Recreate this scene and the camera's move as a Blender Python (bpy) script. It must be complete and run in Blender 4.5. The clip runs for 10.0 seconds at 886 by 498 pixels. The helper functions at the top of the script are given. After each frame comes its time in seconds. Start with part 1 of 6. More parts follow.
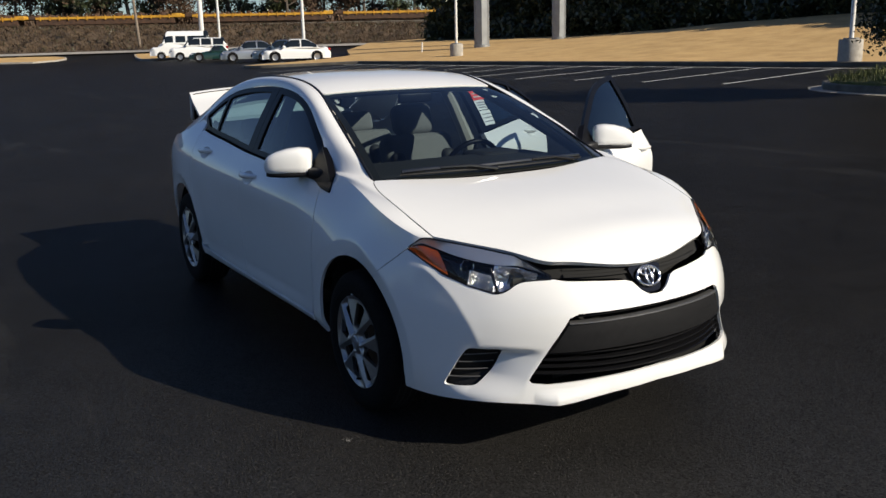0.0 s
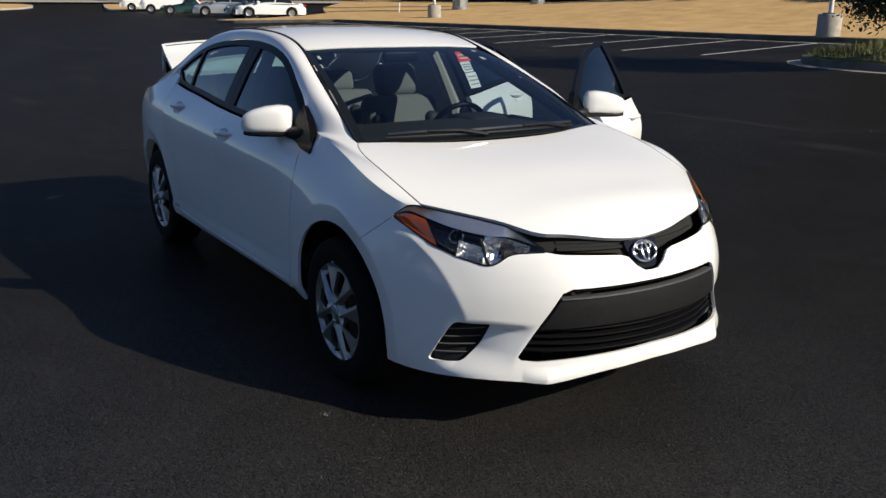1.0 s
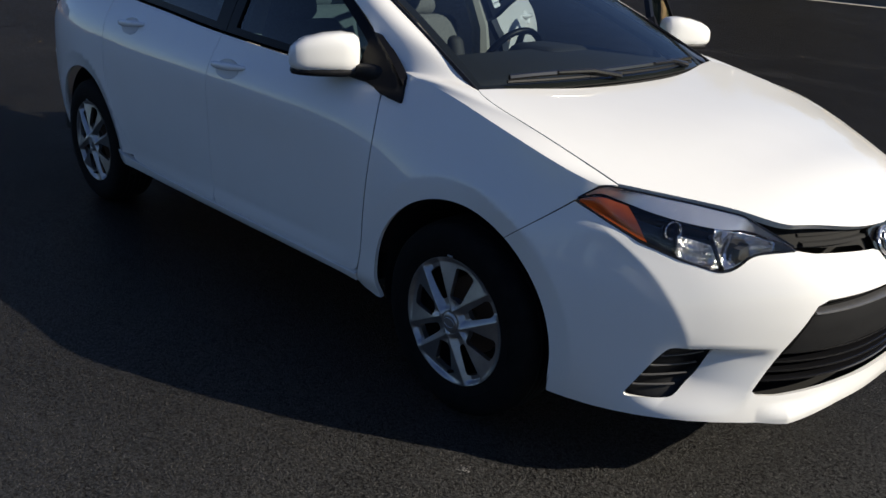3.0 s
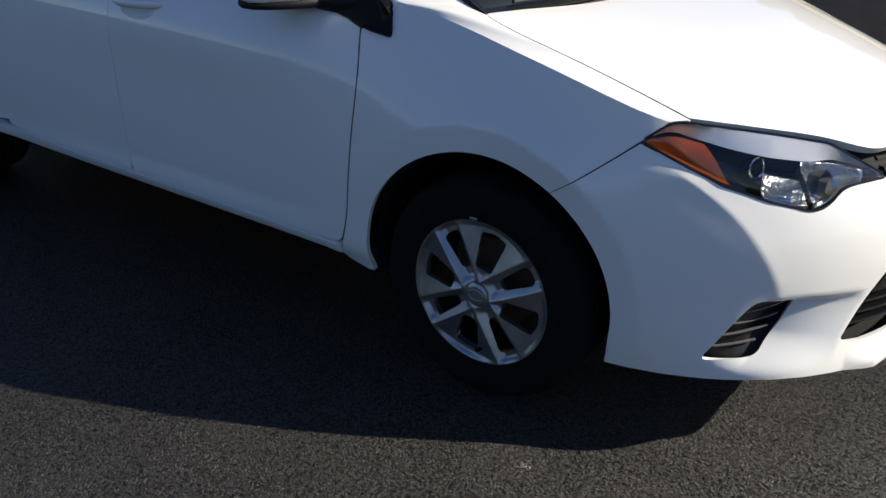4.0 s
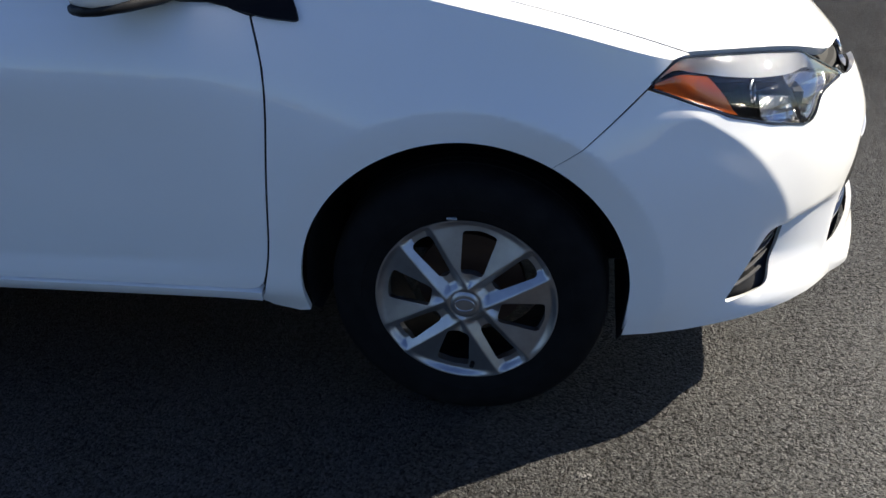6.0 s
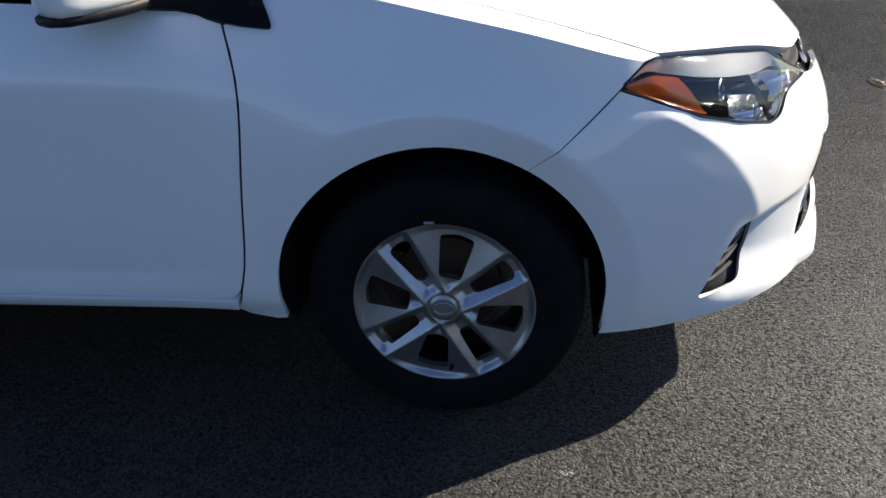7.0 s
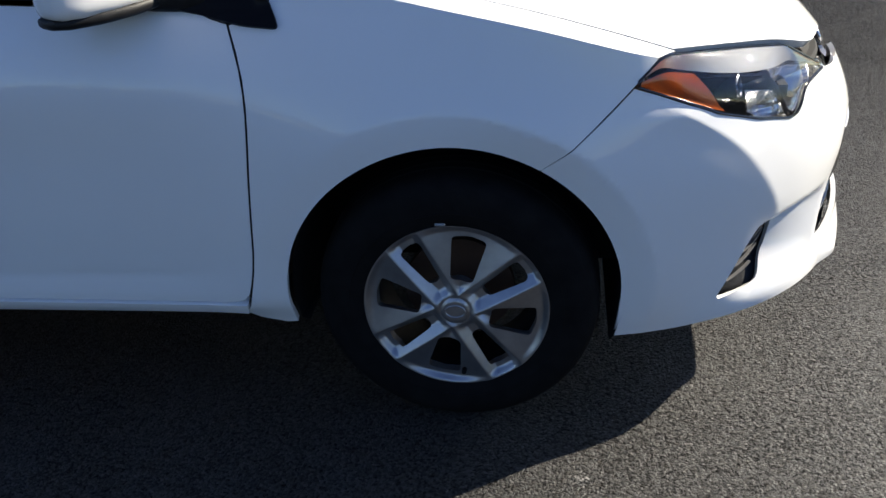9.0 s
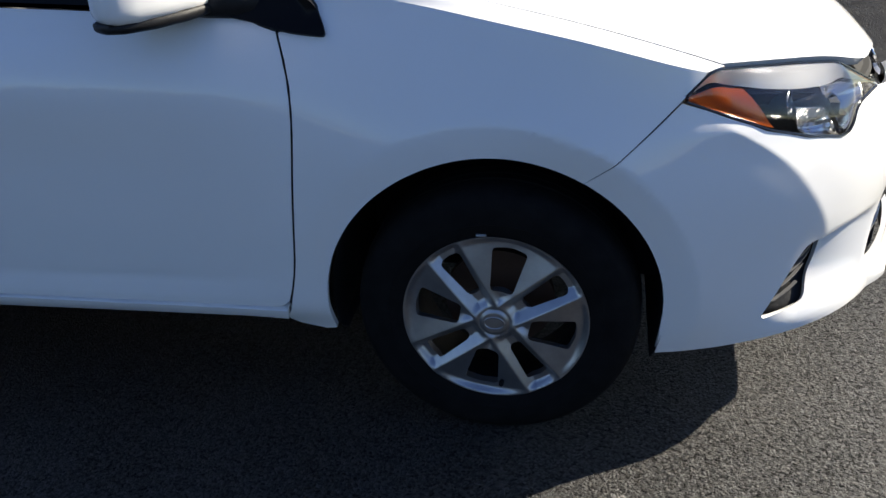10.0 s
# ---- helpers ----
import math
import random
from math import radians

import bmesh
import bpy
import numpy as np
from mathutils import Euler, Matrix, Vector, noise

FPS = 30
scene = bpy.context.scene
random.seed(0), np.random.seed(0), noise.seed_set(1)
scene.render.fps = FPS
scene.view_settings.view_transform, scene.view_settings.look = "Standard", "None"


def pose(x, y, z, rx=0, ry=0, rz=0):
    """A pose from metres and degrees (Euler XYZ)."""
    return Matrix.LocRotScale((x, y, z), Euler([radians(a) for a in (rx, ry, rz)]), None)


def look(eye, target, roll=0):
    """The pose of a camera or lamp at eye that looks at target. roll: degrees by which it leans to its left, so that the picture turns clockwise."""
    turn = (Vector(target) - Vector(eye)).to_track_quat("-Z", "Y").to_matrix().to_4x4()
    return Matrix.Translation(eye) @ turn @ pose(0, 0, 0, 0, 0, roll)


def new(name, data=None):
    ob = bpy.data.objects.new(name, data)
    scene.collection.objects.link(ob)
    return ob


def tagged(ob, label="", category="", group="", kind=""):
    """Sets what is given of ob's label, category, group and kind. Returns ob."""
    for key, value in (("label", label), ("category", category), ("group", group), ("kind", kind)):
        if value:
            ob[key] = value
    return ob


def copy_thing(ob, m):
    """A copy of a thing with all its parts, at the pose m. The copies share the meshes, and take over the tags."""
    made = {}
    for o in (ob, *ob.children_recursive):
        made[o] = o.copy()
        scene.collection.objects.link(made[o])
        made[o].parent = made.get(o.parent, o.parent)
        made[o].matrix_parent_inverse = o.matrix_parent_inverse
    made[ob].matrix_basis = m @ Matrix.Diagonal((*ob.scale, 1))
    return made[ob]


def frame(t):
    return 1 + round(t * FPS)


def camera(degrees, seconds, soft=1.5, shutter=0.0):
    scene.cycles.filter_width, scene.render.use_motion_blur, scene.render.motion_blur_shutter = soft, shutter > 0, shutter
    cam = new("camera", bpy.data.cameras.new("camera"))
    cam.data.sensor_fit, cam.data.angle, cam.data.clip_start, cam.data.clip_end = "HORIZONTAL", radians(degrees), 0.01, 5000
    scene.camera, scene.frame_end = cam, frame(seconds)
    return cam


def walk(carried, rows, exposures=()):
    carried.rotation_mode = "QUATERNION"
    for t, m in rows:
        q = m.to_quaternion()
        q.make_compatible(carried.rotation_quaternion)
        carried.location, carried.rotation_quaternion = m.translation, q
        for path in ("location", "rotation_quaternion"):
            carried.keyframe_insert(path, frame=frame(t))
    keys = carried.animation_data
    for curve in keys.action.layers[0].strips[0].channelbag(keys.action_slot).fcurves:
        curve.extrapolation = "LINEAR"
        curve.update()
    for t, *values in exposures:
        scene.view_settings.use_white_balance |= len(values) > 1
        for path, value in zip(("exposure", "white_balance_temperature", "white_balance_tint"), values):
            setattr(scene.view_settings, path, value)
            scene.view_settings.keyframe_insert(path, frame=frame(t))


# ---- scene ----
cam = camera(54.3, 10.0)
PATH = [
    (0, (3.294, -2.354, 1.551), (1.619, -1.358, 1.101), -1.4),
    (0.5, (3.277, -2.314, 1.542), (1.618, -1.299, 1.077), -0.9),
    (1, (3.116, -2.32, 1.529), (1.494, -1.278, 0.998), 0.6),
    (1.5, (2.766, -2.431, 1.534), (1.191, -1.324, 0.994), 1.5),
    (2, (2.398, -2.414, 1.503), (0.849, -1.289, 0.922), 1.1),
    (2.2, (2.253, -2.402, 1.502), (0.728, -1.259, 0.895), 1.3),
    (3.3, (1.479, -2.59, 1.44), (0.221, -1.224, 0.696), 2.2),
    (3.5, (1.324, -2.546, 1.428), (0.12, -1.156, 0.641), 0.8),
    (4, (1.063, -2.529, 1.41), (0.032, -1.057, 0.532), 1.3),
    (4.5, (0.735, -2.572, 1.384), (0.008, -0.932, 0.498), 0.6),
    (5, (0.493, -2.544, 1.393), (-0.003, -0.836, 0.476), 0.2),
    (5.5, (0.328, -2.451, 1.355), (-0.059, -0.748, 0.382), -1.6),
    (7, (0.217, -2.46, 1.37), (-0.011, -0.731, 0.392), -2.7),
    (7.5, (0.215, -2.45, 1.365), (-0.003, -0.723, 0.38), -2.8),
    (8, (0.221, -2.442, 1.358), (0.007, -0.712, 0.376), -3.1),
    (8.5, (0.223, -2.431, 1.362), (-0.027, -0.706, 0.382), -3.7),
    (9, (0.22, -2.422, 1.366), (-0.042, -0.702, 0.379), -3.7),
    (9.5, (0.218, -2.427, 1.357), (-0.053, -0.707, 0.374), -3.7),
    (10, (0.217, -2.42, 1.361), (-0.136, -0.7, 0.403), -3.5),
]
walk(cam, [(t, look(eye, target, roll)) for t, eye, target, roll in PATH], [(0, -0.06), (2, 0.0), (3.5, 0.16), (4, 0.42), (4.5, 0.53), (5, 0.60), (5.5, 0.88), (7, 1.0), (10, 0.98)])

# ---- daylight: a low autumn sun ahead and to the far side of the car ----
SUN = Vector((1.46, 0.92, 1.0)).normalized()
world = bpy.data.worlds.new("sky")
scene.world = world
world.use_nodes = True
sky = world.node_tree.nodes.new("ShaderNodeTexSky")
sky.sky_type = "NISHITA"
sky.sun_disc = False
sky.sun_elevation = math.asin(SUN.z)
sky.sun_rotation = math.atan2(SUN.x, SUN.y)
sky.dust_density = 0.3
sky.ozone_density = 4.0
deep_blue = world.node_tree.nodes.new("ShaderNodeHueSaturation")
deep_blue.inputs["Hue"].default_value = 0.512
deep_blue.inputs["Saturation"].default_value = 1.07
world.node_tree.links.new(sky.outputs[0], deep_blue.inputs["Color"])
world.node_tree.links.new(deep_blue.outputs[0], world.node_tree.nodes["Background"].inputs[0])
world.node_tree.nodes["Background"].inputs[1].default_value = 0.081
sun = new("sun", bpy.data.lights.new("sun", "SUN"))
sun.data.energy = 6.3
sun.data.angle = radians(0.53)
sun.data.color = (1.0, 0.91, 0.75)
sun.matrix_world = look(SUN * 50, (0, 0, 0))


# ---- materials ----
def material(name, color, rough=0.5, metal=0.0, **extra):
    m = bpy.data.materials.new(name)
    m.use_nodes = True
    b = m.node_tree.nodes["Principled BSDF"]
    b.inputs["Base Color"].default_value = (*color, 1)
    b.inputs["Roughness"].default_value = rough
    b.inputs["Metallic"].default_value = metal
    for key, value in extra.items():
        b.inputs[key.replace("_", " ").title().replace("Ior", "IOR")].default_value = value
    return m


def node(m, kind, **inputs):
    n = m.node_tree.nodes.new(kind)
    for key, value in inputs.items():
        n.inputs[key.replace("_", " ")].default_value = value
    return n


def link(m, a, out, b, into):
    m.node_tree.links.new(a.outputs[out], b.inputs[into])


def bsdf(m):
    return m.node_tree.nodes["Principled BSDF"]


def mottle(m, scale, low, high, detail=4.0, rough=None, bump=0.0, bump_scale=None, position=False):
    """Colour between low and high by noise at a real scale, with roughness and relief from a second, finer noise."""
    where = node(m, "ShaderNodeNewGeometry") if position else node(m, "ShaderNodeTexCoord")
    out = "Position" if position else "Object"
    n = node(m, "ShaderNodeTexNoise", Scale=scale, Detail=detail, Roughness=0.6)
    link(m, where, out, n, "Vector")
    ramp = node(m, "ShaderNodeValToRGB")
    ramp.color_ramp.elements[0].position, ramp.color_ramp.elements[1].position = 0.3, 0.7
    ramp.color_ramp.elements[0].color, ramp.color_ramp.elements[1].color = (*low, 1), (*high, 1)
    link(m, n, "Fac", ramp, "Fac")
    link(m, ramp, "Color", bsdf(m), "Base Color")
    if rough:
        mr = node(m, "ShaderNodeMapRange", To_Min=rough[0], To_Max=rough[1])
        link(m, n, "Fac", mr, "Value")
        link(m, mr, "Result", bsdf(m), "Roughness")
    if bump:
        f = node(m, "ShaderNodeTexNoise", Scale=bump_scale or scale * 6, Detail=3.0)
        link(m, where, out, f, "Vector")
        b = node(m, "ShaderNodeBump", Strength=1.0, Distance=bump)
        link(m, f, "Fac", b, "Height")
        link(m, b, "Normal", bsdf(m), "Normal")
    return ramp


paint = material("white_paint", (0.80, 0.80, 0.79), 0.5, coat_weight=1.0, coat_roughness=0.025, coat_ior=1.5, specular_ior_level=0.2)
mottle(paint, 3.0, (0.785, 0.785, 0.775), (0.81, 0.81, 0.80))
black_plastic = material("black_plastic", (0.012, 0.012, 0.013), 0.45, specular_ior_level=0.25)
mottle(black_plastic, 60.0, (0.006, 0.006, 0.007), (0.011, 0.011, 0.012), rough=(0.38, 0.55), bump=0.0003, bump_scale=900.0)
gloss_black = material("gloss_black", (0.006, 0.006, 0.007), 0.08)
plate_plastic = material("grained_plastic", (0.022, 0.022, 0.024), 0.55, specular_ior_level=0.2)
mottle(plate_plastic, 40.0, (0.007, 0.007, 0.008), (0.011, 0.011, 0.012), rough=(0.5, 0.62), bump=0.0004, bump_scale=1200.0)
shut_black = material("shut_black", (0.004, 0.004, 0.004), 0.9)
chrome = material("chrome", (0.75, 0.76, 0.78), 0.06, 1.0)
bezel_silver = material("bezel_silver", (0.72, 0.74, 0.77), 0.32, 0.88, coat_weight=0.2)
polished = material("polished_reflector", (0.80, 0.81, 0.83), 0.20, 1.0)
wiper_black = material("wiper_black", (0.012, 0.012, 0.013), 0.22, specular_ior_level=0.8)
# black slats; the sun's glint on their edges is put into this lighter grey
slat_plastic = material("slat_plastic", (0.10, 0.10, 0.105), 0.35)
satin_chrome = material("satin_chrome", (0.62, 0.63, 0.65), 0.22, 1.0)
silver = material("silver_paint", (0.34, 0.34, 0.35), 0.36, 0.90, coat_weight=0.15, coat_roughness=0.12)
mottle(silver, 30.0, (0.34, 0.34, 0.35), (0.42, 0.42, 0.43))
rubber = material("rubber", (0.010, 0.010, 0.011), 0.75, specular_ior_level=0.1)
mottle(rubber, 25.0, (0.004, 0.004, 0.0045), (0.010, 0.0095, 0.0095), rough=(0.7, 0.9), bump=0.0006, bump_scale=300.0)
dark_trim = material("dark_trim", (0.004, 0.004, 0.005), 0.40, specular_ior_level=0.12)
cloth = material("grey_cloth", (0.16, 0.16, 0.16), 0.9)
mottle(cloth, 120.0, (0.12, 0.12, 0.12), (0.20, 0.20, 0.195), bump=0.001, bump_scale=700.0)
beige_plastic = material("beige_plastic", (0.30, 0.29, 0.26), 0.6)
mottle(beige_plastic, 90.0, (0.27, 0.26, 0.23), (0.33, 0.32, 0.29))
dash = material("dark_dash", (0.020, 0.020, 0.021), 0.7)
mottle(dash, 150.0, (0.016, 0.016, 0.017), (0.026, 0.026, 0.027), bump=0.0005, bump_scale=800.0)
amber = material("amber_lens", (0.40, 0.085, 0.014), 0.12, transmission_weight=0.35, ior=1.5)
red_lens = material("red_lens", (0.35, 0.01, 0.01), 0.08, coat_weight=1.0)


def glass_material(name, tint, clear=0.8, rough=0.0, gloss=1.0):
    """A thin pane: tinted see-through with a mirror's sheen at glancing angles."""
    m = bpy.data.materials.new(name)
    m.use_nodes = True
    nodes, links = m.node_tree.nodes, m.node_tree.links
    nodes.remove(nodes["Principled BSDF"])
    through_it, sheen, mix, fres = (nodes.new("ShaderNode" + k) for k in ("BsdfTransparent", "BsdfGlossy", "MixShader", "Fresnel"))
    through_it.inputs[0].default_value = (*[c * clear for c in tint], 1)
    sheen.inputs["Roughness"].default_value = rough
    sheen.inputs["Color"].default_value = (gloss, gloss, gloss, 1)
    fres.inputs["IOR"].default_value = 1.5
    links.new(fres.outputs[0], mix.inputs[0])
    links.new(through_it.outputs[0], mix.inputs[1])
    links.new(sheen.outputs[0], mix.inputs[2])
    links.new(mix.outputs[0], nodes["Material Output"].inputs[0])
    return m


windscreen_glass = glass_material("windscreen_glass", (0.74, 0.93, 1.0), 0.52)
side_glass = glass_material("side_glass", (0.48, 0.86, 1.0), 0.30, gloss=0.95)
lens_glass = glass_material("lens_glass", (1.0, 1.0, 1.0), 0.93)


def asphalt_material():
    """Dark sealed asphalt: fine grit, scattered open pits, single pale stones and faint scuffs."""
    m = material("asphalt", (0.02, 0.02, 0.02), 0.6)
    pos = node(m, "ShaderNodeNewGeometry")
    broad = node(m, "ShaderNodeTexNoise", Scale=0.30, Detail=6.0, Roughness=0.62)
    scuff = node(m, "ShaderNodeTexNoise", Scale=0.8, Detail=8.0, Roughness=0.7)
    stones = node(m, "ShaderNodeTexVoronoi", Scale=165.0, Randomness=1.0)
    grit = node(m, "ShaderNodeTexNoise", Scale=150.0, Detail=6.0, Roughness=0.78)
    pits = node(m, "ShaderNodeTexNoise", Scale=80.0, Detail=3.0, Roughness=0.6)
    patch = node(m, "ShaderNodeTexNoise", Scale=3.0, Detail=3.0)
    stretch = node(m, "ShaderNodeMapping", Scale=(0.35, 1.6, 1.0), Rotation=(0, 0, 0.6))
    link(m, pos, "Position", stretch, "Vector")
    link(m, stretch, "Vector", scuff, "Vector")
    for n in (broad, stones, grit, pits, patch):
        link(m, pos, "Position", n, "Vector")
    base = node(m, "ShaderNodeValToRGB")
    base.color_ramp.elements[0].position, base.color_ramp.elements[1].position = 0.32, 0.72
    base.color_ramp.elements[0].color, base.color_ramp.elements[1].color = (0.0128, 0.0122, 0.0114, 1), (0.0216, 0.0204, 0.0188, 1)
    link(m, broad, "Fac", base, "Fac")
    gray = node(m, "ShaderNodeSeparateColor")
    link(m, stones, "Color", gray, "Color")
    chips = node(m, "ShaderNodeValToRGB")
    e = chips.color_ramp.elements
    e[0].position, e[1].position = 0.30, 1.0
    e[0].color, e[1].color = (0.62, 0.62, 0.62, 1), (2.1, 2.0, 1.85, 1)
    mid_stop = chips.color_ramp.elements.new(0.85)
    mid_stop.color = (1.0, 0.97, 0.93, 1)
    link(m, gray, "Red", chips, "Fac")
    # open pits, denser in some patches, are darker and duller
    depth = node(m, "ShaderNodeMath")
    depth.operation = "MULTIPLY_ADD"
    link(m, patch, "Fac", depth, 0)
    depth.inputs[1].default_value = -0.22
    link(m, pits, "Fac", depth, 2)
    open_ = node(m, "ShaderNodeMapRange", From_Min=0.275, From_Max=0.325)
    link(m, depth, "Value", open_, "Value")
    pit_tone = node(m, "ShaderNodeMapRange", To_Min=0.45, To_Max=1.0)
    link(m, open_, "Result", pit_tone, "Value")
    mul, mul2 = node(m, "ShaderNodeMixRGB", Fac=1.0), node(m, "ShaderNodeMixRGB", Fac=1.0)
    mul.blend_type = mul2.blend_type = "MULTIPLY"
    link(m, base, "Color", mul, "Color1")
    link(m, chips, "Color", mul, "Color2")
    link(m, mul, "Color", mul2, "Color1")
    link(m, pit_tone, "Result", mul2, "Color2")
    pale = node(m, "ShaderNodeValToRGB")
    pale.color_ramp.elements[0].position, pale.color_ramp.elements[1].position = 0.56, 0.76
    pale.color_ramp.elements[0].color, pale.color_ramp.elements[1].color = (0, 0, 0, 1), (0.55, 0.55, 0.55, 1)
    link(m, scuff, "Fac", pale, "Fac")
    worn = node(m, "ShaderNodeMixRGB")
    worn.inputs["Color2"].default_value = (0.055, 0.053, 0.05, 1)
    link(m, pale, "Color", worn, "Fac")
    link(m, mul2, "Color", worn, "Color1")
    link(m, worn, "Color", bsdf(m), "Base Color")
    rise, dome, step_ = (node(m, "ShaderNodeMath") for _ in range(3))
    for n, k in ((rise, 2.2), (dome, -0.75), (step_, 0.32)):
        n.operation = "MULTIPLY_ADD"
        n.inputs[1].default_value = k
    link(m, open_, "Result", rise, 0)
    link(m, grit, "Fac", rise, 2)
    link(m, stones, "Distance", dome, 0)
    link(m, rise, "Value", dome, 2)
    link(m, gray, "Green", step_, 0)
    link(m, dome, "Value", step_, 2)
    rise = step_
    b = node(m, "ShaderNodeBump", Strength=1.0, Distance=0.0042)
    link(m, rise, "Value", b, "Height")
    link(m, b, "Normal", bsdf(m), "Normal")
    # rough stone keeps little gloss at a glancing view
    glance = node(m, "ShaderNodeLayerWeight", Blend=0.5)
    gloss = node(m, "ShaderNodeMapRange", From_Min=0.40, From_Max=0.72, To_Min=0.42, To_Max=0.06)
    link(m, glance, "Facing", gloss, "Value")
    glint, shine = node(m, "ShaderNodeMapRange", To_Min=0.3, To_Max=1.9), node(m, "ShaderNodeMath")
    link(m, gray, "Blue", glint, "Value")
    shine.operation = "MULTIPLY"
    link(m, gloss, "Result", shine, 0)
    link(m, glint, "Result", shine, 1)
    bare_ = node(m, "ShaderNodeMath")
    bare_.operation = "MULTIPLY"
    link(m, shine, "Value", bare_, 0)
    link(m, pit_tone, "Result", bare_, 1)
    link(m, bare_, "Value", bsdf(m), "Specular IOR Level")
    mr = node(m, "ShaderNodeMapRange", To_Min=0.40, To_Max=0.62)
    link(m, grit, "Fac", mr, "Value")
    link(m, mr, "Result", bsdf(m), "Roughness")
    return m


asphalt = asphalt_material()
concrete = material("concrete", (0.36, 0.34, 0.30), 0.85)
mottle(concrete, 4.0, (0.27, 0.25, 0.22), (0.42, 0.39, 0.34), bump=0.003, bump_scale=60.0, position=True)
# near kerbs: stained concrete, with the shade of their faces put into the colour
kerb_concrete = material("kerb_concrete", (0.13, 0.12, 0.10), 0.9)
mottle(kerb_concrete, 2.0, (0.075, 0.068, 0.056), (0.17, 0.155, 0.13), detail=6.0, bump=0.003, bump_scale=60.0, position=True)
line_paint = material("line_paint", (0.62, 0.62, 0.58), 0.7)
mottle(line_paint, 14.0, (0.36, 0.36, 0.34), (0.70, 0.70, 0.66), position=True)
dry_grass = material("dry_grass", (0.36, 0.25, 0.11), 0.95)
mottle(dry_grass, 0.9, (0.40, 0.245, 0.090), (0.58, 0.38, 0.155), detail=9.0, bump=0.018, bump_scale=9.0, position=True)
green_grass = material("green_grass", (0.10, 0.13, 0.04), 0.9)
mottle(green_grass, 6.0, (0.06, 0.09, 0.025), (0.20, 0.19, 0.075), detail=6.0, position=True)
brush = material("dry_brush", (0.10, 0.07, 0.045), 0.95)
mottle(brush, 0.5, (0.050, 0.034, 0.021), (0.120, 0.080, 0.047), detail=8.0, bump=0.2, bump_scale=4.0, position=True)
leaf_dark = material("leaf_dark", (0.020, 0.030, 0.014), 0.38)
mottle(leaf_dark, 0.7, (0.016, 0.026, 0.012), (0.070, 0.080, 0.034), position=True)
leaf_brown = material("leaf_brown", (0.09, 0.055, 0.03), 0.7)
mottle(leaf_brown, 0.5, (0.05, 0.035, 0.022), (0.13, 0.07, 0.035), position=True)
bark = material("bark", (0.09, 0.075, 0.06), 0.9)
mottle(bark, 8.0, (0.06, 0.05, 0.04), (0.15, 0.125, 0.10), bump=0.01, bump_scale=40.0, position=True)
galvanised = material("galvanised_steel", (0.42, 0.44, 0.45), 0.5, 0.5)
mottle(galvanised, 2.0, (0.24, 0.25, 0.26), (0.33, 0.345, 0.35))
white_steel = material("white_steel", (0.72, 0.72, 0.70), 0.5)
mottle(white_steel, 3.0, (0.62, 0.62, 0.60), (0.76, 0.76, 0.74))
weathered_wood = material("weathered_wood", (0.20, 0.16, 0.12), 0.9)
mottle(weathered_wood, 5.0, (0.15, 0.12, 0.09), (0.25, 0.20, 0.155), bump=0.01, bump_scale=30.0)
yellow_steel = material("yellow_steel", (0.60, 0.30, 0.025), 0.6)
mottle(yellow_steel, 1.2, (0.42, 0.20, 0.02), (0.66, 0.36, 0.035), detail=6.0, position=True)
rust = material("rusty_steel", (0.07, 0.04, 0.025), 0.85)
mottle(rust, 3.0, (0.035, 0.022, 0.016), (0.11, 0.055, 0.03), position=True)
ballast = material("ballast", (0.16, 0.14, 0.12), 0.95)
mottle(ballast, 8.0, (0.10, 0.085, 0.07), (0.22, 0.19, 0.16), bump=0.05, bump_scale=20.0, position=True)


# ---- shaping helpers ----
class Spline:
    """Natural cubic spline through knots; the values may be one row or a column for each query."""

    def __init__(self, knots):
        self.k = np.asarray(knots, float)
        n, h = len(self.k), np.diff(self.k)
        a, b = np.eye(n), np.zeros((n, n))
        for i in range(1, n - 1):
            a[i, i - 1 : i + 2] = h[i - 1], 2 * (h[i - 1] + h[i]), h[i]
            b[i, i - 1 : i + 2] = 6 / h[i - 1], -6 / h[i - 1] - 6 / h[i], 6 / h[i]
        self.bend = np.linalg.solve(a, b)

    def __call__(self, values, q):
        q, y = np.asarray(q, float), np.asarray(values, float)
        m = self.bend @ y
        i = np.clip(np.searchsorted(self.k, q) - 1, 0, len(self.k) - 2)
        h = self.k[i + 1] - self.k[i]
        t = np.clip((q - self.k[i]) / h, 0, 1)
        u = 1 - t
        y0, y1, m0, m1 = (y[i], y[i + 1], m[i], m[i + 1]) if y.ndim == 1 else (
            y[i, np.arange(q.size)], y[i + 1, np.arange(q.size)], m[i, np.arange(q.size)], m[i + 1, np.arange(q.size)])
        return u * y0 + t * y1 + h * h / 6 * ((u**3 - u) * m0 + (t**3 - t) * m1)


def graph(*pairs):
    """A smooth function of one number through (x, y) pairs."""
    s, ys = Spline([p[0] for p in pairs]), [p[1] for p in pairs]
    return lambda q: s(ys, q)


def line3(*points):
    """A smooth space curve through points, over 0 to 1 by chord length: f(t) gives rows of x, y, z."""
    p = np.array(points, float)
    t = np.r_[0, np.cumsum(np.linalg.norm(np.diff(p, axis=0), axis=1))]
    s = Spline(t / t[-1])
    return lambda q: np.stack([s(p[:, i], np.asarray(q, float)) for i in range(p.shape[1])], -1)


def smooth(a, b, v):
    t = np.clip((v - a) / (b - a), 0, 1)
    return t * t * (3 - 2 * t)


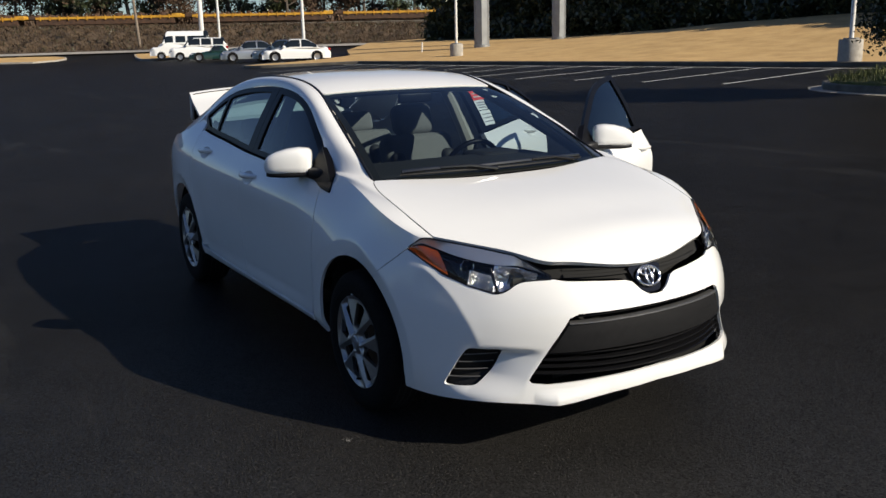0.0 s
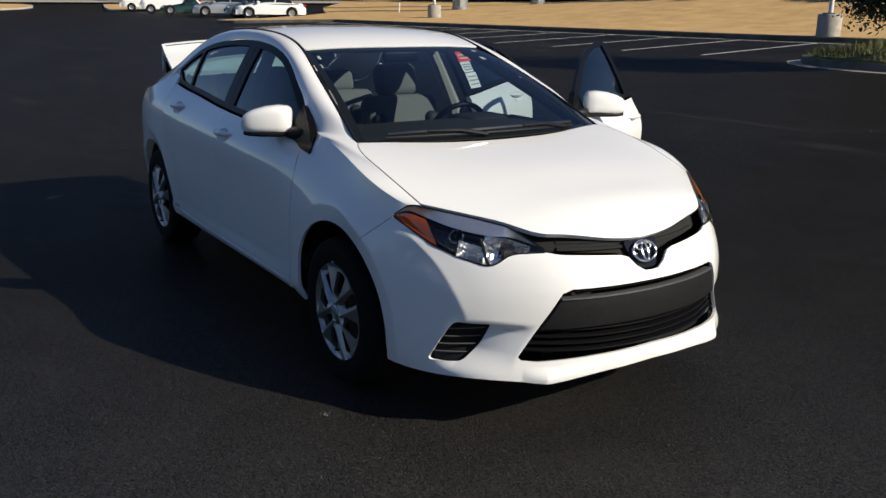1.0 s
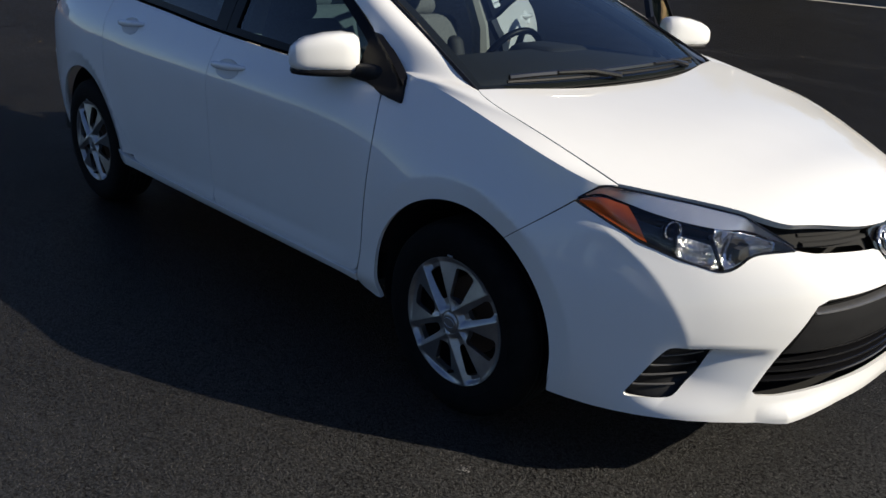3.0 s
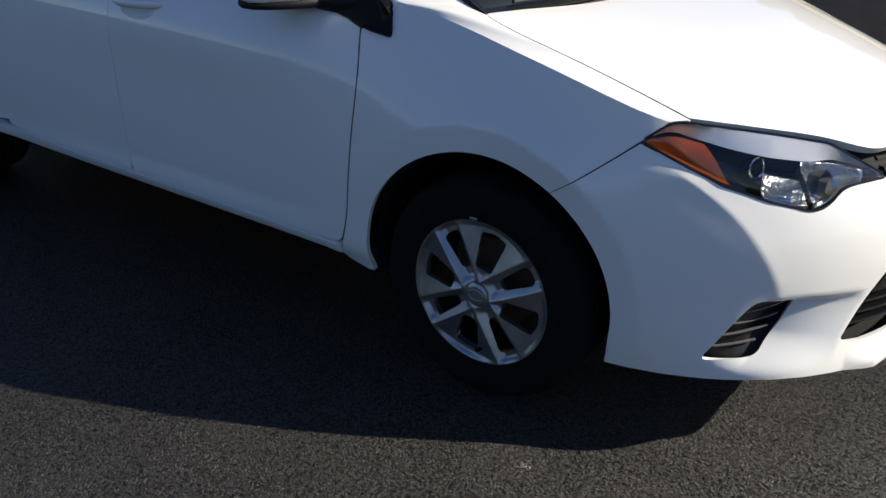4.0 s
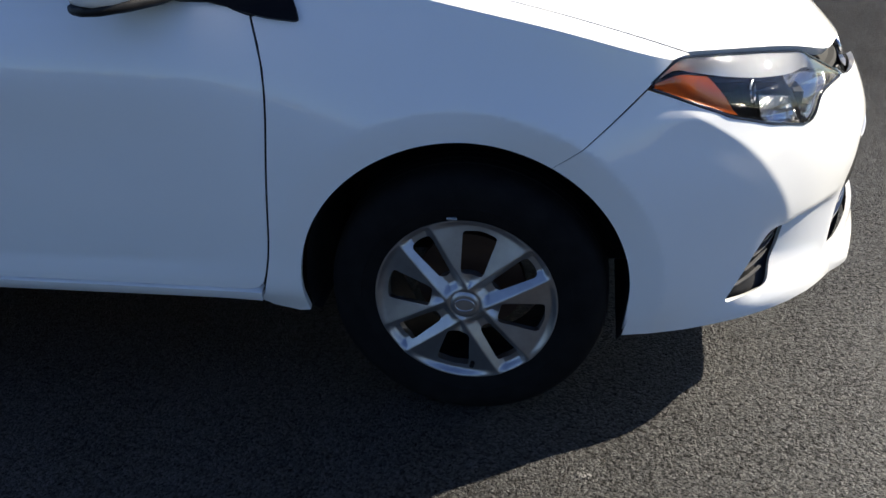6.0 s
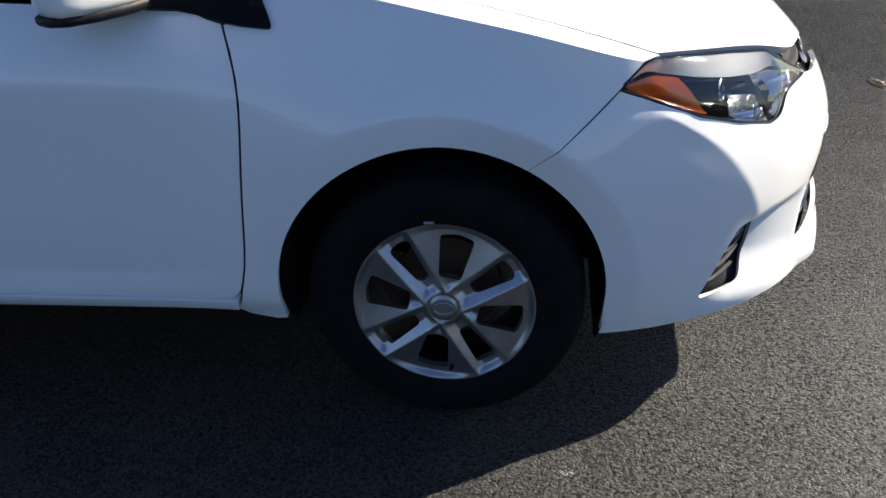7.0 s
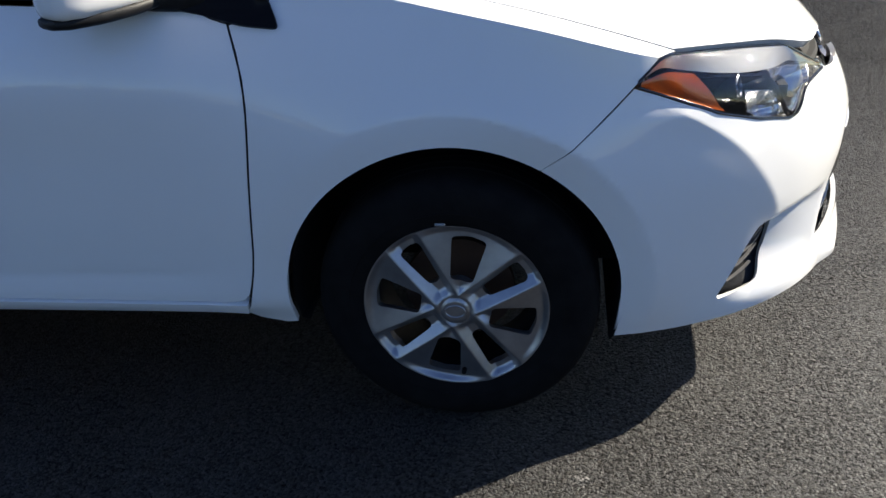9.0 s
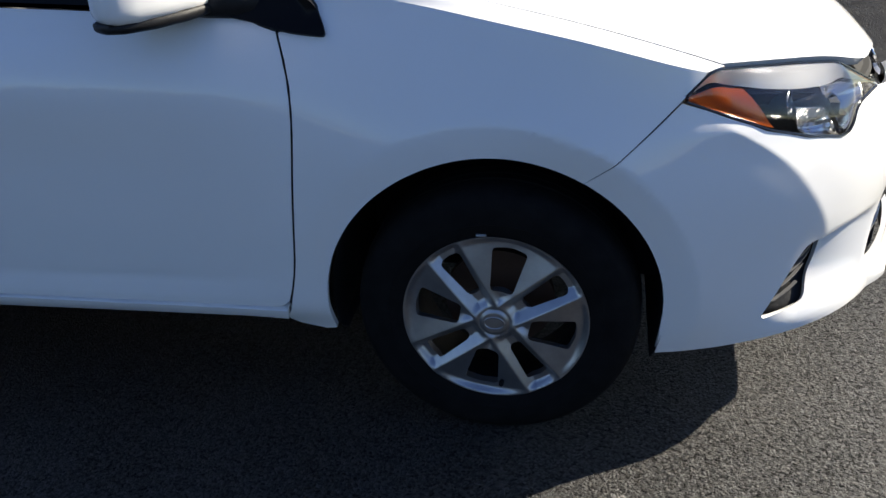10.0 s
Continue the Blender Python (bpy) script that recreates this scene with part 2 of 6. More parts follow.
def inside(poly, pts):
    x, y, hit = pts[:, 0], pts[:, 1], np.zeros(len(pts), bool)
    for (x0, y0), (x1, y1) in zip(poly, np.roll(poly, -1, axis=0)):
        if y0 != y1:
            hit ^= ((y0 > y) != (y1 > y)) & (x < (x1 - x0) * (y - y0) / (y1 - y0) + x0)
    return hit


def densify(poly, step):
    out = []
    for a, b in zip(poly, np.roll(poly, -1, axis=0)):
        n = max(1, int(np.ceil(np.linalg.norm(b - a) / step)))
        out += [a + (b - a) * i / n for i in range(n)]
    return np.array(out)


def rounded(poly, r, n=5):
    """A closed outline with its corners rounded by about r."""
    p, out = np.array(poly, float), []
    for a, b, c in zip(np.roll(p, 1, axis=0), p, np.roll(p, -1, axis=0)):
        la, lc = np.linalg.norm(a - b), np.linalg.norm(c - b)
        s, e = b + (a - b) * min(r / la, 0.45), b + (c - b) * min(r / lc, 0.45)
        out += [(1 - t) ** 2 * s + 2 * t * (1 - t) * b + t * t * e for t in np.linspace(0, 1, n)]
    return np.array(out)


def normals_of(fn, uv, e=1e-3):
    du = fn(uv[:, 0] + e, uv[:, 1]) - fn(uv[:, 0] - e, uv[:, 1])
    dv = fn(uv[:, 0], uv[:, 1] + e) - fn(uv[:, 0], uv[:, 1] - e)
    n = np.cross(du, dv)
    return n / np.maximum(np.linalg.norm(n, axis=1, keepdims=True), 1e-12)


def attach(ob, parent, label=""):
    if parent is not None:
        ob.parent = parent
    return tagged(ob, label)


def mesh_part(name, verts, faces, mat, parent=None, label="", flat=False):
    me = bpy.data.meshes.new(name)
    me.from_pydata([tuple(map(float, v)) for v in verts], [], [tuple(map(int, f)) for f in faces])
    me.materials.append(mat)
    if not flat:
        me.polygons.foreach_set("use_smooth", [True] * len(me.polygons))
    me.update()
    return attach(new(name, me), parent, label)


def part(name, bm, mat, parent=None, label="", flat=False, sharp=40):
    """Links a bmesh as one mesh object under a thing or a part."""
    bmesh.ops.recalc_face_normals(bm, faces=bm.faces)
    me = bpy.data.meshes.new(name)
    bm.to_mesh(me)
    bm.free()
    me.materials.append(mat)
    if not flat:
        me.polygons.foreach_set("use_smooth", [True] * len(me.polygons))
        me.set_sharp_from_angle(angle=radians(sharp))
    return attach(new(name, me), parent, label)


def panel(name, outline, fn, mat, parent=None, label="", step=0.03, holes=(), hem=0.014, out=None, offset=0.0, creases=()):
    """A curved sheet: the closed outline in u, v, laid on the surface fn, with a hem turned in along its edges and mesh edges laid along creases."""
    loops = [densify(np.array(o, float), step) for o in (outline, *holes)]
    verts, edges = [], []
    for lp in loops:
        k = len(verts)
        verts += list(lp)
        edges += [(k + i, k + (i + 1) % len(lp)) for i in range(len(lp))]
    ridge_pts = []
    for c in creases:
        c = np.array(c, float)
        keep = inside(loops[0], c)
        for h in loops[1:]:
            keep &= ~inside(h, c)
        keep &= np.array([np.min(np.abs(np.array(verts) - p).sum(1)) > 0.35 * step for p in c])
        for i in range(len(c)):
            if keep[i]:
                ridge_pts.append(c[i])
                if i and keep[i - 1]:
                    edges.append((len(verts) + len(ridge_pts) - 2, len(verts) + len(ridge_pts) - 1))
    verts += ridge_pts
    lo, hi = loops[0].min(0), loops[0].max(0)
    gu, gv = np.meshgrid(np.arange(lo[0], hi[0], step), np.arange(lo[1], hi[1], step))
    g = np.stack([gu.ravel(), gv.ravel()], -1)
    keep = inside(loops[0], g)
    for h in loops[1:]:
        keep &= ~inside(h, g)
    g = g[keep]
    edge = np.array(verts)
    if len(g):
        near = np.array([np.min(np.abs(edge - p).sum(1)) for p in g])
        g = g[near > 0.6 * step]
    from mathutils.geometry import delaunay_2d_cdt
    res = delaunay_2d_cdt([Vector(v) for v in verts] + [Vector(v) for v in g], edges, [], 0, 1e-6)
    uv = np.array([tuple(v) for v in res[0]])
    tris = np.array(res[2])
    mid = uv[tris].mean(1)
    ok = inside(loops[0], mid)
    for h in loops[1:]:
        ok &= ~inside(h, mid)
    tris = tris[ok]
    nor = normals_of(fn, uv)
    pos = fn(uv[:, 0], uv[:, 1])
    ref = np.array(out if out is not None else (0.0, 0.0, 1.0))
    towards = pos - ref if out is None or len(ref) == 3 else pos
    if (nor * towards).sum() < 0:
        nor = -nor
    pos = pos + nor * offset
    face_n = np.cross(pos[tris[:, 1]] - pos[tris[:, 0]], pos[tris[:, 2]] - pos[tris[:, 0]])
    flip = (face_n * nor[tris].mean(1)).sum(1) < 0
    tris[flip] = tris[flip][:, ::-1]
    faces, vs, ns = [tuple(t) for t in tris], list(pos), list(nor)
    if hem:
        count = {}
        for t in faces:
            for a, b in ((t[0], t[1]), (t[1], t[2]), (t[2], t[0])):
                count[(a, b)] = 1
        rim = [(a, b) for a, b in count if (b, a) not in count]
        low = {}
        for i in sorted({i for e in rim for i in e}):
            low[i] = len(vs)
            vs.append(pos[i] - nor[i] * hem)
        faces += [(b, a, low[a], low[b]) for a, b in rim]
    ob = mesh_part(name, vs, faces, mat, parent, label)
    loops_n = [tuple(ns[i]) for f in faces[: len(tris)] for i in f]
    if hem:
        folded = {(min(e), max(e)) for e in rim} | {(min(i, low[i]), max(i, low[i])) for i in low}
        pairs = np.zeros(2 * len(ob.data.edges), int)
        ob.data.edges.foreach_get("vertices", pairs)
        ob.data.edges.foreach_set("use_edge_sharp", [(min(a, b), max(a, b)) in folded for a, b in pairs.reshape(-1, 2).tolist()])
    for f in faces[len(tris) :]:
        q = np.cross(np.array(vs[f[1]]) - vs[f[0]], np.array(vs[f[3]]) - vs[f[0]])
        loops_n += [tuple(q / max(np.linalg.norm(q), 1e-12))] * 4
    ob.data.normals_split_custom_set(loops_n)
    return ob


def lathe(profile, n=48, axis="y"):
    """A bmesh turned from (radius, along) pairs round an axis."""
    bm = bmesh.new()
    rings = []
    for r, a in profile:
        ring = []
        for i in range(n):
            t = 2 * math.pi * i / n
            c, s = r * math.cos(t), r * math.sin(t)
            ring.append(bm.verts.new((c, a, s) if axis == "y" else (c, s, a)))
        rings.append(ring)
    for p, q in zip(rings, rings[1:]):
        for i in range(n):
            bm.faces.new((p[i], p[(i + 1) % n], q[(i + 1) % n], q[i]))
    return bm


def box(bm, lo, hi, m=None):
    lo, hi = Vector(lo), Vector(hi)
    t = Matrix.Translation((lo + hi) / 2) @ Matrix.Diagonal((*(hi - lo), 1))
    return bmesh.ops.create_cube(bm, size=1.0, matrix=(m or Matrix()) @ t)["verts"]


def soft_box(lo, hi, r, m=None, segments=3):
    bm = bmesh.new()
    box(bm, lo, hi)
    bmesh.ops.bevel(bm, geom=list(bm.edges), offset=r, segments=segments, affect="EDGES", profile=0.5)
    if m:
        bmesh.ops.transform(bm, matrix=m, verts=bm.verts)
    return bm


def tube(points, radius, n=8, closed=False):
    """A round bar along points; radius may be one number or one for each point."""
    bm = bmesh.new()
    p = [Vector(q) for q in points]
    rad = [float(r) for r in (radius if hasattr(radius, "__len__") else [radius] * len(p))]
    rings, up = [], Vector((0.31, 0.17, 0.93))
    for i, q in enumerate(p):
        d = (p[(i + 1) % len(p)] - p[i - 1]) if closed else (p[min(i + 1, len(p) - 1)] - p[max(i - 1, 0)])
        a = d.cross(up).normalized()
        b = a.cross(d).normalized()
        rings.append([bm.verts.new(q + rad[i] * (a * math.cos(2 * math.pi * k / n) + b * math.sin(2 * math.pi * k / n))) for k in range(n)])
    pairs = list(zip(rings, rings[1:])) + ([(rings[-1], rings[0])] if closed else [])
    for r0, r1 in pairs:
        for k in range(n):
            bm.faces.new((r0[k], r0[(k + 1) % n], r1[(k + 1) % n], r1[k]))
    if not closed:
        bm.faces.new(rings[0])
        bm.faces.new(rings[-1][::-1])
    return bm


def thing(name, label, category, group="", at=(0, 0, 0), turn=0.0):
    ob = tagged(new(name), label, category, group)
    ob.matrix_world = pose(*at, 0, 0, turn)
    bpy.context.view_layer.update()
    return ob


# ---- the white saloon: surfaces ----
# Car axes are the world's: x ahead, origin under the front axle; w is the distance from the middle plane.
AXLE_Z, ARCH_Z, ARCH_R, ARCH_X, WHEELBASE = 0.31, 0.3275, 0.3685, -0.006, 2.70
PLAN = line3((0.975, 0), (0.968, 0.12), (0.948, 0.24), (0.905, 0.37), (0.835, 0.50), (0.74, 0.62), (0.62, 0.715), (0.5, 0.777),
             (0.353, 0.828), (0.2, 0.856), (0, 0.868), (-0.4, 0.869), (-0.9, 0.875), (-1.5, 0.884), (-2.1, 0.887), (-2.6, 0.88),
             (-2.95, 0.858), (-3.22, 0.80), (-3.43, 0.69), (-3.56, 0.52), (-3.63, 0.27), (-3.65, 0))
_t = np.linspace(0, 1, 3001)
_p = PLAN(_t)
_s = np.r_[0, np.cumsum(np.linalg.norm(np.diff(_p, axis=0), axis=1))]


def plan(s):
    """The plan outline at arc length s from the nose: place and outward normal."""
    x, w = np.interp(s, _s, _p[:, 0]), np.interp(s, _s, _p[:, 1])
    e = 0.02
    dx = np.interp(s + e, _s, _p[:, 0]) - np.interp(s - e, _s, _p[:, 0])
    dw = np.interp(s + e, _s, _p[:, 1]) - np.interp(s - e, _s, _p[:, 1])
    dx, dw = np.where(s < e, 0 * dx, dx), np.where(s < e, 1.0, dw)
    n = np.hypot(dx, dw)
    return x, w, dw / n, -dx / n


def s_at(x, w):
    """The arc length at which the point (x, w) lies square in from the outline."""
    return float(_s[np.argmin((_p[:, 0] - x) ** 2 + (_p[:, 1] - w) ** 2)])


def s_x(x):
    """The arc length at which the flank has the station x."""
    return np.interp(-np.asarray(x, float), -_p[:2600, 0], _s[:2600])


# How far the skin lies in from the plan outline, by height, at stations along it.
LEAN_IN = [
    (0.0, graph((0.19, 0.03), (0.24, 0.012), (0.35, 0.0), (0.50, 0.004), (0.58, 0.016), (0.62, 0.035), (0.66, 0.054), (0.70, 0.076), (0.75, 0.114), (0.82, 0.17), (0.95, 0.32))),
    (0.42, graph((0.19, 0.005), (0.24, -0.01), (0.35, -0.002), (0.50, 0.004), (0.59, 0.012), (0.66, 0.037), (0.70, 0.060), (0.75, 0.105), (0.82, 0.17), (0.95, 0.32))),
    (s_at(0.74, 0.62), graph((0.19, -0.02), (0.24, -0.022), (0.32, -0.010), (0.45, 0.0), (0.55, 0.006), (0.62, 0.022), (0.68, 0.045), (0.75, 0.085), (0.82, 0.145), (0.95, 0.30))),
    (s_at(0.45, 0.80), graph((0.19, 0.028), (0.24, 0.016), (0.35, 0.002), (0.50, 0.0), (0.60, 0.006), (0.68, 0.021), (0.74, 0.036), (0.785, 0.0505), (0.84, 0.068), (0.95, 0.102))),
    (s_at(0.0, 0.868), graph((0.19, 0.045), (0.26, 0.03), (0.35, 0.012), (0.50, 0.0), (0.62, 0.0), (0.72, 0.012), (0.80, 0.038), (0.86, 0.0615), (0.92, 0.0860), (1.05, 0.140))),
    (s_at(-0.5, 0.87), graph((0.19, 0.075), (0.26, 0.05), (0.305, 0.022), (0.37, 0.012), (0.50, 0.004), (0.64, 0.0), (0.74, 0.001), (0.83, 0.011), (0.885, 0.030), (0.93, 0.055), (0.97, 0.080), (1.01, 0.095), (1.08, 0.12))),
    (s_at(-1.9, 0.886), graph((0.19, 0.075), (0.26, 0.05), (0.305, 0.024), (0.37, 0.014), (0.52, 0.004), (0.68, 0.0), (0.80, 0.003), (0.89, 0.018), (0.97, 0.055), (1.10, 0.15))),
    (s_at(-2.7, 0.876), graph((0.19, 0.06), (0.30, 0.03), (0.42, 0.010), (0.55, 0.0), (0.72, 0.0), (0.85, 0.006), (0.95, 0.030), (1.03, 0.075), (1.12, 0.15))),
    (s_at(-3.3, 0.77), graph((0.19, 0.07), (0.32, 0.03), (0.45, 0.008), (0.60, 0.0), (0.80, 0.004), (0.92, 0.022), (1.02, 0.075), (1.10, 0.15))),
    (float(_s[-1]), graph((0.19, 0.08), (0.32, 0.03), (0.45, 0.006), (0.60, 0.0), (0.80, 0.02), (0.92, 0.05), (1.02, 0.09), (1.10, 0.15))),
]
CORNER = graph((0.15, 0.70), (0.42, 0.732), (0.468, 0.742), (0.582, 0.808), (0.661, 0.887), (0.726, 0.992), (0.80, 1.12))
CHEEK_CREST = graph((0.20, 0.585), (0.32, 0.560), (0.42, 0.500), (0.46, 0.475))
FOG_IN = graph((0.20, s_at(0.64, 0.71)), (0.29, s_at(0.685, 0.682)), (0.355, s_at(0.735, 0.64)), (0.443, s_at(0.762, 0.60)))
FOG_OUT = graph((0.20, s_at(0.535, 0.762)), (0.28, s_at(0.568, 0.75)), (0.40, s_at(0.635, 0.715)), (0.446, s_at(0.665, 0.697)))
CHIN_LOW = graph((0.0, 0.266), (0.16, 0.261), (0.318, 0.250), (0.445, 0.236), (0.60, 0.243), (0.75, 0.240), (1.0, 0.216), (1.14, 0.208))
_stations = Spline([k for k, _ in LEAN_IN])


def skin(s, z):
    """The lower body's skin over arc length and height, as x, w, z."""
    s, z = np.broadcast_arrays(np.asarray(s, float), np.asarray(z, float))
    shape, s, z = s.shape, s.ravel(), z.ravel()
    a = np.abs(s)
    x, w, nx, nw = plan(a)
    d = _stations(np.array([g(z) for _, g in LEAN_IN]), a)
    # the foot of the windscreen pillar leans in behind the wing
    d = d + 0.034 * smooth(0.30, 0.43, -x) * smooth(0.945, 1.01, z) * (1 - smooth(0.50, 0.70, -x))
    # pressed lips round the wheel arches
    for ax in (0.0, -WHEELBASE):
        r = np.hypot((x - ax - ARCH_X), z - ARCH_Z)
        turn_ = np.degrees(np.arctan2(z - ARCH_Z, x - ax - ARCH_X))
        knuckle = 0.009 * np.exp(-(((turn_ - 64) / 19) ** 2)) * (ax == 0.0)
        swell = np.clip((0.600 - r) / 0.163, 0, 1) ** 2 * (0.008 + knuckle) - (0.26 + knuckle / 0.075) * np.clip(0.437 - r, 0, 0.09)
        fade = (1 - 0.75 * smooth(-0.10, 0.36, ax - x)) * smooth(s_x(0.66), s_x(0.46), a) * (1 - smooth(s_x(-3.1), s_x(-3.3), a))
        d = d - swell * fade * smooth(0.15, 0.35, z)
    # crease along the flank above the sill
    d = d + 0.003 * np.exp(-(((z - 0.385) / 0.022) ** 2)) * smooth(s_x(-0.42), s_x(-0.75), a) * (1 - smooth(s_x(-2.1), s_x(-2.4), a))
    # scooped cheek between the fog lamp recess and the lower grille
    crest, inner_, outer_ = CHEEK_CREST(z), FOG_IN(z) + 0.014, FOG_OUT(z) - 0.012
    cheek = np.minimum(np.clip((a - crest) / (inner_ - crest), 0, 1), np.clip((outer_ - a) / (outer_ - inner_), 0, 1))
    d = d + 0.055 * cheek * smooth(0.25, 0.345, z) * (1 - smooth(0.418, 0.456, z))
    # fuller nose beside the grille
    d = d - 0.008 * np.exp(-(((a - 0.42) / 0.17) ** 2)) * smooth(0.40, 0.52, z) * (1 - smooth(0.62, 0.74, z))
    # ridge that sweeps from under the headlamp down to the fog lamp recess
    ridge = np.sqrt((a - CORNER(z)) ** 2 + 0.007**2)
    d = d - 0.0075 * np.exp(-ridge / 0.055) * smooth(0.40, 0.50, z) * (1 - smooth(0.715, 0.748, z))
    # chin lip pushed forward under the lower grille
    tip = np.clip(np.minimum((a - 0.24) / 0.205, (0.53 - a) / 0.085), 0, 1)
    jut = 0.004 * smooth(0.0, 1.0, (0.53 - a) / 0.09) + 0.018 * tip
    d = d - jut * (1 - smooth(0.012, 0.060, z - CHIN_LOW(np.clip(a, 0, 1.1))))
    out = np.stack([x - nx * d, np.where(s < 0, -1, 1) * (w - nw * d), z], -1)
    return out.reshape(*shape, 3)


HOOD_MID = graph((-0.4, 1.02), (-0.15, 0.998), (0.0, 0.977), (0.2, 0.947), (0.4, 0.912), (0.6, 0.866), (0.75, 0.824), (0.79, 0.803), (0.84, 0.764), (0.90, 0.699))
HOOD_DROP = graph((-0.4, 0.0), (-0.12, 0.006), (0.0, 0.011), (0.1, 0.018), (0.2, 0.029), (0.3, 0.043), (0.45, 0.066), (0.62, 0.105), (0.79, 0.187), (0.9, 0.24))


def hood_skin(x, w):
    x, w = np.broadcast_arrays(np.asarray(x, float), np.asarray(w, float))
    r = np.abs(w) / 0.715
    z = HOOD_MID(x.ravel()).reshape(x.shape) - HOOD_DROP(x.ravel()).reshape(x.shape) * (0.55 * r**2 + 0.45 * r**4)
    return np.stack([x, w, z], -1)


HOOD_EDGE = [(0.885, 0.0), (0.875, 0.12), (0.849, 0.24), (0.813, 0.35), (0.785, 0.415), (0.70, 0.495), (0.60, 0.578), (0.52, 0.645), (0.447, 0.705)]
SEAM = line3((0.447, 0.705), (0.38, 0.711), (0.30, 0.716), (0.20, 0.719), (0.10, 0.719), (0.02, 0.714), (-0.05, 0.700), (-0.095, 0.684), (-0.122, 0.668))
COWL = line3((-0.122, 0.668), (-0.095, 0.56), (-0.045, 0.40), (-0.005, 0.20), (0.005, 0.0))

# roof and pillar edges, from the cowl to the boot
RAIL_IN = line3((-0.122, 0.668, 0.982), (-0.30, 0.645, 1.064), (-0.55, 0.607, 1.172), (-0.80, 0.565, 1.270), (-0.997, 0.530, 1.343), (-1.18, 0.522, 1.388),
                (-1.45, 0.525, 1.415), (-1.75, 0.528, 1.418), (-2.05, 0.532, 1.398), (-2.35, 0.540, 1.345), (-2.65, 0.552, 1.260), (-2.92, 0.567, 1.165), (-3.10, 0.58, 1.10))
RAIL_OUT = line3((-0.36, 0.766, 0.950), (-0.44, 0.742, 1.010), (-0.58, 0.704, 1.105), (-0.76, 0.662, 1.205), (-0.95, 0.622, 1.290), (-1.15, 0.600, 1.340),
                 (-1.45, 0.590, 1.366), (-1.75, 0.596, 1.362), (-2.00, 0.612, 1.340), (-2.22, 0.640, 1.295), (-2.42, 0.690, 1.205), (-2.62, 0.745, 1.105), (-2.86, 0.78, 1.03))


def strip(inner, outer, bulge, lift=0.0):
    """A bowed strip between two matched curves: u along, v from inner (0) to outer (1)."""
    def fn(u, v):
        a, b = inner(u), outer(u)
        v = np.asarray(v, float)[..., None]
        d = b - a
        n = np.stack([0 * d[..., 0], np.full(d.shape[:-1], 0.62), np.full(d.shape[:-1], 0.78)], -1)
        return a + d * v + n * (bulge * 4 * v * (1 - v)) + np.array([0, 0, lift])
    return fn


def flip(fn, side):
    k = np.array([1.0, side, 1.0])
    return lambda u, v: fn(u, v) * k


def grid_part(name, fn, us, vs, mat, parent, label="", thick=0.0, up=None):
    """A sheet over a rectangle of u and v, with true normals."""
    u, v = np.meshgrid(us, vs, indexing="ij")
    uv = np.stack([u.ravel(), v.ravel()], -1)
    pos, nor = fn(uv[:, 0], uv[:, 1]), normals_of(fn, uv, 1e-4 * 5)
    ref = pos - np.array((-1.3, 0.0, 0.6)) if up is None else np.array(up) + 0 * pos
    sign = 1.0 if (nor * ref).sum() > 0 else -1.0
    nor = nor * sign
    m, k = len(us), len(vs)
    faces = []
    for i in range(m - 1):
        for j in range(k - 1):
            q = (i * k + j, (i + 1) * k + j, (i + 1) * k + j + 1, i * k + j + 1)
            faces.append(q if sign > 0 else q[::-1])
    vs_, ns = list(pos), list(nor)
    if thick:
        off = len(vs_)
        vs_ += list(pos - nor * thick)
        ns += list(-nor)
        faces += [tuple(off + i for i in f[::-1]) for f in faces]
        loop = [i * k for i in range(m)] + [(m - 1) * k + j for j in range(1, k)] + [i * k + k - 1 for i in range(m - 2, -1, -1)] + [j for j in range(k - 2, 0, -1)]
        top = len(vs_)
        for i in loop:
            vs_ += [pos[i], pos[i] - nor[i] * thick]
            ns += [np.zeros(3)] * 2
        for a in range(len(loop)):
            b = (a + 1) % len(loop)
            faces.append((top + 2 * a, top + 2 * b, top + 2 * b + 1, top + 2 * a + 1))
    ob = mesh_part(name, vs_, faces, mat, parent, label)
    ob.data.normals_split_custom_set_from_vertices([tuple(n) for n in ns])
    return ob


# the glass line's lower edge, front to rear
BELT = graph((-2.62, 1.085), (-2.42, 1.075), (-2.20, 1.056), (-2.0, 1.044), (-1.6, 1.020), (-1.1, 0.998), (-0.56, 0.968), (-0.36, 0.944), (-0.30, 0.93))
# where the wing's flank rolls over into its top
SHOULDER = graph((-0.50, 1.030), (-0.45, 1.014), (-0.40, 1.009), (-0.36, 1.008), (-0.30, 1.002), (-0.2, 0.985), (-0.1, 0.966), (0.0, 0.946), (0.106, 0.926), (0.21, 0.903), (0.317, 0.872), (0.40, 0.846), (0.434, 0.836))
CREASE_X = 0.434
GAP = 0.0025


def arch(ax, a0, a1, n=40, r=ARCH_R):
    """Points on a wheel opening as arc length and height, from angle a0 to a1 in degrees (0 ahead, 90 up)."""
    t = np.radians(np.linspace(a0, a1, n))
    return [(float(s_x(ax + ARCH_X + r * math.cos(q))), ARCH_Z + r * math.sin(q)) for q in t]


DOOR_FRONT = graph((0.29, -0.475), (0.36, -0.455), (0.42, -0.440), (0.50, -0.428), (0.65, -0.410), (0.78, -0.397), (0.87, -0.404), (0.93, -0.422), (1.02, -0.45))
DOOR_MID = graph((0.29, -1.415), (0.45, -1.41), (0.75, -1.405), (1.05, -1.395))
DOOR_REAR = graph((0.29, -2.13), (0.34, -2.15), (0.42, -2.21), (0.55, -2.305), (0.70, -2.37), (0.85, -2.40), (1.10, -2.42))


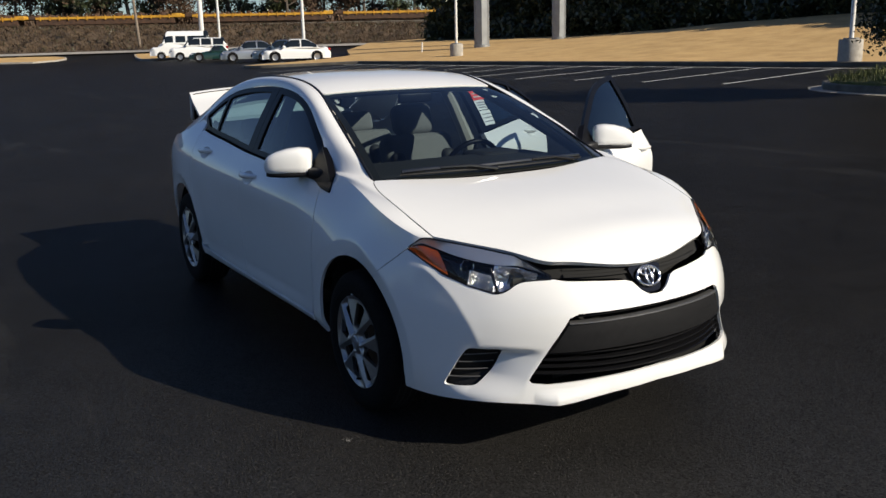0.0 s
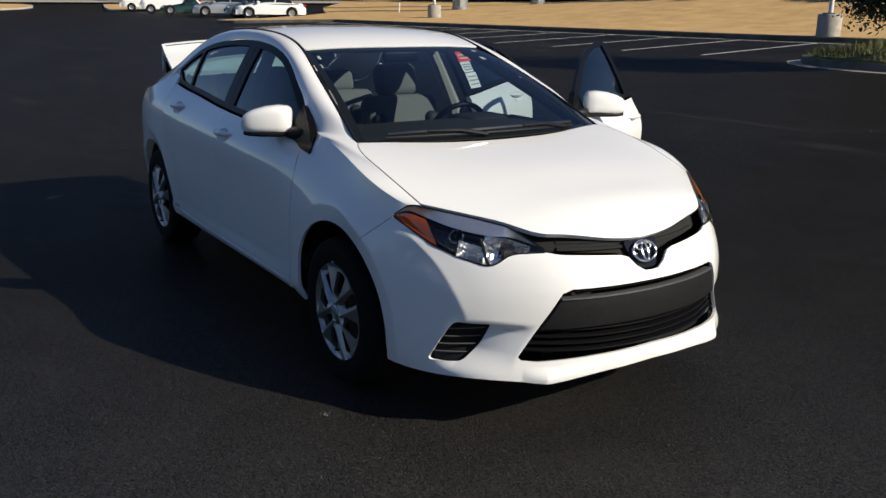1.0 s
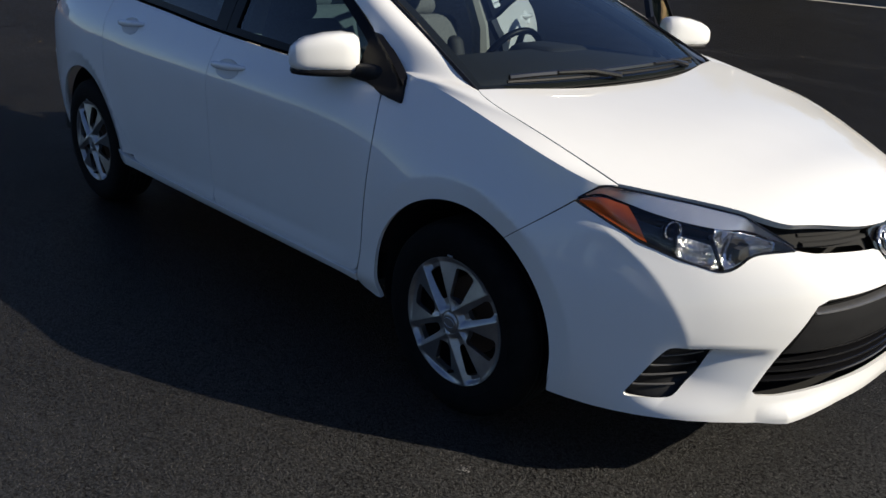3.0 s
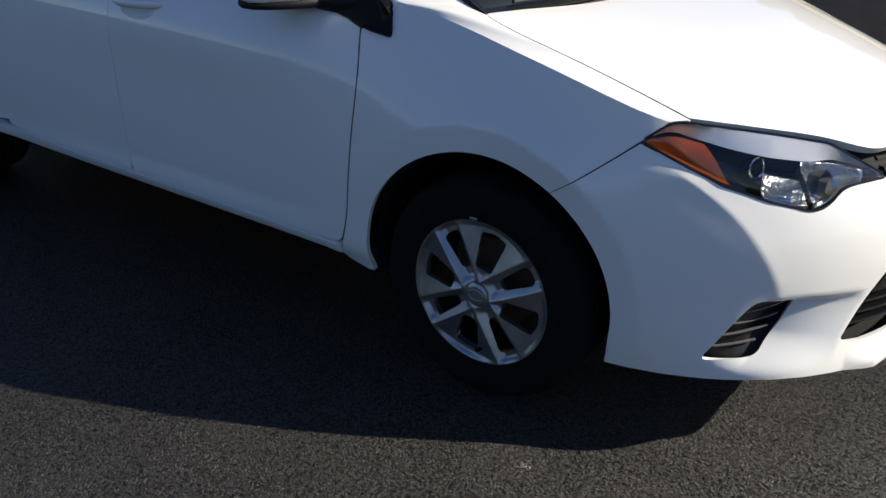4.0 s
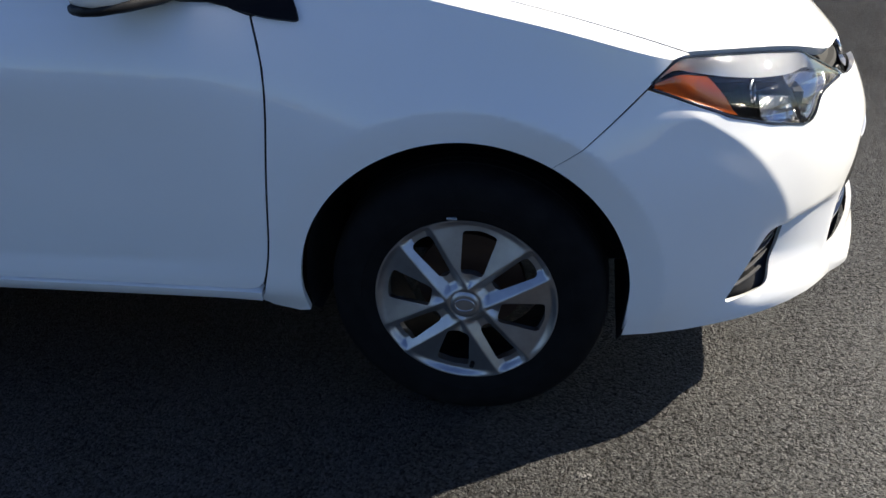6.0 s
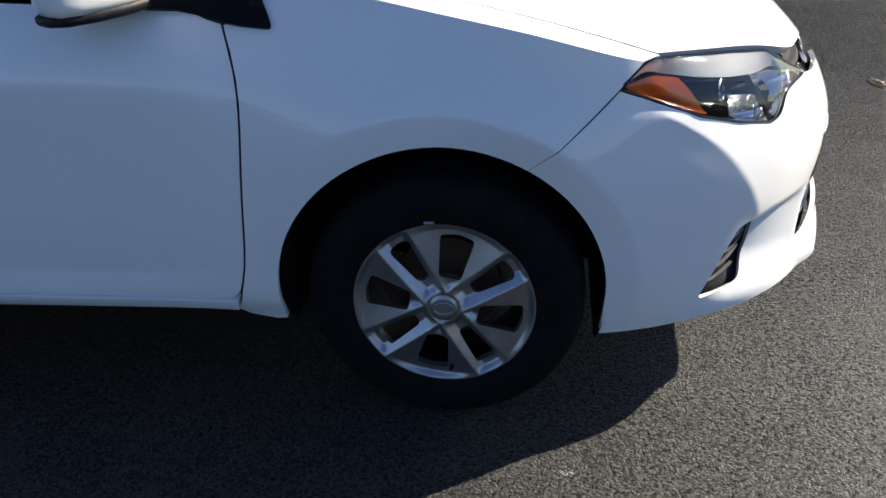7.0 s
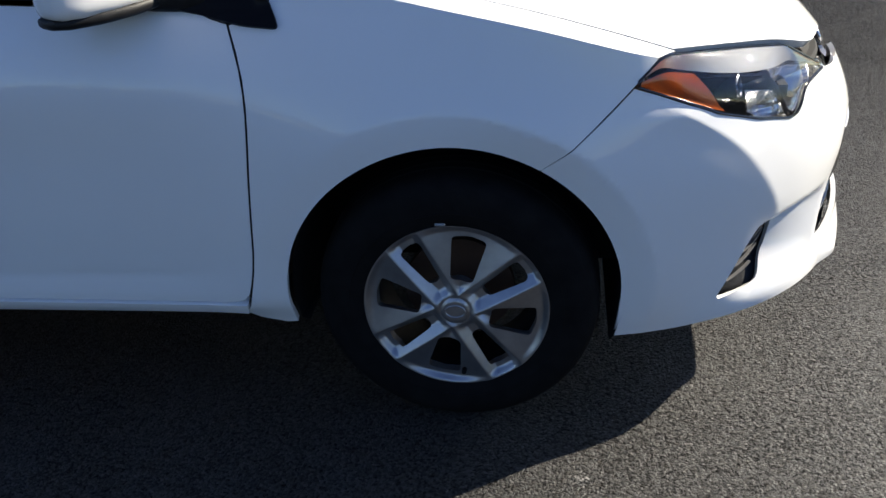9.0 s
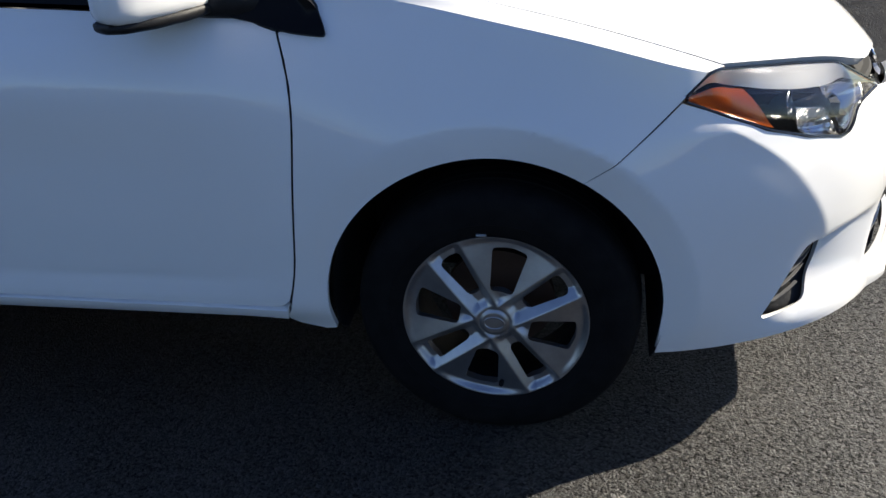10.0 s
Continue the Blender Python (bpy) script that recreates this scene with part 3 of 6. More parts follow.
def edge_up(g, z0, z1, n, shift=0.0):
    return [(float(s_x(g(z) + shift)), float(z)) for z in np.linspace(z0, z1, n)]


def along(g, x0, x1, n, shift=0.0):
    return [(float(s_x(x)), float(g(x) + shift)) for x in np.linspace(x0, x1, n)]


SILL = graph((-2.4, 0.345), (-2.15, 0.335), (-1.2, 0.325), (-0.55, 0.318), (-0.40, 0.316))

car = thing("car", "glossy white four-door saloon car with open doors and boot", "car")

# headlamp outline, as arc length and height, from its outer tip round
LAMP = [(1.096, 0.790), (s_at(0.448, 0.703), 0.832), (s_at(0.53, 0.638), 0.818), (s_at(0.62, 0.56), 0.799), (s_at(0.71, 0.485), 0.775),
        (s_at(0.79, 0.415), 0.745), (0.452, 0.703), (0.570, 0.698), (0.600, 0.690), (0.630, 0.669), (0.655, 0.657), (0.685, 0.654),
        (0.790, 0.677), (0.905, 0.711), (0.990, 0.747)]


_k = np.linspace(0, 1, 41)
_sx = SEAM(_k)
_xo = CREASE_X + (-0.44 - CREASE_X) * _k
_foot = float(np.argmin(np.abs(RAIL_OUT(np.linspace(0, 0.2, 2001))[:, 0] + 0.44))) / 10000
_rails = [np.concatenate([hood_skin(_sx[:, 0], _sx[:, 1] + 0.002), RAIL_IN(np.linspace(0, 1, 16))[1:]]),
          np.concatenate([skin(s_x(_xo), SHOULDER(_xo)), RAIL_OUT(np.linspace(_foot, 1, 16))[1:]])]
_kn = np.r_[0, np.cumsum(np.linalg.norm(np.diff((_rails[0] + _rails[1]) / 2, axis=0), axis=1))]
_rail_spline, WING_END = Spline(_kn / _kn[-1]), _kn[40] / _kn[-1]


def rail_skin(u, v):
    """Strip beside bonnet, windscreen and roof: u from the lamp to the boot, v from inner edge (0) to crease (1)."""
    u, v = np.asarray(u, float), np.asarray(v, float)[..., None]
    a, b = (np.stack([_rail_spline(r[:, i], u.ravel()) for i in range(3)], -1).reshape(*u.shape, 3) for r in _rails)
    bulge = (0.002 + 0.020 * smooth(0.55 * WING_END, 1.25 * WING_END, u))[..., None]
    return a + (b - a) * v + np.array([0, 0.62, 0.78]) * (bulge * 4 * v * (1 - v))


for side in (-1, 1):
    on_skin, on_hood = flip(skin, side), flip(hood_skin, side)
    centre = (-1.3, 0.0, 0.6)
    # wing: flank above the front wheel, up to the shoulder
    fender = (arch(0, 58.72, 180, 50) + [(float(s_x(-ARCH_R + ARCH_X)), 0.25), (float(s_x(-0.40)), 0.246), (float(s_x(-0.46)), 0.262), (float(s_x(-0.485)), 0.285)]
              + edge_up(DOOR_FRONT, 0.31, 0.935, 14, GAP) + [(float(s_x(x)), z) for x, z in ((-0.372, 0.949), (-0.40, 0.973), (-0.432, 1.000))] + along(SHOULDER, -0.438, CREASE_X, 80) + [(LAMP[0][0] + 0.0034, LAMP[0][1])])
    lip = arch(0, 50, 190, 70, 0.437)
    ribs = [along(SHOULDER, -0.43, 0.43, 90, -k) for k in (0.008, 0.017, 0.027)]
    panel("front_wing", fender, on_skin, paint, car, step=0.013, out=centre, creases=[lip, *ribs])
    # wing top and roof rail in one: from the lamp along the bonnet seam, up the pillar and over the doors
    grid_part("pillar_rail", flip(rail_skin, side), np.linspace(0, 1, 190), np.linspace(0, 1, 9), paint, car, thick=0.012)

    # doors
    mid_top = float(BELT(-1.40))
    front_door = (edge_up(DOOR_FRONT, 0.368, 0.945, 14, -GAP) + along(BELT, -0.43, -1.395, 20) + edge_up(DOOR_MID, mid_top, 0.36, 14, 0.0012)
                  + [(float(s_x(-1.395)), SILL(-1.39) + 0.004)] + along(SILL, -1.37, -0.53, 12, 0.004) + [(float(s_x(-0.498)), 0.3235), (float(s_x(-0.478)), 0.329), (float(s_x(-0.464)), 0.343)])
    rear_door = (edge_up(DOOR_MID, 0.36, mid_top, 14, -0.0012) + along(BELT, -1.40, -2.40, 20) + edge_up(DOOR_REAR, 1.06, 0.42, 16, GAP)
                 + [(float(s_x(-2.15)), SILL(-2.15) + 0.01)] + along(SILL, -2.12, -1.44, 12, 0.004) + [(float(s_x(-1.415)), 0.335)])
    doors = {}
    for nm, ol, tag in (("front_door", front_door, "white front door with a black window frame"), ("rear_door", rear_door, "white rear door with a black window frame")):
        hx, hz = (-1.262, 0.905) if nm == "front_door" else (-2.150, 0.962)
        cup = [(float(s_x(hx)) + 0.082 * math.cos(t), hz - 0.008 + 0.036 * math.sin(t)) for t in np.linspace(0, 2 * math.pi, 36, endpoint=False)]
        ob = panel(nm, ol, on_skin, paint, car, tag if side < 0 else tag.replace("white", "open white"), step=0.028, holes=[cup], out=centre, hem=0.03)

        def hollow(s, z, c=float(s_x(hx)), cz=hz - 0.008, f=skin, k=side):
            r2 = np.clip(((s - c) / 0.082) ** 2 + ((z - cz) / 0.036) ** 2, 0, 1)
            p = f(s, z)
            p[..., 1] -= 0.018 * (1 - r2) ** 0.7
            return p * np.array([1.0, k, 1.0])

        panel("handle_cup", cup, hollow, paint, ob, step=0.01, hem=0, out=centre)
        s0, s1 = float(s_x(hx + 0.115)), float(s_x(hx - 0.115))
        ends = []
        for q in np.linspace(0, 1, 17):
            p = skin(np.array([s0 + (s1 - s0) * q]), np.array([hz + 0.010 - 0.012 * q]))[0]
            bow = 0.022 * (1 - abs(2 * q - 1) ** 4)
            ends.append((p[0], side * (p[1] + bow - 0.004), p[2]))
        bm = tube(ends, [0.006 + 0.009 * (1 - abs(2 * q - 1) ** 3) for q in np.linspace(0, 1, 17)], 10)
        part("door_handle", bm, paint, ob, "white pull handle")
        panel("door_card", [(a + (0.004 if a < float(s_x(hx)) else -0.004), b) for a, b in ol], on_skin, dash, ob, "dark inner door trim", step=0.08, hem=0.0, out=centre, offset=-0.055)
        doors[nm] = ob
    # black tube added for the shade in the gap ahead of the front door
    if side < 0:
        zz = np.linspace(0.335, 0.94, 40)
        ss = s_x(DOOR_FRONT(zz))
        x_, w_, nx_, nw_ = plan(ss)
        line = skin(ss, zz) - np.stack([nx_, nw_, 0 * nx_], -1) * 0.0055
        part("door_seal", tube([p * np.array([1, side, 1]) for p in line], 0.0045, 6), shut_black, car)
    # sill
    sill = (along(SILL, -0.4725, -2.36, 24) + [(float(s_x(-2.34)), 0.30)] + [(float(s_x(x)), 0.292) for x in np.linspace(-2.3, -0.56, 12)] + [(float(s_x(-0.478)), 0.288)])
    panel("sill", sill, on_skin, paint, car, step=0.03, out=centre, hem=0.03, offset=0.007)
    # rear quarter, round the rear wheel to the tail lamp
    quarter = (arch(-WHEELBASE, 180, 5, 56) + [(float(s_x(-2.36)), 0.27)] + [(float(s_x(-2.355)), SILL(-2.36))] + edge_up(DOOR_REAR, 0.36, 1.065, 18, -GAP)
               + [(float(s_x(x)), z) for x, z in ((-2.452, 1.12), (-2.482, 1.165), (-2.52, 1.150), (-2.62, 1.104), (-2.75, 1.062), (-2.86, 1.032), (-2.95, 1.015), (-3.1, 1.0))] + [(float(s_x(-3.18)), 0.93), (float(s_x(-3.16)), 0.72), (float(s_x(-3.12)), 0.40), (float(s_x(-3.07)), 0.28)])
    panel("rear_quarter", quarter, on_skin, paint, car, step=0.018, out=centre)
    # rear bumper and tail lamp of this half
    end = float(_s[-1]) - 1e-3
    tail = [(float(s_x(-3.125)), 0.40), (float(s_x(-3.165)), 0.70), (end, 0.70), (end, 0.24), (float(s_x(-3.075)), 0.27)]
    panel("rear_bumper", tail, on_skin, paint, car, step=0.05, out=centre)
    lamp_r = [(float(s_x(-3.165)), 0.72), (float(s_x(-3.19)), 0.94), (float(s_x(-3.30)), 0.97), (s_at(-3.58, 0.45), 0.95), (s_at(-3.58, 0.45), 0.76)]
    panel("tail_lamp", lamp_r, on_skin, red_lens, car, "red tail lamp", step=0.05, out=centre)
    # front bumper half
    bumper_low = [(q, float(CHIN_LOW(np.array(q)))) for q in (0.98, 0.90, 0.82, 0.75, 0.68, 0.60, 0.53, 0.48, 0.445, 0.42, 0.37, 0.30, 0.20, 0.10, 0.0)]
    grille_u = [(0.0, 0.611), (0.035, 0.613), (0.07, 0.633), (0.105, 0.667), (0.14, 0.677), (0.28, 0.688), (0.40, 0.695), LAMP[6]]
    bump = ([(float(s_x(ARCH_R + ARCH_X + 0.0008)), 0.326), (float(s_x(0.358)), 0.212)] + bumper_low + grille_u + LAMP[7:] + [(LAMP[0][0] + 0.002, LAMP[0][1] - 0.004)]
            + [(p[0] - 0.0006, p[1]) for p in arch(0, 58.5, 2, 34)])
    lower = [(0.0, 0.578), (0.30, 0.580), (0.36, 0.580), (0.398, 0.566), (0.552, 0.330), (0.540, 0.317), (0.48, 0.312), (0.25, 0.323), (0.0, 0.328)]
    fog = rounded([(s_at(0.568, 0.75), 0.280), (s_at(0.635, 0.715), 0.40), (s_at(0.665, 0.697), 0.446), (s_at(0.762, 0.60), 0.443), (s_at(0.735, 0.64), 0.355), (s_at(0.685, 0.682), 0.290)], 0.022)
    i0 = next(i for i, p in enumerate(bump) if p[0] == 0.0)
    bump = bump[: i0 + 1] + lower[::-1] + bump[i0 + 1 :]
    cz = np.linspace(0.45, 0.745, 34)
    cr = np.linspace(0.24, 0.44, 24)
    creases = [np.stack([CORNER(cz) + k, cz], -1) for k in (-0.009, 0.0, 0.009)] + [np.stack([g(cr), cr], -1) for g in (CHEEK_CREST,)] + [arch(0, -5, 70, 44, 0.437)] + [[(0.445, q) for q in np.linspace(0.242, 0.30, 7)]]
    panel("front_bumper", bump, on_skin, paint, car, step=0.011, holes=[fog], out=centre, hem=0.012, creases=creases)

# black tubes added for the shade in the gap between wing and bumper
for side in (-1, 1):
    q = np.linspace(0, 1, 24)
    ends = np.array([arch(0, 58.8, 58.8, 1)[0], (LAMP[0][0] + 0.003, LAMP[0][1] - 0.004)])
    at = ends[0] + (ends[1] - ends[0]) * q[:, None]
    x_, w_, nx_, nw_ = plan(at[:, 0])
    line = skin(at[:, 0], at[:, 1]) - np.stack([nx_, nw_, 0 * nx_], -1) * 0.0060
    part("wing_seal", tube([p * np.array([1, side, 1]) for p in line], 0.0035, 6), shut_black, car)

# bonnet, in one sheet
half = [tuple(p) for p in line3(*HOOD_EDGE)(np.linspace(0, 1, 40))] + [tuple(p) for p in SEAM(np.linspace(0.06, 1, 16))] + [tuple(p) for p in COWL(np.linspace(0.1, 1, 10))]
half = [(x - 0.0045, w - 0.0035 if w > 0.1 else w) for x, w in half]
ring_ = half + [(x, -w) for x, w in half[::-1][1:-1]]
panel("bonnet", ring_, hood_skin, paint, car, step=0.03, out=(-1.3, 0, 0.3), hem=0.02)
# black tubes under the bonnet seams stand in for the shade in them
for side in (-1, 1):
    gap = [p * np.array([1, side, 1]) - np.array([0, 0, 0.007]) for p in hood_skin(*SEAM(np.linspace(0, 1, 40)).T)]
    part("bonnet_seal", tube(gap, 0.005, 6), shut_black, car)


# ---- roof, pillars and glass ----
ROOF_MID = graph((-2.75, 1.305), (-2.5, 1.362), (-2.2, 1.410), (-1.9, 1.436), (-1.55, 1.441), (-1.3, 1.427), (-1.1, 1.396), (-0.95, 1.352), (-0.85, 1.315))
_rail = RAIL_IN(np.linspace(0, 1, 400))


def rail_at(x):
    """The roof's side edge at the station x: its half width and height."""
    return np.interp(-x, -_rail[:, 0], _rail[:, 1]), np.interp(-x, -_rail[:, 0], _rail[:, 2])


def roof_skin(u, v):
    """u: station from header to backlight (0..1) bowed in plan, v: -1..1 across."""
    u, v = np.asarray(u, float), np.asarray(v, float)
    x = -0.985 + (-2.50 + 0.985) * u + 0.035 * (1 - v * v) * (1 - u) - 0.03 * (1 - v * v) * u
    w, ze = rail_at(x)
    zm = ROOF_MID(x.ravel()).reshape(x.shape)
    return np.stack([x, v * w, ze + (zm - ze) * (1 - np.abs(v) ** 2.6)], -1)


def screen_skin(u, v):
    """Windscreen: u from the scuttle (0) to the header (1), v: -1..1 across."""
    u, v = np.asarray(u, float), np.asarray(v, float)
    foot_x = -0.15 + 0.12 * (1 - v * v)
    foot = np.stack([foot_x, v * 0.655, 0.978 + 0.006 * (1 - v * v)], -1)
    head = roof_skin(0 * u, v) + np.array([0.004, 0, -0.006])
    k = u[..., None]
    out = foot + (head - foot) * k + np.array([0.30, 0, 0.95]) * (0.030 * 4 * k * (1 - k))
    edge = RAIL_IN(np.clip(u * 0.3, 0, 1))
    return out


def back_skin(u, v):
    """Rear window: u from the roof (0) down to the deck (1)."""
    u, v = np.asarray(u, float), np.asarray(v, float)
    head = roof_skin(0 * u + 1, v) + np.array([-0.004, 0, -0.006])
    foot = np.stack([-3.06 - 0.05 * (1 - v * v), v * 0.565, 1.095 + 0.02 * (1 - v * v)], -1)
    k = u[..., None]
    return head + (foot - head) * k + np.array([-0.3, 0, 0.9]) * (0.022 * 4 * k * (1 - k))


grid_part("roof", roof_skin, np.linspace(0, 1, 40), np.linspace(-1, 1, 37), paint, car, thick=0.02)
screen = grid_part("windscreen", screen_skin, np.linspace(0, 1, 24), np.linspace(-1, 1, 37), windscreen_glass, car, "slightly green-tinted windscreen")
screen.visible_shadow = False
back = grid_part("rear_window", back_skin, np.linspace(0, 1, 14), np.linspace(-1, 1, 25), side_glass, car)
back.visible_shadow = False
# black ceramic band round the windscreen, a few millimetres under the glass
for nm, us, vs in (("screen_band", np.linspace(0, 1, 24), np.linspace(-1, -0.945, 4)), ("screen_band", np.linspace(0, 1, 24), np.linspace(0.945, 1, 4)),
                   ("screen_band", np.linspace(0.955, 1, 4), np.linspace(-0.945, 0.945, 31)), ("screen_band", np.linspace(0, 0.035, 4), np.linspace(-0.945, 0.945, 31))):
    grid_part(nm, lambda u, v: screen_skin(u, v) - np.array([0.0, 0, 0.004]), us, vs, shut_black, car)


def glass_plane(x, z):
    """The side glass's lean: half width by station and height."""
    x, z = np.asarray(x, float), np.asarray(z, float)
    top = np.interp(-x, -_dlo[:, 0], _dlo[:, 1])
    zt = np.interp(-x, -_dlo[:, 0], _dlo[:, 2])
    zb = BELT(x.ravel()).reshape(x.shape)
    base = skin(s_x(x), zb)[..., 1] - 0.021
    t = np.clip((z - zb) / np.maximum(zt - zb, 0.05), -0.3, 1.2)
    lean = base + (top - base) * t
    far = 0.78 - 0.42 * (z - 0.95)
    k = smooth(0.02, 0.12, zt - zb)
    return np.stack([x, (lean * k + far * (1 - k)) + 0.010 * 4 * np.clip(t, 0, 1) * (1 - np.clip(t, 0, 1)), z], -1)


_dlo = RAIL_OUT(np.linspace(0, 0.86, 300))
dlo_top = [(float(p[0]), float(p[2])) for p in RAIL_OUT(np.linspace(0.02, 0.80, 40))]
dlo_low = [(float(x), float(BELT(x))) for x in np.linspace(-2.36, -0.37, 30)]
DLO = dlo_top + [(-2.47, 1.172), (-2.445, 1.125)] + dlo_low


def shrink(poly, d):
    """The outline moved in by about d."""
    p = np.array(poly, float)
    t = np.roll(p, -1, axis=0) - np.roll(p, 1, axis=0)
    n = np.stack([-t[:, 1], t[:, 0]], -1) / np.maximum(np.linalg.norm(t, axis=1, keepdims=True), 1e-9)
    area = 0.5 * np.sum(p[:, 0] * np.roll(p[:, 1], -1) - np.roll(p[:, 0], -1) * p[:, 1])
    return p + n * d * (1 if area > 0 else -1)


def clip_x(poly, x0, x1):
    """The part of an outline between two stations (x1 < x < x0)."""
    for lim, sign in ((x0, 1), (x1, -1)):
        out = []
        for a, b in zip(poly, np.roll(poly, -1, axis=0)):
            ia, ib = sign * (lim - a[0]) >= 0, sign * (lim - b[0]) >= 0
            if ia:
                out.append(a)
            if ia != ib:
                t = (lim - a[0]) / (b[0] - a[0])
                out.append(a + t * (b - a))
        poly = np.array(out)
    return poly


inner = shrink(DLO, 0.030)
panes = {"front": clip_x(inner, -0.535, -1.345), "rear": clip_x(inner, -1.505, -2.155), "quarter": clip_x(inner, -2.185, -2.6)}
for side in (-1, 1):
    on_side = flip(glass_plane, side)
    # black frames of the two doors and their glass
    for nm, lo, hi in (("front", -0.30, -1.408), ("rear", -1.412, -2.7)):
        border = clip_x(shrink(DLO, 0.002), lo, hi)
        holes = [panes["front"]] if nm == "front" else [panes["rear"], panes["quarter"]]
        dob = bpy.data.objects
        doors_here = [o for o in car.children if o.name.split(".")[0] == nm + "_door" and (sum(v.co.y for v in o.data.vertices) * side > 0)]
        panel("window_frame", border, on_side, dark_trim, doors_here[0], "black window frame", step=0.03, holes=holes, hem=0.025, out=(-1.3, 0, 0.6))
        for h in holes:
            g = panel("window_pane", h, on_side, side_glass, doors_here[0], "tinted window glass", step=0.05, hem=0, out=(-1.3, 0, 0.6), offset=-0.008)
            g.visible_shadow = False
    pts = [tuple(RAIL_IN(np.array([q]))[0] * np.array([1, side, 1]) + np.array([0, 0, 0.001])) for q in np.linspace(0.0, 0.80, 60)]
    part("roof_trim", tube(pts, 0.007, 6), black_plastic, car, "black roof trim strip")
    # black sail panel between the mirror and the foot of the pillar, and the strip along the foot of the glass
    def sail(x, z, k=side):
        x, z = np.asarray(x, float), np.asarray(z, float)
        foot_ = skin(s_x(x), np.minimum(z, 0.955))[..., 1]
        rail_w, rail_z = np.interp(-x, -_dlo[:, 0], _dlo[:, 1]), np.interp(-x, -_dlo[:, 0], _dlo[:, 2])
        t = np.clip((z - 0.945) / np.maximum(rail_z + 0.02 - 0.945, 0.03), 0, 1)
        return np.stack([x, k * (foot_ + (rail_w - foot_) * t + 0.011), z], -1)
    ahead = [o for o in car.children if o.name.split(".")[0] == "front_door" and sum(v.co.y for v in o.data.vertices) * side > 0][0]
    sail_edge = rounded([(-0.320, 0.927), (-0.348, 0.984), (-0.42, 1.034), (-0.50, 1.078), (-0.57, 1.118), (-0.57, 0.978), (-0.47, 0.955), (-0.39, 0.936)], 0.016)
    panel("sail_panel", sail_edge, sail, dark_trim, ahead, "black mirror sail panel", step=0.012, hem=0.03, out=(-1.3, 0, 0.6))
    for nm, x0, x1 in (("front", -0.56, -1.40), ("rear", -1.412, -2.38)):
        def belt(u, v, k=side):
            u, v = np.asarray(u, float), np.asarray(v, float)
            p = skin(s_x(u), BELT(u.ravel()).reshape(u.shape))
            p[..., 1] = k * (p[..., 1] + 0.002 - 0.040 * v)
            p[..., 2] += 0.003 + 0.006 * np.sin(np.pi * np.clip(v * 1.6, 0, 1))
            return p
        here = [o for o in car.children if o.name.split(".")[0] == nm + "_door" and sum(v.co.y for v in o.data.vertices) * side > 0][0]
        grid_part("belt_trim", belt, np.linspace(x0, x1, 30), np.linspace(0, 1, 7), dark_trim, here, "black weather strip", up=(0, 0, 1))
# scuttle panel between bonnet and windscreen
def scuttle(u, v):
    u, v = np.asarray(u, float), np.asarray(v, float)
    c = COWL(1 - np.abs(v))
    a = hood_skin(c[..., 0] - 0.002, c[..., 1])
    a[..., 1] *= np.sign(v) + (v == 0)
    a[..., 2] -= 0.016
    b = screen_skin(0 * u + 0.015, v) + np.array([-0.01, 0, -0.002])
    k = u[..., None]
    return a + (b - a) * k - np.array([0, 0, 0.02]) * 4 * k * (1 - k)


grid_part("scuttle", scuttle, np.linspace(0, 1, 8), np.linspace(-1, 1, 41), black_plastic, car, "black plastic scuttle panel", up=(0, 0, 1))


# ---- grille, lamps and other front pieces ----
def band(low, high, depth=0.0):
    """A band on the nose between two heights by arc length."""
    return lambda u, v: skin(u, low(np.abs(u)) + (high(np.abs(u)) - low(np.abs(u))) * np.asarray(v, float)) - _push(u, depth)


def _push(u, depth):
    x, w, nx, nw = plan(np.abs(np.asarray(u, float)))
    return np.stack([nx * depth, np.sign(u) * nw * depth, 0 * nx], -1)


def nose_bar(name, z, half, height, depth_front, depth_back, mat, label="", taper=None):
    """A slat that follows the nose, half an arc length to each side of the middle."""
    us = np.linspace(-half, half, 49)
    zz = z(np.abs(us)) if callable(z) else np.full_like(us, z)
    rows = []
    for d, h in ((depth_front + 0.003, height / 2), (depth_front, height * 0.3), (depth_front, -height * 0.3), (depth_front + 0.003, -height / 2), (depth_back, -height / 2), (depth_back, height / 2)):
        wide = us if taper is None else us * float((taper(np.array(float(zz.mean()) + h)) - 0.012) / half)
        p = skin(wide, zz) - _push(wide, d)
        p[:, 2] = zz + h
        rows.append(p)
    n, k = len(us), len(rows)
    verts = np.concatenate(rows)
    faces = [(r * n + i, r * n + i + 1, ((r + 1) % k) * n + i + 1, ((r + 1) % k) * n + i) for r in range(k) for i in range(n - 1)]
    faces += [tuple(r * n for r in range(k)), tuple(r * n + n - 1 for r in range(k))[::-1]]
    bm = bmesh.new()
    vs = [bm.verts.new(v) for v in verts]
    for f in faces:
        bm.faces.new([vs[i] for i in f])
    return part(name, bm, mat, lower_grille, label)


lower_grille = part("lower_grille", tube([(0.80, -0.40, 0.31), (0.80, 0.40, 0.31)], 0.012), black_plastic, car, "black lower grille with slats")
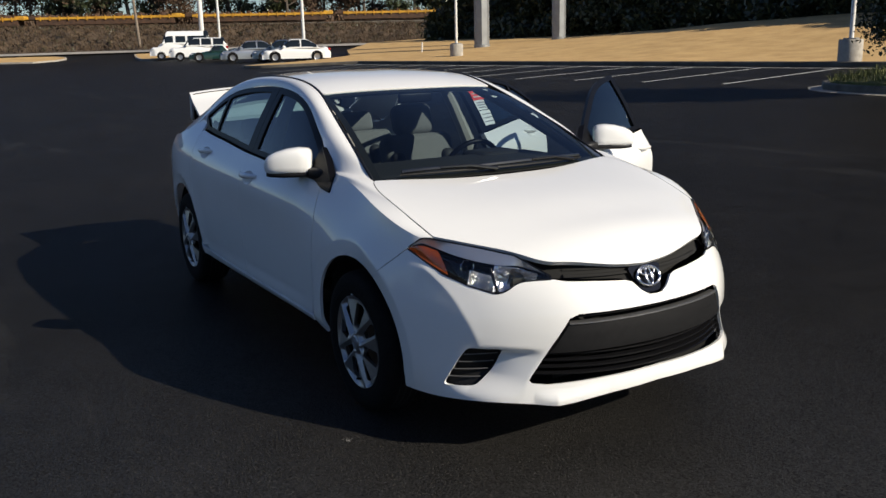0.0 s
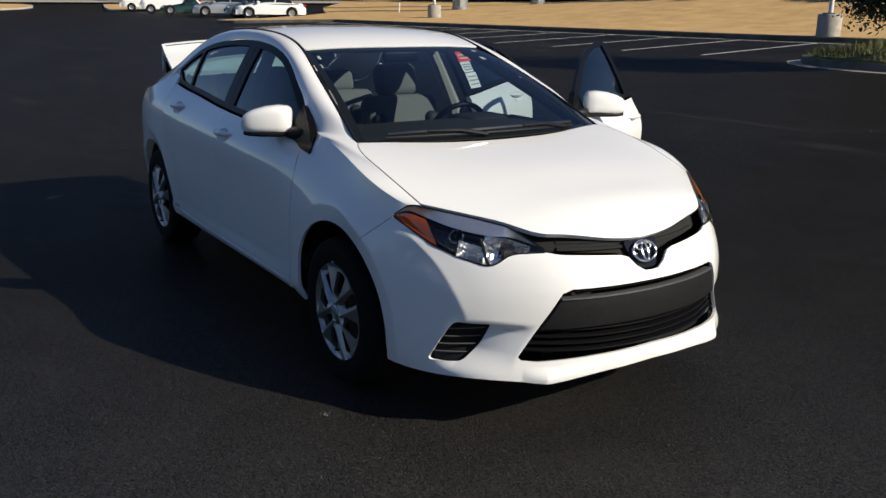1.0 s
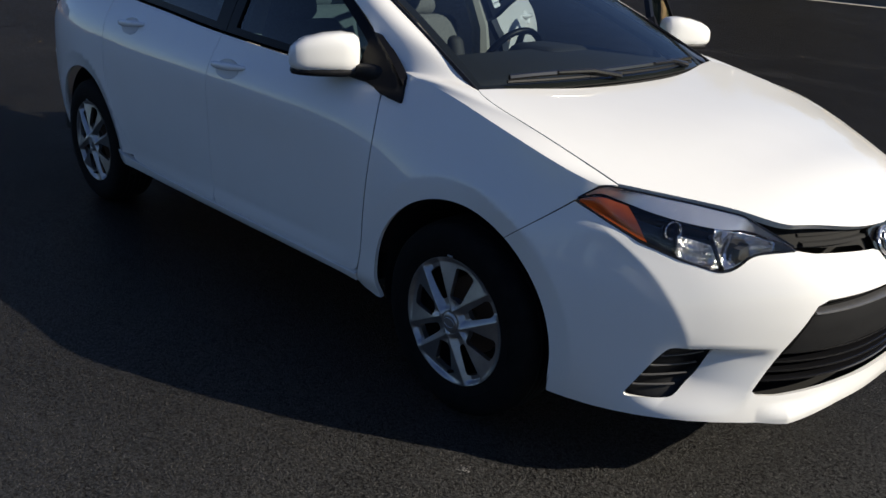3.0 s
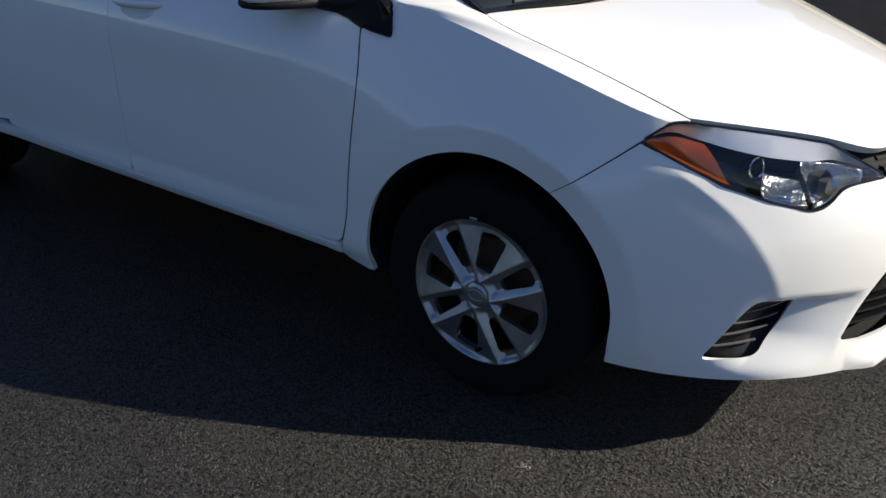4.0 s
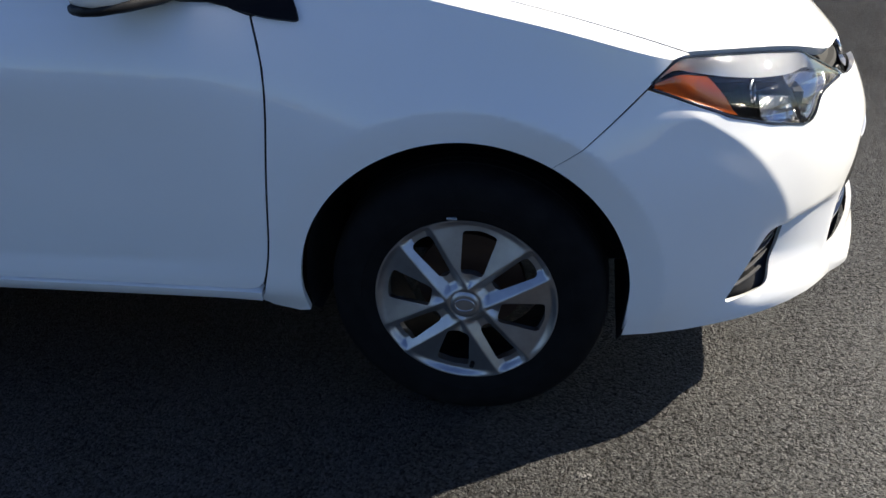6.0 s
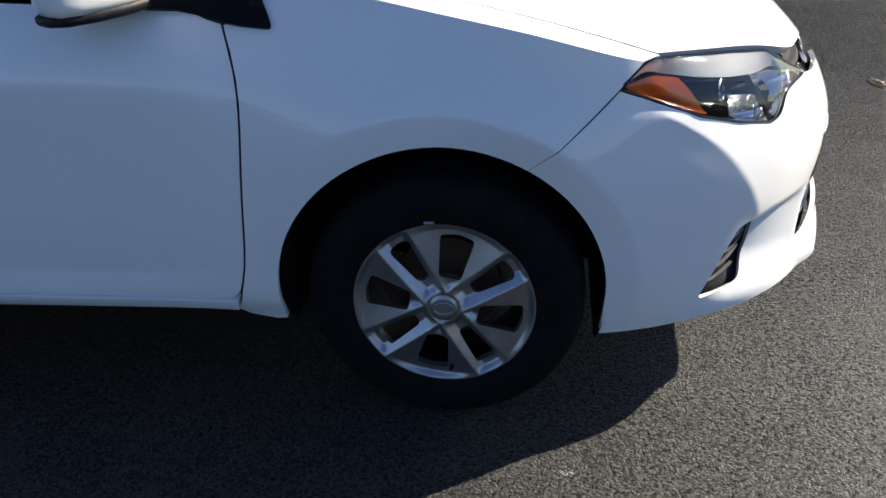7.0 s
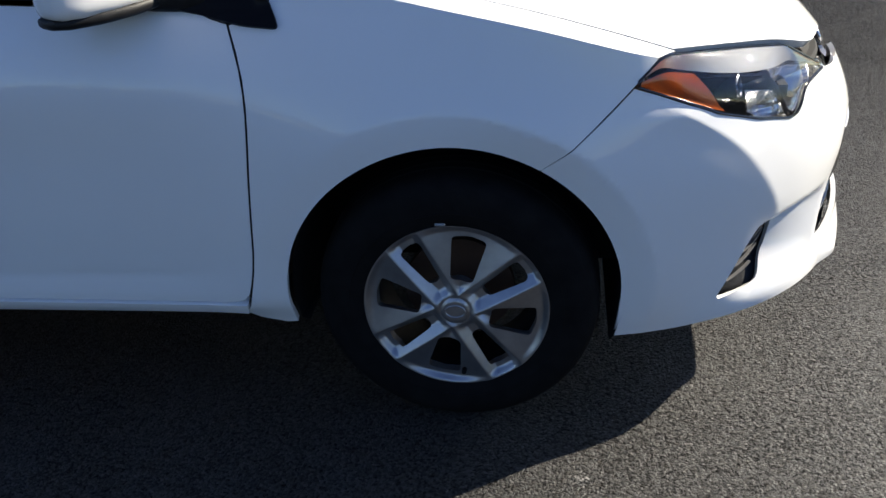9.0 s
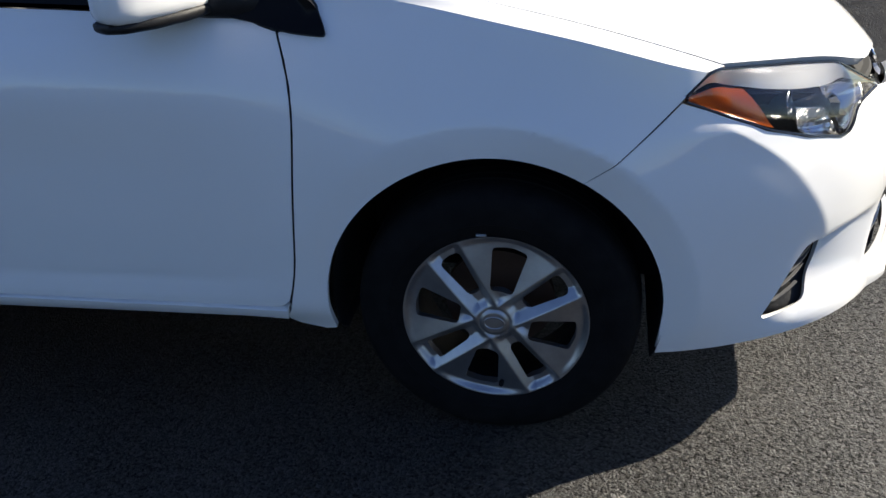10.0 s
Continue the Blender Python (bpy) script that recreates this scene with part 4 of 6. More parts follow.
# dark back wall of both openings
bm = bmesh.new()
box(bm, (0.70, -0.52, 0.24), (0.72, 0.52, 0.70))
part("duct_back", bm, shut_black, car)
grille_half = graph((0.31, 0.535), (0.33, 0.55), (0.43, 0.487), (0.565, 0.398), (0.585, 0.385))
for k, z0 in enumerate((0.338, 0.364, 0.390, 0.416)):
    nose_bar("slat", lambda a, z0=z0: z0 + 0.010 * (a / 0.5) ** 2, float(grille_half(np.array(z0 + 0.01))) - 0.012, 0.010, 0.018, 0.055, gloss_black)
nose_bar("plate_panel", lambda a: 0.487 + 0.0 * a, float(grille_half(np.array(0.487))) - 0.02, 0.110, 0.004, 0.05, plate_plastic, "plain black number-plate panel", grille_half)
nose_bar("plate_trim", lambda a: 0.545 + 0.0 * a, float(grille_half(np.array(0.545))) - 0.012, 0.007, -0.001, 0.03, silver, "thin satin trim strip")
nose_bar("slat", lambda a: 0.566 + 0.0 * a, float(grille_half(np.array(0.566))) - 0.012, 0.008, 0.02, 0.05, gloss_black)

# upper grille: a black band from lamp to lamp that dips round the badge
u_low = graph((0.0, 0.606), (0.035, 0.608), (0.07, 0.628), (0.105, 0.662), (0.14, 0.673), (0.28, 0.685), (0.42, 0.694), (0.54, 0.697))
u_high = graph((0.0, 0.722), (0.12, 0.726), (0.25, 0.735), (0.36, 0.742), (0.42, 0.745), (0.54, 0.752))
upper = grid_part("upper_grille", band(u_low, u_high, 0.050), np.linspace(-0.52, 0.52, 75), np.linspace(0, 1, 9), shut_black, car, "black upper grille")
for z_mid, z_end, hgt, d in ((0.690, 0.703, 0.008, 0.036), (0.710, 0.722, 0.006, 0.044)):
    us = np.linspace(-0.40, 0.40, 61)
    zz = z_mid + (z_end - z_mid) * np.abs(us) / 0.4
    a, b = skin(us, zz - hgt / 2) - _push(us, d), skin(us, zz + hgt / 2) - _push(us, d)
    c, e = a - _push(us, 0.03), b - _push(us, 0.03)
    n = len(us)
    verts = np.concatenate([a, b, e, c])
    faces = [(r * n + i, r * n + i + 1, ((r + 1) % 4) * n + i + 1, ((r + 1) % 4) * n + i) for r in range(4) for i in range(n - 1)]
    bm = bmesh.new()
    vs = [bm.verts.new(v) for v in verts]
    for f in faces:
        bm.faces.new([vs[i] for i in f])
    part("grille_bar", bm, shut_black, upper)
# badge: plain chrome ovals on a black shield
badge_m = Matrix.Translation((0.895, 0, 0.669)) @ Euler((0, radians(-28), 0)).to_matrix().to_4x4()
shield = rounded([(-0.085, 0.05), (-0.05, -0.062), (0.05, -0.062), (0.085, 0.05)], 0.02)
bm = bmesh.new()
front_v = [bm.verts.new(badge_m @ Vector((-0.004, p[0], p[1]))) for p in shield]
back_v = [bm.verts.new(badge_m @ Vector((-0.03, p[0] * 1.05, p[1] * 1.05))) for p in shield]
bm.faces.new(front_v)
for i in range(len(front_v)):
    j = (i + 1) % len(front_v)
    bm.faces.new((front_v[i], back_v[i], back_v[j], front_v[j]))
badge = part("badge", bm, gloss_black, car, "chrome oval badge on a black shield", flat=True)


def oval(cy, cz, ry, rz, r, x=0.006):
    pts = [badge_m @ Vector((x, cy + ry * math.cos(t), cz + rz * math.sin(t))) for t in np.linspace(0, 2 * math.pi, 40, endpoint=False)]
    part("badge_ring", tube(pts, r, 8, True), satin_chrome, badge, "chrome ring")


oval(0, 0, 0.057, 0.039, 0.0055)
oval(0, 0.018, 0.036, 0.0135, 0.0042)
oval(0, -0.002, 0.015, 0.033, 0.0042, 0.008)

# fog lamp recesses: dark cups with slats
for side in (-1, 1):
    f0, f1 = s_at(0.575, 0.745), s_at(0.75, 0.615)
    lo_s, hi_s = min(f0, f1), max(f0, f1)
    cup = grid_part("fog_recess", flip(lambda u, v: skin(u, v) - _push(u, 0.022), side), np.linspace(lo_s - 0.03, hi_s + 0.03, 10), np.linspace(0.26, 0.46, 8), black_plastic, car, "black recess with slats")
    for z0 in (0.318, 0.350, 0.382, 0.414):
        us = np.linspace(float(FOG_IN(np.array(z0))) + 0.018, float(FOG_OUT(np.array(z0))) - 0.006, 12)
        bm = bmesh.new()
        rows = []
        for d, h in ((0.004, 0.0016), (0.004, -0.0014), (0.012, -0.0022), (0.012, 0.0008)):
            p = skin(us, 0 * us + z0) - _push(us, d)
            rows.append([bm.verts.new((q[0], side * q[1], q[2] + h)) for q in p])
        for r in range(4):
            for i in range(len(us) - 1):
                bm.faces.new((rows[r][i], rows[r][i + 1], rows[(r + 1) % 4][i + 1], rows[(r + 1) % 4][i]))
        part("slat", bm, slat_plastic, cup)

# headlamps
_low = [LAMP[0], *LAMP[:6:-1], LAMP[6]]


def poly3(points):
    """A chain of straight pieces with slightly eased corners, over 0 to 1 by length."""
    p = np.array(points, float)
    t = np.r_[0, np.cumsum(np.linalg.norm(np.diff(p, axis=0), axis=1))]
    t /= t[-1]

    def at(q):
        q = np.asarray(q, float)
        return sum(np.stack([np.interp(np.clip(q + e, 0, 1), t, p[:, i]) for i in range(3)], -1) for e in (-0.012, 0.0, 0.012)) / 3
    return at


LAMP_LOW = poly3([tuple(skin(np.array([a]), np.array([b]))[0]) for a, b in _low])
_edge = np.array(HOOD_EDGE[::-1])
_edge = _edge[(_edge[:, 1] > 0.45)]
_hp = hood_skin(_edge[:, 0], _edge[:, 1]) + np.array([0.004, 0.003, -0.006])
_end = skin(np.array([LAMP[6][0]]), np.array([LAMP[6][1] + 0.006]))
_tip = skin(np.array([LAMP[0][0]]), np.array([LAMP[0][1] + 0.004]))
_crest = rail_skin(np.zeros(2), np.array([1.0, 0.45])) + np.array([0.004, 0.0, -0.002])
LAMP_TOP = poly3(np.concatenate([_tip, _crest, _hp, _end]))


def lamp_skin(u, v, deep=0.0):
    u, v = np.asarray(u, float), np.asarray(v, float)
    a, b = LAMP_LOW(u), LAMP_TOP(np.clip(u, 0, 1) ** 0.92)
    k = v[..., None]
    n = np.stack([0.55 + 0.25 * u, 0.62 - 0.35 * u, 0.55 + 0 * u], -1)
    wide = np.linalg.norm(b - a, axis=-1)[..., None]
    fade = np.minimum(1, 6 * np.minimum(u, 1 - u))[..., None] * np.minimum(1, 8 * np.minimum(v, 1 - v))[..., None]
    return a + (b - a) * k + n * (0.13 * wide * 4 * k * (1 - k)) - n * (np.asarray(deep, float)[..., None] * np.clip(fade, 0.12, 1) if np.ndim(deep) else deep * np.clip(fade, 0.12, 1))


bez = graph((0.0, 0.86), (0.10, 0.77), (0.25, 0.69), (0.42, 0.65), (0.55, 0.67), (0.70, 0.74), (0.85, 0.85), (1.0, 0.95))
for side in (-1, 1):
    lamp = part("headlamp", tube([LAMP_LOW(np.array([q]))[0] * np.array([1, side, 1]) for q in np.linspace(0.01, 0.99, 40)], 0.0035, 6), gloss_black, car, "clear headlamp with chrome bowl and amber side marker")
    part("lamp_seal", tube([LAMP_TOP(np.array([q]))[0] * np.array([1, side, 1]) for q in np.linspace(0.01, 0.99, 40)], 0.0028, 6), gloss_black, lamp)
    lens = grid_part("lens", flip(lamp_skin, side), np.linspace(0.0, 1, 48), np.linspace(0, 1, 16), lens_glass, lamp, "clear plastic lens")
    lens.visible_shadow = False
    deep = lambda d: (lambda u, v: lamp_skin(u, v, d))
    grid_part("amber_marker", flip(lambda u, v: lamp_skin(0.018 + np.asarray(u) * (0.12 + 0.21 * (1 - np.asarray(v))), v, 0.010), side), np.linspace(0.0, 1.0, 12), np.linspace(0.05, 0.60, 8), amber, lamp, "amber side marker")
    grid_part("housing", flip(deep(0.075), side), np.linspace(0.0, 1.0, 30), np.linspace(0.0, 1.0, 16), gloss_black, lamp, "black inner housing")
    def shelf(u, v):
        low, top = lamp_skin(u, bez(np.asarray(u, float)), 0.022), lamp_skin(u, 0.985 + 0 * np.asarray(u, float), 0.008)
        return low + (top - low) * np.asarray(v, float)[..., None]
    grid_part("bezel", flip(shelf, side), np.linspace(0.04, 0.95, 44), np.linspace(0, 1, 5), bezel_silver, lamp, "satin silver upper bezel")
    for cu, cv, rad in ((0.43, 0.46, 0.024),):
        p = lamp_skin(np.array([cu]), np.array([cv]), 0.030)[0] * np.array([1, side, 1])
        axis = Vector((0.9, side * 0.28, 0.18))
        m = look(p, Vector(p) + axis)
        prof = [(rad * 0.28, -0.032), (rad * 0.62, -0.024), (rad * 0.88, -0.010), (rad, 0.004), (rad * 1.06, 0.006)]
        bm = lathe(prof, 28, "z")
        bmesh.ops.transform(bm, matrix=m @ Matrix.Scale(-1, 4, (0, 0, 1)), verts=bm.verts)
        part("lamp_bowl", bm, gloss_black, lamp, "small black lamp bowl")
        ring = [m @ Vector((rad * 1.1 * math.cos(t), rad * 0.95 * math.sin(t), -0.006)) for t in np.linspace(0, 2 * math.pi, 28, endpoint=False)]
        part("lamp_ring", tube(ring, 0.0022, 6, True), chrome, lamp, "thin chrome ring")
        bm = bmesh.new()
        bmesh.ops.create_uvsphere(bm, u_segments=16, v_segments=10, radius=rad * 0.24, matrix=m @ Matrix.Translation((0, 0, 0.012)))
        part("bulb", bm, gloss_black, lamp)
    # main reflector and turn-signal reflector: hollow, faceted scoops
    for u0, u1, v0, v1, dip, lean, name, lab in ((0.60, 0.90, 0.05, 0.70, 0.050, 0.0, "reflector", "bright chromed main reflector"), (0.47, 0.63, 0.03, 0.40, 0.034, 0.10, "turn_reflector", "faceted chrome turn-signal reflector")):
        def scoop(p, q, u0=u0, u1=u1, v0=v0, v1=v1, dip=dip, lean=lean):
            p, q = np.asarray(p, float), np.asarray(q, float)
            hollow_ = np.sin(np.pi * np.clip(p, 0.001, 0.999)) ** 0.6 * np.sin(np.pi * np.clip(q, 0.001, 0.999)) ** 0.8
            facet = 0.004 * np.abs((7 * p) % 1.0 - 0.5) + 0.004 * np.abs((4 * q) % 1.0 - 0.5)
            return lamp_skin(u0 + (u1 - u0) * (p - lean * q), v0 + (v1 - v0) * q, 0.020 + dip * hollow_ + facet)
        grid_part(name, flip(scoop, side), np.linspace(0, 1, 57), np.linspace(0, 1, 41), polished, lamp, lab)
    # dark divider between the reflectors
    pts = [lamp_skin(np.array([0.66 - 0.08 * q]), np.array([0.05 + 0.5 * q]), 0.020)[0] * np.array([1, side, 1]) for q in np.linspace(0, 1, 8)]
    part("divider", tube(pts, 0.006, 6), gloss_black, lamp)

# outside mirrors
def loft(sections, n=24, power=3.0):
    """A closed skin over sections: (centre, axis a, axis b, half a, half b)."""
    bm = bmesh.new()
    rings = []
    for c, a, b, ha, hb in sections:
        ring = []
        for i in range(n):
            t = 2 * math.pi * i / n
            ca, sa = math.cos(t), math.sin(t)
            ring.append(bm.verts.new(Vector(c) + Vector(a) * ha * math.copysign(abs(ca) ** (2 / power), ca) + Vector(b) * hb * math.copysign(abs(sa) ** (2 / power), sa)))
        rings.append(ring)
    for p, q in zip(rings, rings[1:]):
        for i in range(n):
            bm.faces.new((p[i], p[(i + 1) % n], q[(i + 1) % n], q[i]))
    bm.faces.new(rings[0])
    bm.faces.new(rings[-1][::-1])
    return bm


for side in (-1, 1):
    door_here = [o for o in car.children if o.name.split(".")[0] == "front_door" and sum(v.co.y for v in o.data.vertices) * side > 0][0]
    inn, outer = Vector((-0.545, side * 0.795, 1.046)), Vector((-0.665, side * 0.985, 1.036))
    back_ax = Vector((-0.80, side * -0.45, 0.0)).normalized()
    zup = Vector((0, 0, 1))
    secs = [(inn.lerp(outer, k) + back_ax * (0.052 - 0.012 * k) + zup * (dz - 0.003), back_ax, zup, dep, 1.08 * hgt) for k, dz, dep, hgt in
            ((-0.02, 0.0, 0.030, 0.034), (0.0, 0.0, 0.046, 0.050), (0.06, 0.002, 0.056, 0.058), (0.25, 0.006, 0.062, 0.061), (0.5, 0.006, 0.062, 0.058), (0.75, 0.002, 0.055, 0.050), (0.9, -0.002, 0.045, 0.040), (0.97, -0.005, 0.034, 0.030), (1.0, -0.006, 0.018, 0.016))]
    mirror = part("mirror_shell", loft(secs, 36, 3.3), paint, door_here, "white mirror housing with a black foot", sharp=60)
    secs = [(inn.lerp(outer, k) + back_ax * 0.052 + zup * (-0.060 + 0.008 * k), back_ax, zup, dep, hgt) for k, dep, hgt in
            ((-0.05, 0.03, 0.010), (0.0, 0.050, 0.015), (0.3, 0.063, 0.017), (0.6, 0.060, 0.017), (0.85, 0.048, 0.014), (0.96, 0.030, 0.010), (0.98, 0.012, 0.005))]
    part("mirror_base", loft(secs, 24), black_plastic, door_here, "black lower mirror cover")
    secs = [(Vector((-0.50, side * 0.745, 0.982)), Vector((1, 0, 0)), zup, 0.068, 0.036), (Vector((-0.53, side * 0.785, 0.988)), Vector((1, 0, 0)), zup, 0.062, 0.030), (inn + back_ax * 0.04 + Vector((0, side * 0.03, -0.056)), Vector((1, 0, 0)), zup, 0.052, 0.020)]
    part("mirror_foot", loft(secs, 18), black_plastic, door_here)
    m = Matrix.Translation(inn.lerp(outer, 0.48) + back_ax * 0.112 + zup * 0.005)
    ax = (outer - inn).normalized()
    bm = bmesh.new()
    pts = [bm.verts.new(m @ (ax * 0.092 * math.copysign(abs(math.cos(t)) ** 0.7, math.cos(t)) + zup * 0.048 * math.copysign(abs(math.sin(t)) ** 0.7, math.sin(t)))) for t in np.linspace(0, 2 * math.pi, 28, endpoint=False)]
    bm.faces.new(pts)
    part("mirror_glass", bm, chrome, door_here, "silvered mirror glass", flat=True)

# wipers
def on_screen(u, v, up):
    p = screen_skin(np.array([u]), np.array([v]))[0]
    return (p[0] + 0.25 * up, p[1], p[2] + up)


for ends, arm0 in (((0.024, -0.82, 0.024, -0.26), (0.0, -0.10)), ((0.022, -0.32, 0.018, 0.76), (0.0, 0.66))):
    u0, v0, u1, v1 = ends
    wiper = part("wiper", tube([on_screen(u0 + (u1 - u0) * q, v0 + (v1 - v0) * q, 0.012) for q in np.linspace(0, 1, 14)], 0.006, 6), black_plastic, car, "black windscreen wiper")
    part("wiper_blade", tube([on_screen(u0 + (u1 - u0) * q + 0.006, v0 + (v1 - v0) * q, 0.022 + 0.006 * (1 - (2 * q - 1) ** 2)) for q in np.linspace(0.02, 0.98, 14)], 0.009, 6), wiper_black, wiper)
    mid = on_screen((u0 + u1) / 2, (v0 + v1) / 2, 0.034)
    foot = on_screen(0.012, arm0[1], 0.012)
    part("wiper_arm", tube([foot, [(a + b) / 2 + c for a, b, c in zip(foot, mid, (0.01, 0, 0.012))], mid], [0.011, 0.009, 0.006], 8), wiper_black, wiper)


# ---- cabin, floor and boot ----
bm = bmesh.new()
box(bm, (-3.45, -0.70, 0.22), (-0.42, 0.70, 0.30))
box(bm, (-0.41, -0.47, 0.235), (0.40, 0.47, 0.30))
box(bm, (0.40, -0.62, 0.26), (0.60, 0.62, 0.32))
part("floor_pan", bm, shut_black, car, "dark underbody")
bm = bmesh.new()
box(bm, (-0.10, -0.60, 0.30), (0.66, 0.60, 0.66))
part("engine_block", bm, shut_black, car)
# unseen plates under the nose, added to keep sun from leaking through
tray = [PLAN(np.array([q]))[0] for q in np.linspace(0, 0.18, 30)]
tray = [(x - 0.018, w * 0.972) for x, w in tray]
bm = bmesh.new()
for z in (0.268, 0.280):
    bm.faces.new([bm.verts.new((x, -w, z)) for x, w in tray[::-1][:-1]] + [bm.verts.new((x, w, z)) for x, w in tray])
part("undertray", bm, shut_black, car, "unseen black plate closing the nose from below", flat=True)
part("parcel_shelf", soft_box((-3.05, -0.60, 0.86), (-2.45, 0.60, 0.93), 0.03), dash, car)
part("boot_floor", soft_box((-3.40, -0.62, 0.42), (-2.50, 0.62, 0.48), 0.02), dash, car)
grid_part("headliner", lambda u, v: roof_skin(u, v) - np.array([0, 0, 0.035]), np.linspace(0, 1, 16), np.linspace(-0.97, 0.97, 15), beige_plastic, car, "pale headliner", up=(0, 0, -1))
dashboard = part("dashboard", soft_box((-0.80, -0.67, 0.60), (-0.19, 0.67, 0.985), 0.09, segments=4), dash, car, "dark grey dashboard")
part("instrument_hood", soft_box((-0.86, 0.20, 0.84), (-0.56, 0.54, 1.0), 0.075, segments=5), dash, dashboard)
wheel_m = Matrix.Translation((-0.95, 0.37, 0.865)) @ Euler((0, radians(-66), 0)).to_matrix().to_4x4()
ring = [wheel_m @ Vector((0.185 * math.cos(t), 0.185 * math.sin(t), 0)) for t in np.linspace(0, 2 * math.pi, 40, endpoint=False)]
steer = part("steering_wheel", tube(ring, 0.015, 10, True), dark_trim, car, "dark steering wheel")
part("steering_boss", soft_box((-0.07, -0.08, -0.03), (0.07, 0.08, 0.03), 0.03, wheel_m), dash, steer)
for a in (0, 180, 270):
    d = Vector((math.cos(radians(a + 90)), math.sin(radians(a + 90)), 0))
    part("steering_spoke", tube([wheel_m @ (d * 0.05), wheel_m @ (d * 0.18)], 0.014, 8), dash, steer)
part("rear_view_mirror", soft_box((-0.94, -0.105, 1.268), (-0.915, 0.105, 1.325), 0.012), dark_trim, car, "dark interior mirror")


def seat(x, w, wide, name="front_seat", high=1.02):
    base = part(name, soft_box((x - 0.12, w - wide / 2, 0.33), (x + 0.42, w + wide / 2, 0.52), 0.06, segments=4), cloth, car, "grey cloth seat")
    m = Matrix.Translation((x - 0.05, w, 0.47)) @ Euler((0, radians(-17), 0)).to_matrix().to_4x4()
    part("backrest", soft_box((-0.075, -wide / 2, 0), (0.075, wide / 2, high - 0.44), 0.06, m, 4), cloth, base)
    for s_ in (-1, 1):
        part("bolster", soft_box((-0.02, s_ * wide * 0.36 - 0.05, 0.05), (0.115, s_ * wide * 0.36 + 0.05, high - 0.56), 0.045, m, 4), dash, base, "darker side bolster")
    return base, m


for w in (-0.36, 0.36):
    base, m = seat(-1.38, w, 0.50)
    part("headrest", soft_box((-0.06, -0.14, 0.575), (0.06, 0.14, 0.775), 0.055, m, 4), cloth, base)
    for dy in (-0.06, 0.06):
        part("headrest_post", tube([m @ Vector((0, dy, 0.52)), m @ Vector((0, dy, 0.66))], 0.007, 8), chrome, base)
base, m = seat(-2.25, 0.0, 1.24, "rear_seat", 0.98)
for w in (-0.36, 0.36):
    part("headrest", soft_box((-0.05, w - 0.13, 0.53), (0.05, w + 0.13, 0.68), 0.045, m, 4), cloth, base)
for side in (-1, 1):
    pts = [(-1.40, side * 0.74, 0.34), (-1.405, side * 0.74, 0.70), (-1.41, side * 0.70, 0.98), (-1.43, side * 0.60, 1.20), (-1.44, side * 0.51, 1.36)]
    pts = [(x - 0.02, y * 0.945, z) for x, y, z in pts]
    part("middle_pillar", tube(pts, [0.065, 0.055, 0.042, 0.034, 0.034], 8), beige_plastic, car, "pale trimmed door pillar")
    pts = [tuple(RAIL_IN(np.array([q]))[0] * np.array([1, side, 1]) + np.array([-0.03, -side * 0.01, -0.045])) for q in np.linspace(0.03, 0.33, 12)]
    part("pillar_trim", tube(pts, 0.030, 8), dash, car)
    part("sill_beam", soft_box((-2.30, side * 0.74 - 0.06, 0.27), (-0.45, side * 0.74 + 0.06, 0.37), 0.02), shut_black, car)

# boot lid, raised on its hinges
lid_m = Matrix.Translation((-3.02, 0, 1.085)) @ Euler((0, radians(21), 0)).to_matrix().to_4x4()


def lid_skin(u, v):
    u, v = np.asarray(u, float), np.asarray(v, float)
    x = -0.02 - 0.50 * u - 0.04 * (1 - v * v) * u
    z = -0.012 * u + 0.014 * np.exp(-(((u - 1) / 0.2) ** 2)) + 0.018 * (1 - v * v)
    p = np.stack([x, v * (0.60 - 0.05 * u), z], -1)
    r = np.array(lid_m.to_3x3())
    return p @ r.T + np.array(lid_m.translation)


def lid_back(u, v):
    u, v = np.asarray(u, float), np.asarray(v, float)
    p = np.stack([-0.52 - 0.04 * (1 - v * v) - 0.05 * u, v * (0.55 - 0.03 * u), 0.002 + 0.018 * (1 - v * v) - 0.24 * u], -1)
    r = np.array(lid_m.to_3x3())
    return p @ r.T + np.array(lid_m.translation)


boot = grid_part("boot_lid", lid_skin, np.linspace(0, 1, 18), np.linspace(-1, 1, 25), paint, car, "raised white boot lid", thick=0.03, up=(0, 0, 1))
grid_part("lid_face", lid_back, np.linspace(0, 1, 8), np.linspace(-1, 1, 21), paint, boot, thick=0.03, up=(-1, 0, 0))
lin = lambda u, v: lid_back(u, v) + np.array([0.045, 0, -0.01])
grid_part("lid_lining", lin, np.linspace(0, 1, 6), np.linspace(-0.97, 0.97, 13), shut_black, boot, "dark lid lining", up=(1, 0, 0))
for side in (-1, 1):
    pts = [(-2.98, side * 0.50, 0.98), (-3.02, side * 0.50, 1.06), (-3.14, side * 0.50, 1.12)]
    part("hinge_arm", tube(pts, 0.014, 8), shut_black, boot)
# deck edge round the boot opening
for side in (-1, 1):
    grid_part("deck_edge", flip(strip(line3((-2.98, 0.585, 1.105), (-3.2, 0.585, 1.06), (-3.42, 0.555, 1.00)), line3((-2.86, 0.775, 1.035), (-3.12, 0.735, 1.005), (-3.42, 0.60, 0.965)), 0.012), side), np.linspace(0, 1, 16), np.linspace(0, 1, 6), paint, car, thick=0.02)

